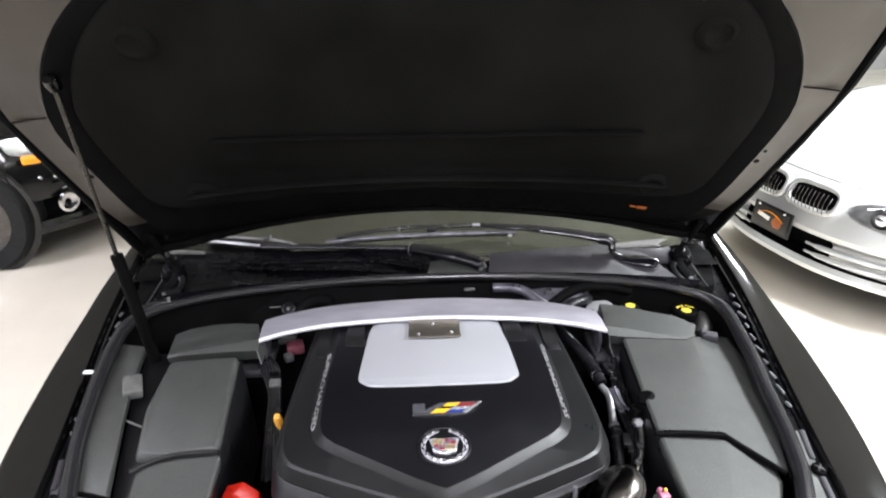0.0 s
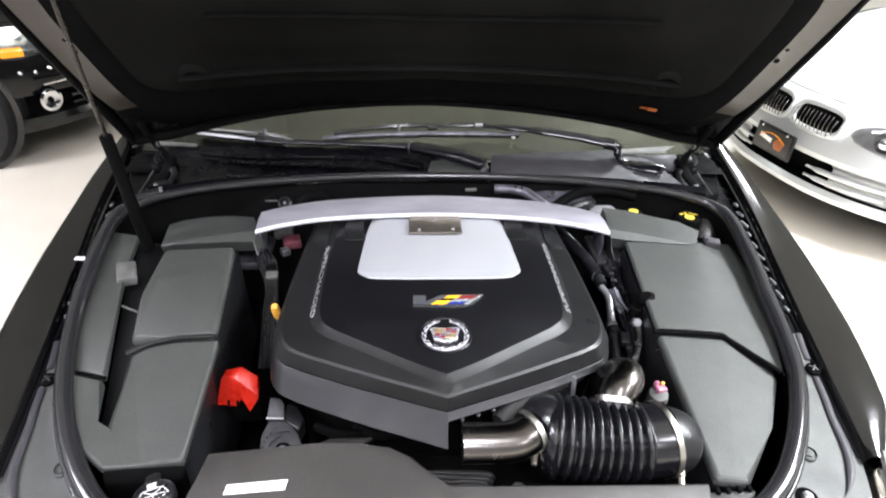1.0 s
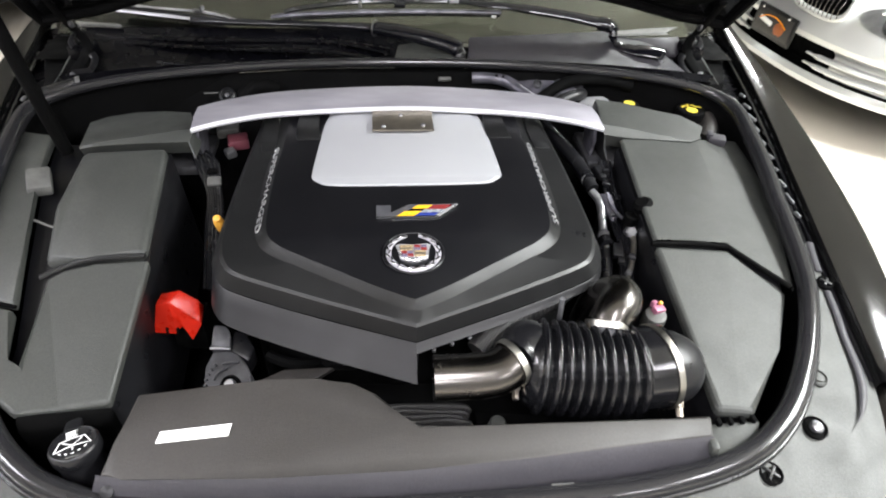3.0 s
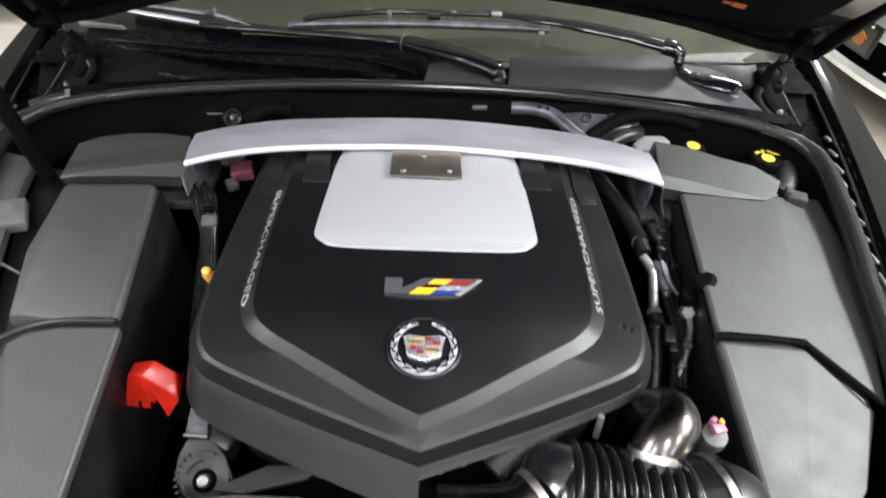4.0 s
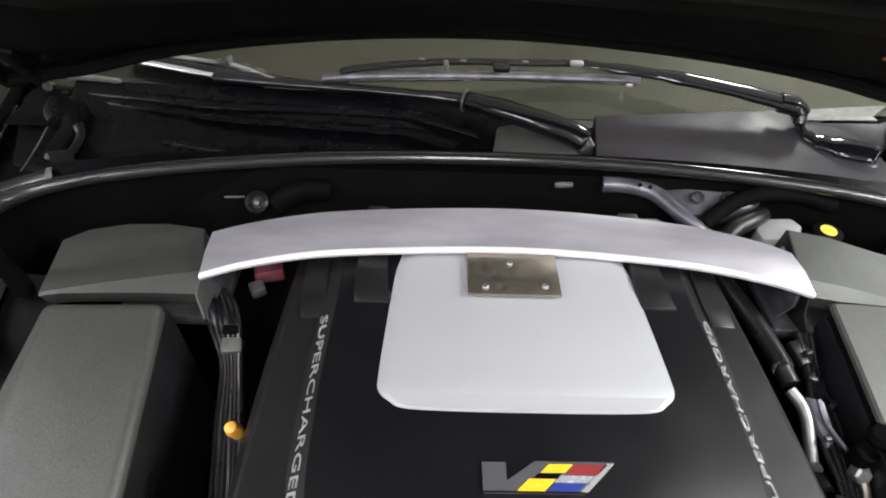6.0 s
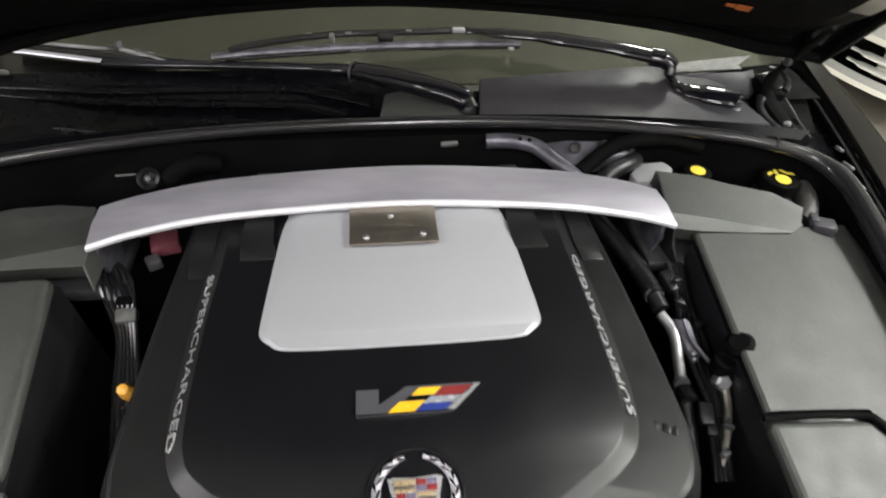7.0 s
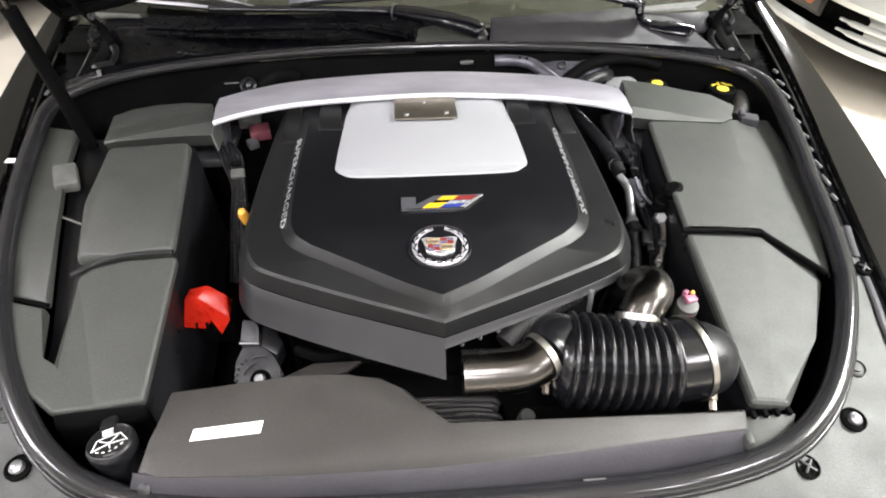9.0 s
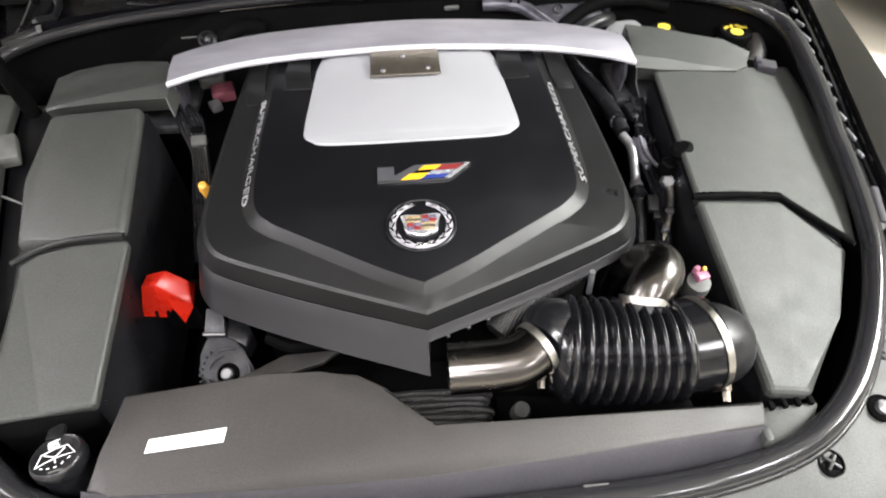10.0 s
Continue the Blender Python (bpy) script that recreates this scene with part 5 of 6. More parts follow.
part("pad", block(-0.624, 1.080, 0.868, 0.038, 0.056, 0.022, 0.004, (8, 6, 22)), CORRODED, box, "worn pale grey block")

# cover over the radiator
rad = thing("radiator_cover", (0.02, 0.58, 0.76), "dark grey plastic radiator cover with a white sticker", "engine bay cover")
TOP = [(-0.352, 0.655), (-0.19, 0.668), (-0.118, 0.666), (-0.075, 0.660), (-0.040, 0.640), (0.014, 0.581), (0.405, 0.584), (0.397, 0.553), (0.16, 0.537), (-0.002, 0.529), (-0.18, 0.529), (-0.34, 0.537), (-0.368, 0.543), (-0.362, 0.585)]
part("cover_top", slab([(x, y, 0.822 + 0.05 * (y - 0.58)) for x, y in TOP], 0.03, 0.005, 3), RADIATOR_PLASTIC, rad, "", 45)
rows = []
for x, y in ((-0.372, 0.541), (-0.346, 0.535), (-0.18, 0.526), (-0.002, 0.526), (0.16, 0.534), (0.30, 0.544), (0.397, 0.550)):
    rows.append([(x, y + 0.004, 0.8195), (x, y, 0.8165), (x - 0.004, y - 0.008, 0.806), (x - 0.006, y - 0.018, 0.790), (x - 0.006, y - 0.024, 0.768)])
part("cover_face", sheet(rows), COWL_GREY, rad, "lower front face of the cover", 45)
part("sticker", plate([(-0.311, 0.580, 0.8245), (-0.2245, 0.586, 0.8248), (-0.2225, 0.603, 0.8256), (-0.3090, 0.596, 0.8252)], 0.0008), STICKER, rad, "white blank sticker")
part("clip", block(0.395, 0.545, 0.808, 0.012, 0.018, 0.022, 0.005), PLASTIC, rad)
part("clip", block(0.19, 0.508, 0.797, 0.03, 0.010, 0.006, 0.002), CORRODED, rad)
part("front_shelf", slab([(0.402, 0.590, 0.790), (0.490, 0.592, 0.790), (0.470, 0.560, 0.786), (0.415, 0.530, 0.782)], 0.02, 0.003), PLASTIC, rad)
for k in range(4):
    part("shelf_tooth", block(0.428 + 0.017 * k, 0.590 + 0.001 * k, 0.792, 0.006, 0.010, 0.008, 0.001), BLACK, rad)
part("edge_bump", lathe([(0.009, 0), (0.008, 0.004), (0.001, 0.006)], (-0.357, 0.530, 0.806), (35, 0, 0), 14), PLASTIC_DARK, rad)

# radiator fins and fan shroud below
fin = thing("radiator", (0.08, 0.57, 0.60), "black radiator top with braided lines along it", "radiator")
part("core", block(0.05, 0.575, 0.70, 0.86, 0.05, 0.10, 0.004), BLACK, fin)
for k in range(7):
    y, dz = 0.662 - 0.0085 * k, 0.003 * math.sin(1.7 * k)
    part("braided_line", tube([(-0.05, y + 0.004, 0.750), (0.0, y + 0.002, 0.753 + dz), (0.05, y, 0.754 - dz), (0.084 - 0.004 * (k % 3), y - 0.002, 0.752), (0.092 - 0.004 * (k % 3), y - 0.003, 0.742)], 0.0052, 8, 6), MESH_SLEEVE, fin, "black braided line with pale threads")
part("plug", lathe([(0.012, -0.04), (0.012, 0.0), (0.010, 0.004), (0.001, 0.004)], (0.129, 0.628, 0.757), (12, 4, 0), 18), PLASTIC, fin, "grey plug")
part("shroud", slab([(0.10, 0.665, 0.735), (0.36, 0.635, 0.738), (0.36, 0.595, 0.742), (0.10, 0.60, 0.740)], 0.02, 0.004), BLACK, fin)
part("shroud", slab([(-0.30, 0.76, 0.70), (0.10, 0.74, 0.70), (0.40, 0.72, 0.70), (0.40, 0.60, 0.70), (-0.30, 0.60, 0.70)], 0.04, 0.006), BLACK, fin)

# washer filler
wash = thing("washer_filler", (-0.405, 0.583, 0.76), "black washer fluid cap with a white windscreen symbol", "cap")
WT = (-10, -4, 2)
WC = (-0.412, 0.588, 0.812)
part("neck", lathe([(0.026, -0.06), (0.027, -0.012), (0.029, -0.010)], WC, WT, 28), PLASTIC_DARK, wash)
cap_ = part("cap", lathe([(0.0285, -0.012), (0.0298, -0.008), (0.0298, 0.004), (0.0282, 0.0075), (0.0265, 0.0085), (0.0250, 0.0075), (0.0005, 0.0075)], WC, WT, 36), PLASTIC_DARK, wash)
WM = pose(*WC, *WT)
part("tab", moved(slab([(-0.020, 0.020, 0.010), (0.000, 0.024, 0.010), (-0.006, 0.044, 0.007), (-0.012, 0.047, 0.005), (-0.020, 0.044, 0.005), (-0.024, 0.038, 0.007)], 0.006, 0.002), WM), PLASTIC_DARK, cap_)
WS = WM @ pose(0, -0.002, 0, 0, 0, 22)
lines = [[(-0.021, -0.006), (-0.014, 0.009), (0.0, 0.0105), (0.014, 0.009), (0.021, -0.006), (0.009, -0.0035), (0.0, -0.003), (-0.009, -0.0035), (-0.021, -0.006)], [(0.0, -0.010), (0.0, 0.0)], [(-0.011, 0.007), (0.0, -0.002), (0.011, 0.007)],
         [(-0.016, -0.009), (-0.013, -0.011)], [(-0.009, -0.013), (-0.006, -0.0145)], [(-0.0015, -0.0155), (0.0015, -0.0155)], [(0.006, -0.0145), (0.009, -0.013)], [(0.013, -0.011), (0.016, -0.009)],
         [(-0.006, 0.013), (-0.0065, 0.0225), (0.006, 0.0225), (0.0055, 0.013), (-0.006, 0.013)]]
for ln in lines:
    part("symbol_line", moved(tube([(x, y, 0.0082) for x, y in ln], 0.0008, 6, 1, flat=0.5, smooth=False), WS), WHITE, cap_)
part("symbol_dot", moved(block(-0.002, 0.0178, 0.0088, 0.005, 0.006, 0.001, 0.0003), WS), WHITE, cap_)
part("symbol_dot", moved(block(0.003, 0.0178, 0.0088, 0.003, 0.006, 0.001, 0.0003), WS), WHITE, cap_)
part("print_bar", moved(block(0.008, -0.0215, 0.0080, 0.016, 0.0025, 0.001, 0.0003, (0, 0, 14)), WM), CORRODED, cap_)

# battery terminal cover
term = thing("terminal_cover", (-0.345, 0.84, 0.76), "bright red plastic battery terminal cover", "terminal cover")
bm = bmesh.new()
pts = [(-0.348, 0.857, 0.815), (-0.360, 0.833, 0.812), (-0.385, 0.841, 0.800), (-0.394, 0.822, 0.756), (-0.358, 0.819, 0.754), (-0.349, 0.827, 0.764), (-0.332, 0.809, 0.750), (-0.318, 0.824, 0.772),
       (-0.320, 0.847, 0.800), (-0.378, 0.857, 0.808), (-0.382, 0.872, 0.765), (-0.324, 0.870, 0.765)]
vs = [bm.verts.new(p) for p in pts]
for ids in ((0, 9, 2, 1), (2, 3, 4, 1), (1, 4, 5), (1, 5, 6, 7), (1, 7, 8, 0), (0, 8, 11, 10, 9), (8, 7, 11), (9, 10, 3, 2)):
    bm.faces.new([vs[i] for i in ids])
bmesh.ops.bevel(bm, geom=[e for e in bm.edges if not e.is_boundary], offset=0.0022, segments=2, profile=0.5, affect="EDGES", clamp_overlap=True)
part("terminal_cap", bm, RED, term, "", 40)
for x in (-0.372, -0.356, -0.333):
    part("slot", block(x, 0.823 + 0.10 * abs(x + 0.36), 0.757, 0.005, 0.008, 0.014, 0.002, (-14, 0, 0)), BLACK, term, "")
part("terminal_base", block(-0.348, 0.862, 0.725, 0.055, 0.05, 0.07, 0.008), BLACK, term)

# belt tensioner with pulley
ten = thing("belt_tensioner", (-0.262, 0.74, 0.66), "grey cast belt tensioner with a bolted pulley", "belt tensioner")
face = [(-0.289, 0.768), (-0.299, 0.748), (-0.299, 0.724), (-0.287, 0.706), (-0.263, 0.698), (-0.239, 0.705), (-0.224, 0.726), (-0.238, 0.751), (-0.252, 0.764), (-0.262, 0.768)]
body = part("tensioner_face", slab([(x, y, 0.739 + 0.53 * (y - 0.71)) for x, y in face], 0.05, 0.004), TENSIONER, ten, "shield-shaped cast face")
TM = pose(-0.259, 0.721, 0.7465, 28, 0, 4)
part("socket", moved(lathe([(0.0150, -0.006), (0.0150, 0.002), (0.0125, 0.003), (0.0115, 0.0), (0.004, -0.001)], (0, 0, 0), (0, 0, 0), 24), TM), BLACK, body)
part("bolt", moved(lathe([(0.0085, -0.002), (0.0085, 0.006), (0.0065, 0.0085), (0.001, 0.009)], (0, 0, 0.002), (0, 0, 0), 12), TM), STEEL, body, "pale bolt head")
for r, a0, a1 in ((0.026, 100, 160), (0.026, 190, 250), (0.030, -30, 20), (0.034, 70, 110)):
    part("rib", moved(tube([(r * math.cos(radians(a0 + (a1 - a0) * k / 5)), r * math.sin(radians(a0 + (a1 - a0) * k / 5)), 0.0025) for k in range(6)], 0.0018, 6, 2), TM), TENSIONER, body)
for k in range(9):
    a = radians(128 + 13 * k)
    part("knurl", moved(block(0.0370 * math.cos(a), 0.0370 * math.sin(a) + 0.003, -0.006, 0.005, 0.0035, 0.014, 0.001, (0, 0, math.degrees(a))), TM), TENSIONER, body)
part("arm", slab([(-0.292, 0.770, 0.776), (-0.262, 0.768, 0.776), (-0.264, 0.790, 0.789), (-0.272, 0.800, 0.792), (-0.290, 0.802, 0.792)], 0.04, 0.003), TENSIONER, ten, "pale grey cast arm")
part("arm_edge", tube([(-0.292, 0.768, 0.7765), (-0.277, 0.767, 0.7768), (-0.262, 0.766, 0.7765)], 0.0016, 6, 3), POLISHED, ten)
part("web", slab([(-0.262, 0.767, 0.770), (-0.236, 0.754, 0.760), (-0.228, 0.775, 0.765), (-0.245, 0.800, 0.775), (-0.262, 0.800, 0.780)], 0.03, 0.004), PLASTIC_DARK, ten)
part("belt", slab([(-0.246, 0.708, 0.752), (-0.206, 0.703, 0.751), (-0.130, 0.724, 0.752), (-0.105, 0.742, 0.753), (-0.182, 0.741, 0.753)], 0.006, 0.0015), RADIATOR_PLASTIC, ten, "worn grey belt")

# intake: bright tube, ribbed hose, elbow
intake = thing("intake_pipe", (0.20, 0.66, 0.75), "black chrome intake pipe joined to a ribbed rubber hose", "intake pipe")
part("pipe", tube([(0.036, 0.642, 0.850), (0.070, 0.642, 0.850), (0.105, 0.643, 0.850), (0.128, 0.648, 0.852), (0.150, 0.662, 0.857)], 0.0310, 24, 6), BLACK_CHROME, intake, "glossy black chrome elbow")
part("pipe_mouth", lathe([(0.0305, 0.004), (0.0305, -0.001), (0.027, -0.001), (0.027, 0.03)], (0.037, 0.642, 0.850), (0, 90, 0), 24, False), BLACK, intake)


def clamp(at, r, tilt, screw):
    c = part("hose_clamp", lathe([(r, -0.0045), (r + 0.0016, -0.0045), (r + 0.0018, 0), (r + 0.0016, 0.0045), (r, 0.0045)], at, tilt, 32, False), CLAMP_STEEL, intake, "bright steel band clamp")
    part("clamp_screw", moved(join(block(0, 0, 0, 0.010, 0.022, 0.012, 0.002), lathe([(0.005, 0), (0.005, 0.012), (0.001, 0.013)], (0, -0.011, 0), (90, 0, 0), 6)), Matrix.Translation(screw) @ pose(0, 0, 0, 25, 20, 0)), BRONZE, c)


clamp((0.1440, 0.658, 0.856), 0.0325, (0, 84, 32), (0.15, 0.645, 0.828))
hose = bmesh.new()
axis = curve([(0.162, 0.673, 0.832), (0.210, 0.667, 0.828), (0.260, 0.664, 0.824), (0.312, 0.664, 0.821), (0.366, 0.669, 0.820)], 34)
rad_ = []
for k in range(len(axis)):
    f = k / (len(axis) - 1)
    if f < 0.10:
        r = 0.044 + 0.016 * (f / 0.10) ** 0.7
    elif f < 0.80:
        g = (f - 0.10) / 0.70 * 10
        r = 0.0585 + 0.0095 * abs(math.sin(math.pi * g)) ** 1.4
    else:
        r = 0.0595
    rad_.append(r)
add_tube(hose, axis, rad_, 36)
hose_o = part("ribbed_hose", hose, GLOSS_RUBBER, intake, "glossy black ribbed rubber hose", 75)
part("hose_neck", tube([(0.146, 0.659, 0.856), (0.163, 0.676, 0.852), (0.178, 0.684, 0.842)], [0.0335] * 4 + [0.036, 0.039, 0.042] + [0.045] * 6, 24, 6), RUBBER, intake)
clamp((0.357, 0.668, 0.8205), 0.0600, (0, 90, 14), (0.376, 0.618, 0.808))
part("box_mouth", tube([(0.35, 0.667, 0.820), (0.376, 0.669, 0.814), (0.400, 0.672, 0.802)], [0.0560, 0.0560, 0.0555, 0.055, 0.054, 0.052, 0.050, 0.047, 0.042], 28, 4), PLASTIC_DARK, intake)
part("branch_pipe", tube([(0.286, 0.706, 0.868), (0.298, 0.720, 0.882), (0.312, 0.738, 0.885), (0.314, 0.756, 0.878), (0.304, 0.768, 0.858), (0.294, 0.772, 0.832), (0.288, 0.772, 0.80)], 0.0300, 22, 6), BLACK_CHROME, intake, "black chrome branch pipe")
part("branch_neck", tube([(0.280, 0.690, 0.848), (0.286, 0.706, 0.870)], 0.0290, 22, 2), CAST, intake)
clamp((0.2860, 0.706, 0.870), 0.0292, (-48, 14, 0), (0.258, 0.696, 0.870))

sens = thing("sensor_plug", (0.385, 0.76, 0.80), "grey sensor with a pink connector", "sensor")
part("sensor_body", lathe([(0.016, -0.02), (0.018, 0.0), (0.016, 0.012), (0.010, 0.014)], (0.383, 0.755, 0.825), (10, 0, 0), 16), CORRODED, sens)
part("connector", join(block(0.387, 0.758, 0.841, 0.020, 0.012, 0.010, 0.002, (10, 12, 20)), block(0.381, 0.766, 0.846, 0.012, 0.007, 0.010, 0.002, (0, 20, 40))), PINK, sens, "pink plastic connector")
part("connector_lock", block(0.391, 0.765, 0.848, 0.006, 0.006, 0.006, 0.002, (20, 0, 30)), ORANGE, sens)

# lines and wiring beside the engine
line_ = thing("coolant_line", (0.36, 1.0, 0.76), "silver coolant line with crimped hose ends", "pipe")
part("hose", tube([(0.290, 1.290, 0.870), (0.315, 1.235, 0.866), (0.350, 1.160, 0.850), (0.368, 1.100, 0.838)], 0.014, 12, 6), RUBBER, line_)
part("fitting", tube([(0.366, 1.105, 0.838), (0.371, 1.080, 0.832)], 0.0125, 12, 2), PLASTIC_DARK, line_)
part("metal_pipe", tube([(0.366, 1.070, 0.834), (0.376, 1.045, 0.828), (0.375, 1.015, 0.815), (0.372, 0.985, 0.802)], 0.0078, 14, 6), STEEL, line_, "bent aluminium pipe")
part("collar", lathe([(0.0110, 0), (0.0110, 0.006)], (0.372, 0.985, 0.800), (80, 0, 0), 14), STEEL, line_)
part("crimp", lathe([(0.0145, 0), (0.0145, 0.004)], (0.3665, 1.103, 0.8375), (75, 0, 10), 14), STEEL, line_)
part("crimp", lathe([(0.0145, 0), (0.0145, 0.003)], (0.356, 1.145, 0.847), (70, 0, 20), 14), CAST, line_)
part("collar", lathe([(0.0135, 0), (0.0135, 0.02)], (0.372, 0.972, 0.796), (80, 0, 0), 14), RUBBER, line_)
part("hose_end", tube([(0.371, 0.965, 0.795), (0.366, 0.92, 0.775), (0.355, 0.86, 0.745)], 0.011, 12, 5), RUBBER, line_)

pipe2 = thing("service_port", (0.41, 0.93, 0.74), "thin bent metal pipe with a black service cap", "pipe")
part("cap", lathe([(0.012, -0.010), (0.0135, -0.004), (0.0135, 0.010), (0.0115, 0.012), (0.0105, 0.009), (0.001, 0.009)], (0.414, 0.982, 0.836), (0, 6, 0), 18), BLACK, pipe2)
part("metal_pipe", tube([(0.415, 0.985, 0.822), (0.417, 0.968, 0.815), (0.416, 0.945, 0.806), (0.405, 0.912, 0.793), (0.388, 0.878, 0.778)], 0.0058, 10, 6), CLAMP_STEEL, pipe2, "bright thin pipe")
part("fitting", lathe([(0.011, 0), (0.011, 0.014), (0.008, 0.016)], (0.415, 0.975, 0.812), (50, 0, 0), 6), STEEL, pipe2)
part("tie", tube([(0.388, 1.050, 0.846), (0.392, 1.028, 0.834), (0.400, 1.004, 0.830), (0.410, 0.988, 0.826)], 0.0030, 8, 5), AGED_METAL, pipe2)
part("bracket", slab([(0.378, 1.060, 0.838), (0.398, 1.052, 0.842), (0.404, 1.010, 0.824), (0.390, 1.000, 0.820)], 0.012, 0.003), AGED_METAL, pipe2)

loom = thing("engine_harness", (0.39, 1.02, 0.76), "black engine harness with small metal clips", "wiring")
for k in range(4):
    part("cable", tube([(0.402 + 0.006 * k, 1.150, 0.848), (0.398 + 0.007 * k, 1.095, 0.836 - 0.004 * k), (0.390 + 0.009 * k, 1.030, 0.818), (0.394 + 0.006 * k, 0.950, 0.800), (0.376 + 0.006 * k, 0.860, 0.775)], 0.0042, 8, 5), GLOSS_RUBBER if k % 2 else RUBBER, loom)
for x, y, z, turn, mat in ((0.404, 1.118, 0.848, 20, PLASTIC_DARK), (0.396, 1.082, 0.842, -15, PLASTIC_DARK), (0.412, 1.050, 0.834, 35, PLASTIC_DARK), (0.391, 1.008, 0.826, 10, CAST), (0.404, 0.915, 0.806, -30, CAST), (0.390, 0.884, 0.797, 25, STEEL)):
    part("clip", join(block(x, y, z, 0.014, 0.007, 0.008, 0.002, (0, 10, turn)), block(x + 0.004, y + 0.006, z - 0.004, 0.006, 0.012, 0.005, 0.0015, (15, 0, turn))), mat, loom, "small metal clip" if mat is not PLASTIC_DARK else "")
part("connector", join(block(0.398, 1.128, 0.838, 0.022, 0.026, 0.018, 0.003, (10, 0, 15)), block(0.398, 1.112, 0.838, 0.014, 0.012, 0.012, 0.002, (10, 0, 15))), PLASTIC_DARK, loom)
part("connector", join(block(0.384, 0.935, 0.802, 0.018, 0.028, 0.016, 0.003, (15, 0, -10)), block(0.386, 0.916, 0.797, 0.012, 0.014, 0.010, 0.002, (15, 0, -10))), PLASTIC_DARK, loom)

wire = thing("wiring_loom", (-0.35, 1.15, 0.74), "black wiring loom with clear connectors", "wiring")
for k in range(6):
    dx = 0.007 * (k - 2.5)
    part("cable", tube([(-0.395 + 0.3 * dx, 1.215, 0.852), (-0.372 + dx, 1.185, 0.862 - 0.003 * k), (-0.352 + dx, 1.140, 0.846), (-0.338 + dx * 0.6, 1.095, 0.822), (-0.332 + dx * 0.8, 1.03, 0.79), (-0.322 + dx, 0.93, 0.74)], 0.0045, 8, 6), RUBBER if k % 2 else GLOSS_RUBBER, wire)
part("connector", block(-0.340, 1.118, 0.834, 0.026, 0.020, 0.016, 0.003, (20, 0, 5)), CORRODED, wire, "translucent grey connector")
part("connector", block(-0.344, 1.135, 0.842, 0.020, 0.012, 0.018, 0.003, (10, 0, 0)), BLACK, wire)
part("connector", block(-0.318, 1.250, 0.840, 0.040, 0.034, 0.022, 0.004, (0, 0, 14)), DULL_RED, wire, "dull red connector")
part("connector", block(-0.343, 1.290, 0.846, 0.045, 0.040, 0.022, 0.004, (0, 0, 10)), CORRODED, wire)
part("connector", block(-0.328, 1.215, 0.836, 0.020, 0.020, 0.016, 0.003, (0, 0, 30)), STEEL, wire)
dip = thing("dipstick", (-0.318, 1.015, 0.72), "orange loop handle of the oil dipstick", "dipstick")
part("handle", lathe([(0.006, -0.024), (0.0085, -0.014), (0.0090, 0.008), (0.0065, 0.020), (0.001, 0.023)], (-0.312, 1.005, 0.826), (20, 0, 0), 16), ORANGE, dip, "orange plastic grip")
part("rod", tube([(-0.312, 1.008, 0.815), (-0.316, 1.03, 0.72)], 0.004, 8, 2), STEEL, dip)

# reservoirs at the back
res = thing("brake_reservoir", (0.50, 1.31, 0.80), "pale fluid reservoir with a black and yellow cap", "reservoir")
part("tank", slab([(0.386, 1.308, 0.892), (0.408, 1.328, 0.898), (0.448, 1.330, 0.898), (0.460, 1.312, 0.896), (0.440, 1.290, 0.890), (0.394, 1.290, 0.888)], 0.04, 0.006), FLUID_TANK, res, "pale translucent tank top")
c = part("cap", lathe([(0.022, -0.02), (0.024, -0.004), (0.022, 0.004), (0.019, 0.006), (0.001, 0.006)], (0.505, 1.318, 0.878), (0, 0, 0), 22), BLACK, res)
part("cap_print", lathe([(0.012, 0), (0.012, 0.001), (0.001, 0.001)], (0.505, 1.318, 0.8842), (0, 0, 0), 18), YELLOW, c, "yellow printed disc")
cool = thing("coolant_reservoir", (0.64, 1.30, 0.80), "coolant tank neck with a black cap printed in yellow", "reservoir")
part("tank", block(0.650, 1.285, 0.842, 0.09, 0.07, 0.04, 0.012), PLASTIC_DARK, cool)
c = part("cap", lathe([(0.030, -0.022), (0.032, -0.004), (0.030, 0.004), (0.027, 0.006), (0.001, 0.006)], (0.636, 1.296, 0.878), (0, 0, 0), 10), BLACK, cool, "ridged black cap")
part("cap_print", lathe([(0.0120, 0), (0.0120, 0.001), (0.0085, 0.001), (0.0080, 0.0006), (0.001, 0.0006)], (0.634, 1.287, 0.8842), (0, 0, 0), 18), YELLOW, c, "yellow printed ring")
for dx, dy, turn in ((-0.015, 0.008, 25), (-0.004, 0.012, 70), (0.008, 0.011, -60), (0.017, 0.005, -20)):
    part("cap_print", plate([(0.636 + dx + px * math.cos(radians(turn)) - py * math.sin(radians(turn)), 1.296 + dy + px * math.sin(radians(turn)) + py * math.cos(radians(turn)), 0.8846) for px, py in ((-0.007, -0.0035), (0.007, -0.001), (0.004, 0.0035), (-0.005, 0.003))], 0.0008), YELLOW, c, "yellow printed ray")
part("hose_neck", tube([(0.672, 1.290, 0.862), (0.668, 1.262, 0.862), (0.656, 1.236, 0.858), (0.644, 1.222, 0.852)], 0.017, 16, 6), RADIATOR_PLASTIC, cool, "dull black hose neck")
part("neck_ring", lathe([(0.0175, -0.003), (0.0185, 0.0), (0.0175, 0.003)], (0.654, 1.234, 0.858), (70, 0, -40), 18, False), PLASTIC, cool)
bk = thing("firewall_fitting", (-0.33, 1.31, 0.88), "brass fitting and blue grey hose at the firewall", "fitting")
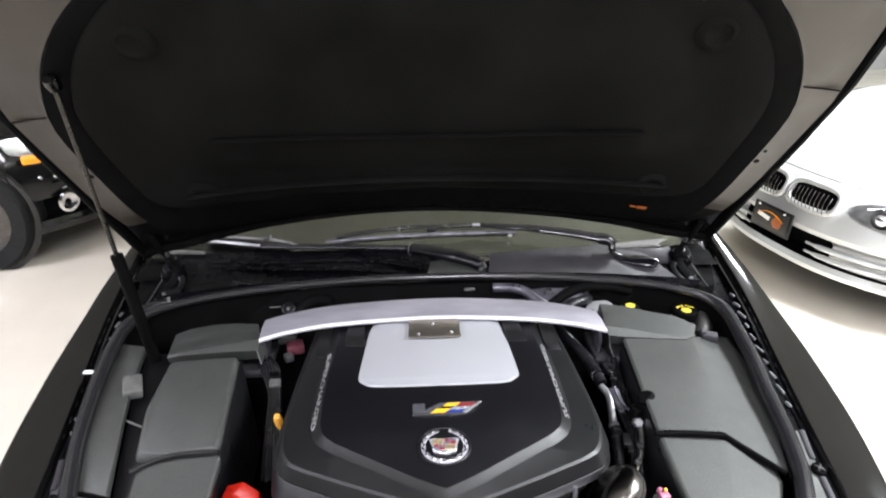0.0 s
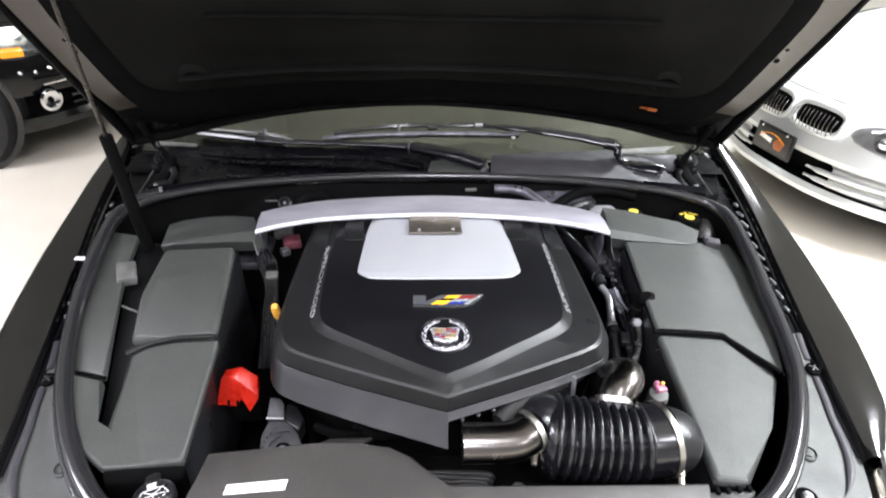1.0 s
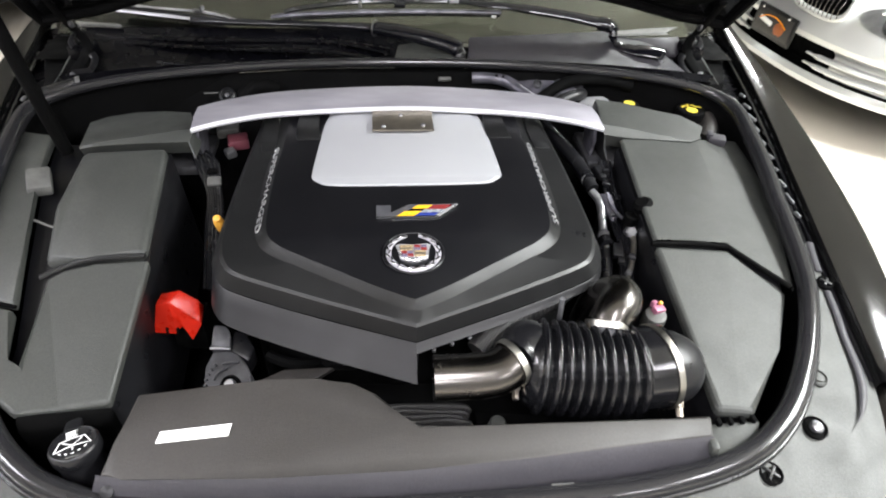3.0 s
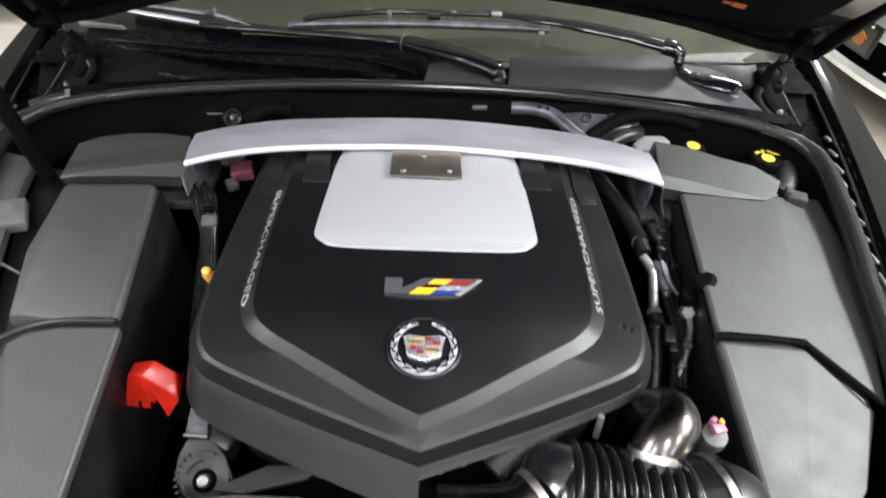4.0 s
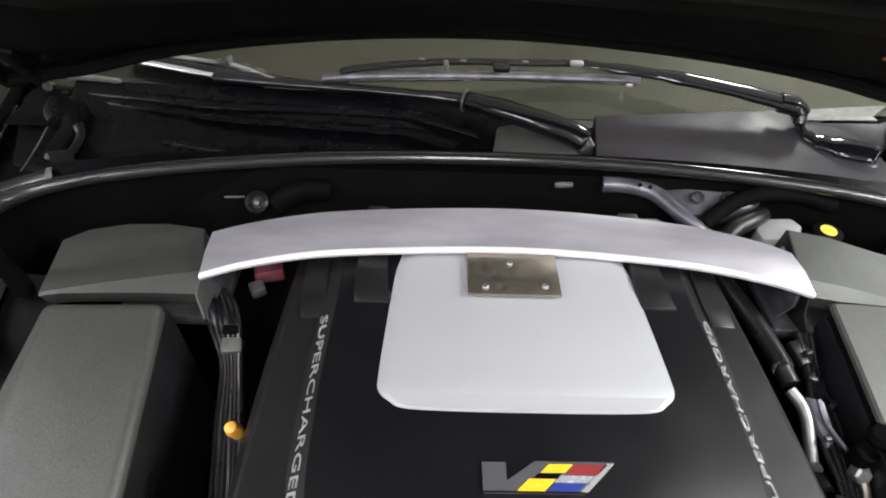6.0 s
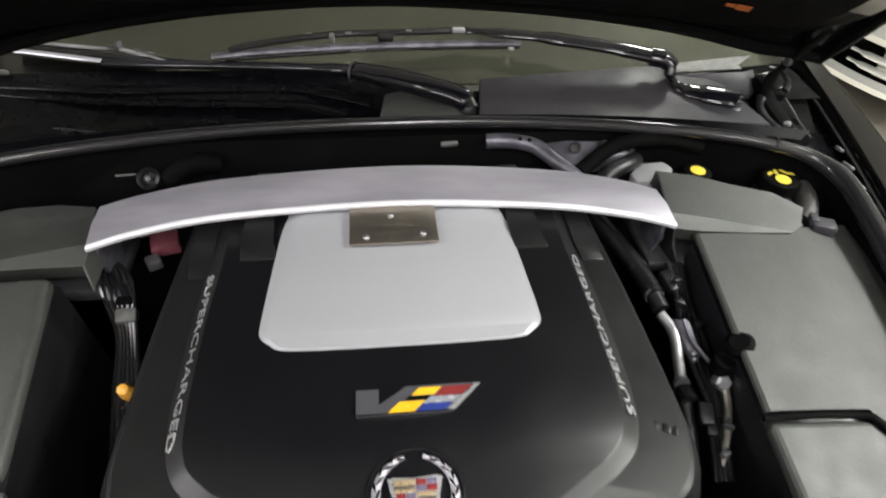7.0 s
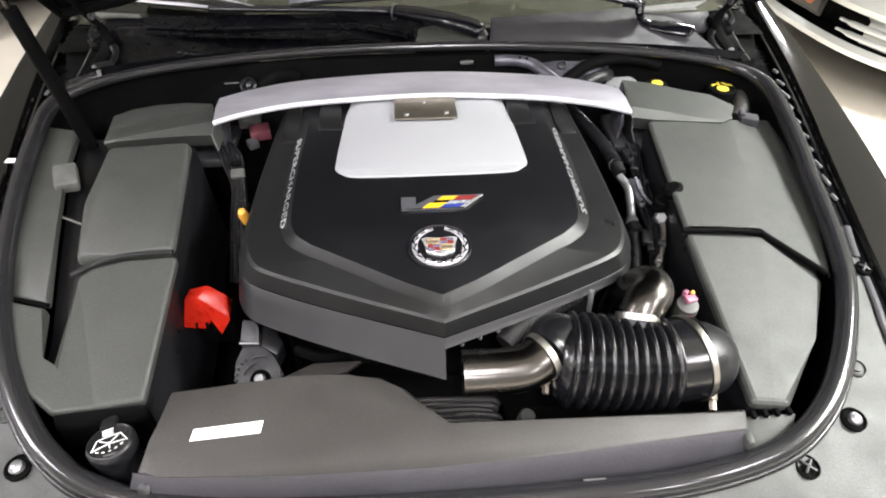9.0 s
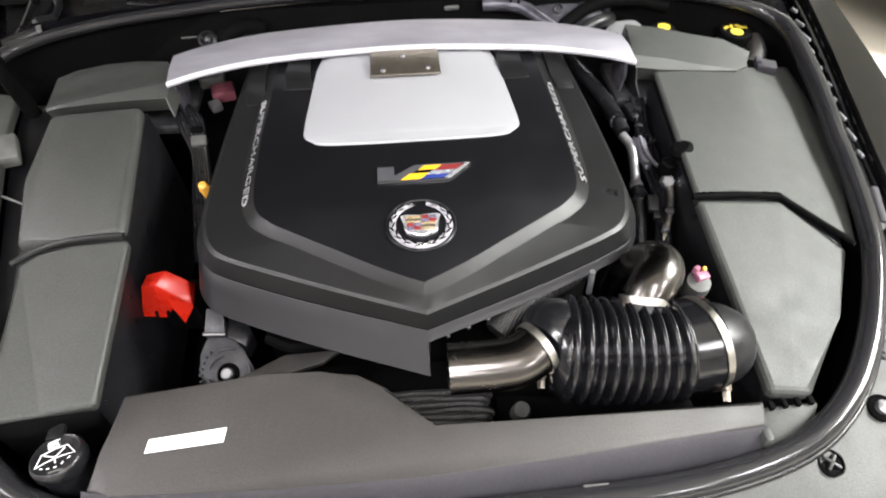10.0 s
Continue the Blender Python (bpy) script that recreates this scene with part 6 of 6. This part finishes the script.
part("fitting", lathe([(0.0165, 0), (0.0165, 0.006), (0.0125, 0.009), (0.0100, 0.006), (0.0095, -0.002), (0.001, -0.002)], (-0.338, 1.318, 0.905), (38, 0, 0), 14), PLASTIC_DARK, bk, "dull dark ring")
part("fitting_core", lathe([(0.0045, -0.002), (0.0045, 0.006), (0.001, 0.007)], (-0.338, 1.318, 0.905), (38, 0, 0), 8), CAST, bk)
part("hose", tube([(-0.312, 1.322, 0.898), (-0.292, 1.330, 0.912), (-0.268, 1.340, 0.915), (-0.245, 1.350, 0.905)], 0.016, 12, 5), BLACK, bk)
part("hose_tip", join(block(-0.303, 1.320, 0.906, 0.020, 0.012, 0.012, 0.003, (30, 20, 20)), block(-0.284, 1.326, 0.920, 0.016, 0.008, 0.008, 0.002, (30, 0, 35))), CORRODED, bk, "pale corroded hose tip")
part("rod", tube([(-0.386, 1.325, 0.908), (-0.370, 1.326, 0.908), (-0.358, 1.327, 0.908)], 0.0016, 6, 3), CORRODED, bk)

hp = thing("heater_pipe", (0.28, 1.36, 0.84), "grey metal heater pipe along the firewall", "pipe")
part("pipe", tube([(0.165, 1.366, 0.920), (0.200, 1.362, 0.922), (0.238, 1.350, 0.920), (0.263, 1.316, 0.916), (0.290, 1.292, 0.905), (0.330, 1.275, 0.885)], [0.012] * 16 + [0.011] * 9 + [0.010] * 6, 14, 6), AGED_METAL, hp, "bluish silver pipe")
for bx, by in ((0.214, 1.350), (0.228, 1.346)):
    part("hole", lathe([(0.003, 0), (0.003, 0.002), (0.001, 0.002)], (bx, by, 0.9335), (35, 0, 0), 10), BLACK, hp)
part("bracket", slab([(0.250, 1.378, 0.914), (0.288, 1.374, 0.918), (0.318, 1.358, 0.914), (0.360, 1.366, 0.918), (0.412, 1.360, 0.914), (0.385, 1.338, 0.902), (0.327, 1.326, 0.902), (0.280, 1.322, 0.902)], 0.02, 0.006), AGED_METAL, hp, "dirty cast bracket")
for bx, by, r in ((0.305, 1.350, 0.010), (0.352, 1.348, 0.012), (0.392, 1.350, 0.007)):
    part("boss", lathe([(r, -0.006), (r, 0.006), (r * 0.7, 0.009), (r * 0.5, 0.004), (0.001, 0.004)], (bx, by, 0.912), (28, 0, 0), 14), CAST, hp)
part("clip", block(0.106, 1.362, 0.920, 0.028, 0.008, 0.008, 0.003, (20, 0, 4)), CORRODED, hp)
part("hose", tube([(0.300, 1.298, 0.905), (0.348, 1.330, 0.920), (0.393, 1.348, 0.924), (0.458, 1.355, 0.920), (0.512, 1.345, 0.910)], 0.012, 12, 5), BLACK, hp)
part("hose", tube([(0.320, 1.270, 0.890), (0.345, 1.292, 0.905), (0.380, 1.312, 0.908), (0.400, 1.330, 0.900)], 0.013, 12, 5), PLASTIC_DARK, hp)
part("orange_clip", block(0.309, 1.312, 0.904, 0.016, 0.012, 0.010, 0.003, (20, 0, -25)), BADGE_YELLOW, hp)

# braided sleeve and rods under the cover
slv = thing("braided_hose", (0.15, 0.73, 0.78), "black braided hose sleeve under the engine cover", "hose")
part("sleeve", tube([(0.250, 0.800, 0.850), (0.220, 0.781, 0.846), (0.175, 0.758, 0.842), (0.135, 0.730, 0.838), (0.104, 0.702, 0.826)], 0.019, 12, 6), MESH_SLEEVE, slv)
for k in range(5):
    part("bolt_head", lathe([(0.003, 0), (0.003, 0.007), (0.001, 0.008)], (0.040 + 0.026 * k, 0.692 + 0.010 * k, 0.845), (30, 0, 0), 8), CAST, slv)
part("rod", tube([(0.228, 0.745, 0.885), (0.229, 0.742, 0.845)], 0.004, 8, 2), STEEL, slv)
part("trim_edge", tube([(0.255, 0.800, 0.862), (0.278, 0.807, 0.862), (0.302, 0.813, 0.862)], 0.0022, 6, 3, flat=0.5), STEEL, slv)
# block coloured black in place of the shade below the cover
eng = thing("engine_block", (0.018, 1.0, 0.55), "engine block below the cover, shade put in as black", "engine")
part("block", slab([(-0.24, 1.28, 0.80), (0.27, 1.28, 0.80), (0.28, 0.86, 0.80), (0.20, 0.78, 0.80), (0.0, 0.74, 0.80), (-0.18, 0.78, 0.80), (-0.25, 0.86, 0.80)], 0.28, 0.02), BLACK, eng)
for k in range(3):
    part("hose", tube([(-0.21 + 0.07 * k, 0.775, 0.745), (-0.17 + 0.07 * k, 0.752 - 0.006 * k, 0.752), (-0.12 + 0.07 * k, 0.758, 0.744)], 0.009, 8, 5), BLACK, eng)


# ---- cars parked beside ----


def parked_car(loc, turn, paint, label, dark):
    """A car whose nose is at loc; it looks along -y before it is turned."""
    M = pose(*loc, 0, 0, turn)
    t = thing("parked_car", loc, label, "car")

    def put(nm, bm, mat, parent, lab="", angle=40):
        return part(nm, moved(bm, M), mat, parent, lab, angle)

    lift = 0.075 if dark else -0.062                # height of the nose above the common shape
    us = [k / 12 - 1 for k in range(25)]

    def row(y, z, hw, bow, drop=0.0):
        return [(u * hw, y + bow * abs(u) ** 2.6, z - drop * abs(u) ** 3) for u in us]

    body = put("bumper", sheet([row(0.12, 0.17, 0.80, 0.34), row(0.0, 0.19, 0.845, 0.40), row(-0.012, 0.235, 0.86, 0.40), row(0.012, 0.27, 0.865, 0.40)] if dark else [row(0.14, 0.203, 0.80, 0.34), row(0.03, 0.207, 0.84, 0.40), row(0.002, 0.220, 0.855, 0.40), row(-0.004, 0.245, 0.86, 0.40), row(0.012, 0.27, 0.865, 0.40)]), paint, t, "bumper lip")
    put("under_tray", sheet([row(0.13, 0.205, 0.80, 0.34), row(0.60, 0.200, 0.78, 0.10), row(1.6, 0.195, 0.76, 0.0), row(4.2, 0.200, 0.74, 0.0)]), BLACK, t)
    put("lower_intake", sheet([row(0.012, 0.27, 0.86, 0.40), row(0.09, 0.28, 0.84, 0.40), row(0.09, 0.385, 0.84, 0.40), row(0.015, 0.40, 0.86, 0.40)]), BLACK, t, "black lower air intake")
    put("front_panel", sheet([row(0.015, 0.40, 0.87, 0.40), row(0.0, 0.43, 0.875, 0.40), row(0.015, 0.52 + 0.7 * lift, 0.88, 0.40), row(0.035, 0.60 + lift, 0.875, 0.41), row(0.07, 0.675 + lift, 0.86, 0.43, 0.01), row(0.12, 0.72 + lift, 0.84, 0.43, 0.02)]), paint, t, "painted nose panel")
    put("bonnet", sheet([row(0.125, 0.722 + lift, 0.84, 0.43, 0.02), row(0.20, 0.765 + 0.9 * lift, 0.82, 0.42, 0.04), row(0.45, 0.845 + 0.6 * lift, 0.80, 0.32, 0.06), row(0.8, 0.91, 0.79, 0.18, 0.07), row(1.15, 0.96, 0.77, 0.06, 0.07), row(1.28, 0.97, 0.76, 0.05, 0.07)]), paint, t, "painted bonnet")
    g = put("windscreen", sheet([row(1.29, 0.972, 0.74, 0.10, 0.06), row(1.65, 1.18, 0.68, 0.12, 0.05), row(2.02, 1.36, 0.60, 0.14, 0.04)]), GLASS_DARK, t, "dark windscreen")
    put("cabin", sheet([row(1.34, 0.93, 0.70, 0.10, 0.04), row(1.9, 0.95, 0.68, 0.0), row(2.0, 0.6, 0.6, 0.0)]), BLACK, t)
    put("roof", sheet([row(2.03, 1.362, 0.62, 0.14, 0.04), row(2.4, 1.40, 0.60, 0.0, 0.04), row(3.2, 1.37, 0.58, 0.0, 0.05), row(3.8, 1.10, 0.66, 0.0, 0.06), row(4.5, 1.02, 0.74, -0.1, 0.06), row(4.55, 0.6, 0.84, -0.1), row(4.5, 0.25, 0.8, -0.1)]), paint, t)
    for s in (1, -1):
        rows = []
        for y, zt, xt in ((0.40, 0.70, 0.845), (0.47, 0.78, 0.83), (0.80, 0.84, 0.80), (1.2, 0.89, 0.78), (1.7, 0.90, 0.80), (3.6, 0.92, 0.80), (4.45, 0.93, 0.76)):
            rows.append([(s * xt, y, zt), (s * 0.875, y, zt - 0.08), (s * 0.895, y, 0.60), (s * 0.885, y, 0.42), (s * 0.87, y, 0.22)])
        put("side_panel", sheet(rows), paint, t)
        for y in (0.66 if dark else 0.86, 3.55):
            w = put("wheel", lathe([(0.22, -0.10), (0.31, -0.115), (0.33, -0.085), (0.33, 0.085), (0.31, 0.115), (0.22, 0.10)], (s * 0.815, y, 0.33), (0, 90, 0), 36, False), TYRE, t, "black tyre")
            put("rim", lathe([(0.225, -0.08), (0.225, 0.10), (0.20, 0.085), (0.05, 0.06), (0.001, 0.07)], (s * 0.815, y, 0.33), (0, s * 90, 0), 30), BLACK_CHROME if dark else STEEL, w)
            put("wheel_arch", lathe([(0.36, -0.02), (0.375, 0.0), (0.36, 0.006), (0.34, 0.004)], (s * 0.884, y, 0.34), (0, s * 90, 0), 36, False), BLACK if not dark else PAINT, t)
        # headlamp: bright bowl behind a lens, following the nose
        rows, back = [], []
        for u, z0, z1 in ((0.34, 0.630, 0.642), (0.41, 0.592, 0.662), (0.57, 0.565, 0.680), (0.72, 0.560, 0.695), (0.84, 0.575, 0.70), (0.95, 0.62, 0.70)) if dark else ((0.390, 0.622, 0.645), (0.415, 0.604, 0.664), (0.47, 0.588, 0.684), (0.57, 0.572, 0.700), (0.72, 0.562, 0.708), (0.84, 0.575, 0.708), (0.95, 0.62, 0.705)):
            row_, rb = [], []
            for f in (0, 0.33, 0.67, 1):
                z = z0 + (z1 - z0) * f + lift
                y = 0.020 + 0.41 * u ** 2.6 + max(0, z - lift - 0.60) * 0.42
                row_.append((s * u * 0.885, y - 0.006 - 0.012 * math.sin(math.pi * f), z))
                rb.append((s * u * 0.880, y + 0.001, z))
            rows.append(row_)
            back.append(rb)
        put("headlight_back", sheet(back), REFLECTOR if dark else STEEL, t)
        hl = put("headlight", sheet(rows, thick=0.002), LENS, t, "clear headlight")
        for u in (0.56, 0.72):
            y = 0.018 + 0.41 * u ** 2.6
            put("lamp_ring", lathe([(0.044, -0.004), (0.050, 0.0), (0.044, 0.010), (0.036, 0.003), (0.001, -0.003)], (s * u * 0.87, y + 0.002, 0.632 + lift), (90, 0, s * 38 * u), 22), CHROME if dark else CAST, hl)
            if not dark:
                put("projector", lathe([(0.030, 0.0), (0.026, 0.010), (0.014, 0.017), (0.001, 0.019)], (s * u * 0.87, y - 0.001, 0.632 + lift), (90, 0, s * 38 * u), 20), REFLECTOR, hl)
                put("lamp_brow", tube([(s * (u - 0.07) * 0.87, y - 0.030, 0.668 + lift), (s * u * 0.87, y + 0.012, 0.684 + lift), (s * (u + 0.07) * 0.87, y + 0.060, 0.676 + lift)], 0.006, 8, 4), REFLECTOR, hl)
        if dark:
            put("turn_signal", slab([(s * 0.79, 0.215, 0.668), (s * 0.86, 0.305, 0.670), (s * 0.855, 0.315, 0.692), (s * 0.785, 0.225, 0.690)], 0.03, 0.008), AMBER, t, "amber turn signal")
            for dx, dy, dz, r in ((0.52, 0.050, 0.655, 0.030), (0.60, 0.095, 0.668, 0.040), (0.68, 0.140, 0.655, 0.030), (0.56, 0.070, 0.695, 0.020), (0.74, 0.190, 0.690, 0.026), (0.64, 0.110, 0.720, 0.020)):
                put("lamp_bowl", lathe([(r, 0.0), (r * 0.93, r * 0.35), (r * 0.6, r * 0.75), (0.001, r * 0.95)], (s * dx, dy, dz + 0.05), (90, 0, s * 30), 16), CHROME, hl)
            for k in range(5):
                put("trim_stud", lathe([(0.012, 0), (0.009, 0.008), (0.001, 0.012)], (s * (0.56 + 0.06 * k), 0.060 + 0.052 * k, 0.545 - 0.012 * (k % 2)), (90, 0, s * 30), 10), CHROME, t)
            put("bumper_trim", tube([(s * 0.2, -0.012, 0.47), (s * 0.5, 0.055, 0.47), (s * 0.75, 0.19, 0.47)], 0.010, 8, 5), CHROME, t)
        fy = 0.03 + 0.40 * 0.72 ** 2.6
        fg = put("fog_lamp", lathe([(0.060, -0.004), (0.066, 0.006), (0.050, 0.012), (0.03, 0.002), (0.001, 0.0)] if dark else [(0.028, -0.004), (0.030, 0.006), (0.024, 0.012), (0.001, 0.014)], (s * (0.70 if dark else 0.64), fy - (0.0 if dark else 0.036), 0.365 if dark else 0.33), (90, 0, s * 32), 26), CHROME if dark else REFLECTOR, t, "round fog lamp")
        put("bulb", lathe([(0.016, 0), (0.014, 0.008), (0.001, 0.012)], (s * (0.70 if dark else 0.64), fy - (0.0 if dark else 0.044), 0.365 if dark else 0.33), (90, 0, s * 32), 14), BLACK if dark else REFLECTOR, fg)
        for k in range(2):
            put("intake_slat", tube([(s * x, 0.012 + 0.40 * (x / 0.86) ** 2.6, 0.305 + 0.045 * k) for x in (0.20, 0.32, 0.44, 0.57)], [0.008] * 3 + [0.016] * 10 + [0.012] * 3, 8, 5, flat=0.8), paint, t, "painted intake slat")
        if not dark:
            filler = [[(s * x, y, z) for x in (0.30, 0.42, 0.55, 0.68, 0.80) for y in [0.040 + 0.40 * (x / 0.86) ** 2.6 + dy]] for dy, z in ((0.0, 0.272), (0.012, 0.285), (0.012, 0.345), (0.02, 0.352), (0.02, 0.368), (-0.01, 0.398))]
            put("intake_filler", sheet(filler), paint, t, "painted panel behind the slats")
            put("fog_housing", block(s * 0.655, fy - 0.020, 0.330, 0.15, 0.03, 0.085, 0.012, (0, 0, s * 38)), CAST, t, "dark fog lamp housing")
        # kidney grille
        kx = s * 0.155
        k_pts = []
        for k in range(28):
            a = 2 * math.pi * k / 28
            cx, cz = math.copysign(abs(math.cos(a)) ** 0.6, math.cos(a)), math.copysign(abs(math.sin(a)) ** 0.6, math.sin(a))
            x, z = kx + 0.140 * cx, 0.640 + lift + 0.062 * cz
            k_pts.append(Vector((x, 0.018 + 0.41 * (abs(x) / 0.87) ** 2.6 + max(0, z - lift - 0.60) * 0.40, z)))
        bm = bmesh.new()
        add_tube(bm, k_pts, 0.016, 10, True)
        kd = put("grille_frame", bm, paint, t, "silver framed kidney grille" if not dark else "grille frame")
        bm = bmesh.new()
        bm.faces.new([bm.verts.new(p + Vector((0, -0.004, 0))) for p in k_pts])
        put("grille_back", bm, BLACK, kd)
        for k in range(11):
            x = kx - 0.115 + 0.023 * k
            hz = 0.050 if abs(x - kx) < 0.10 else 0.036
            put("grille_bar", tube([(x, 0.004 + 0.41 * (abs(x) / 0.87) ** 2.6, 0.630 + lift - hz), (x, -0.002 + 0.41 * (abs(x) / 0.87) ** 2.6, 0.630 + lift), (x, 0.018 + 0.41 * (abs(x) / 0.87) ** 2.6, 0.630 + lift + hz)], 0.0028, 6, 3), BLACK_CHROME if not dark else BLACK, kd)
    if not dark:
        pl_ = put("plate", block(0, -0.030, 0.405, 0.27, 0.014, 0.135, 0.004, (-4, 0, 0)), COVER_GREY, t, "dealer plate with plain coloured marks")
        put("plate_field", block(0, -0.038, 0.405, 0.235, 0.003, 0.105, 0.001, (-4, 0, 0)), RADIATOR_PLASTIC, pl_)
        put("plate_mark", lathe([(0.001, -0.001), (0.030, -0.001), (0.034, 0.0), (0.030, 0.002), (0.001, 0.002)], (0.045, -0.040, 0.393), (90, 0, 0), 20), LABEL_ORANGE, pl_)
        put("plate_mark", tube([(-0.095, -0.041, 0.408), (-0.055, -0.041, 0.432), (-0.005, -0.041, 0.440), (0.045, -0.041, 0.430), (0.085, -0.041, 0.410)], 0.0026, 6, 4), AMBER, pl_)
        put("plate_mark", block(-0.050, -0.0405, 0.408, 0.085, 0.003, 0.022, 0.001, (-4, 8, 0)), STICKER, pl_)
        for x in (-0.09, 0.09):
            put("plate_bolt", lathe([(0.008, 0), (0.008, 0.004), (0.001, 0.005)], (x, -0.040, 0.465), (90, 0, 0), 10), CHROME, pl_)
    return t


parked_car((1.89, 2.98, 0), -78, SILVER_PAINT, "silver coupe parked nose-on with kidney grilles", False)
parked_car((-1.95, 4.35, 0), 90, PAINT, "black car parked with bright lamps", True)
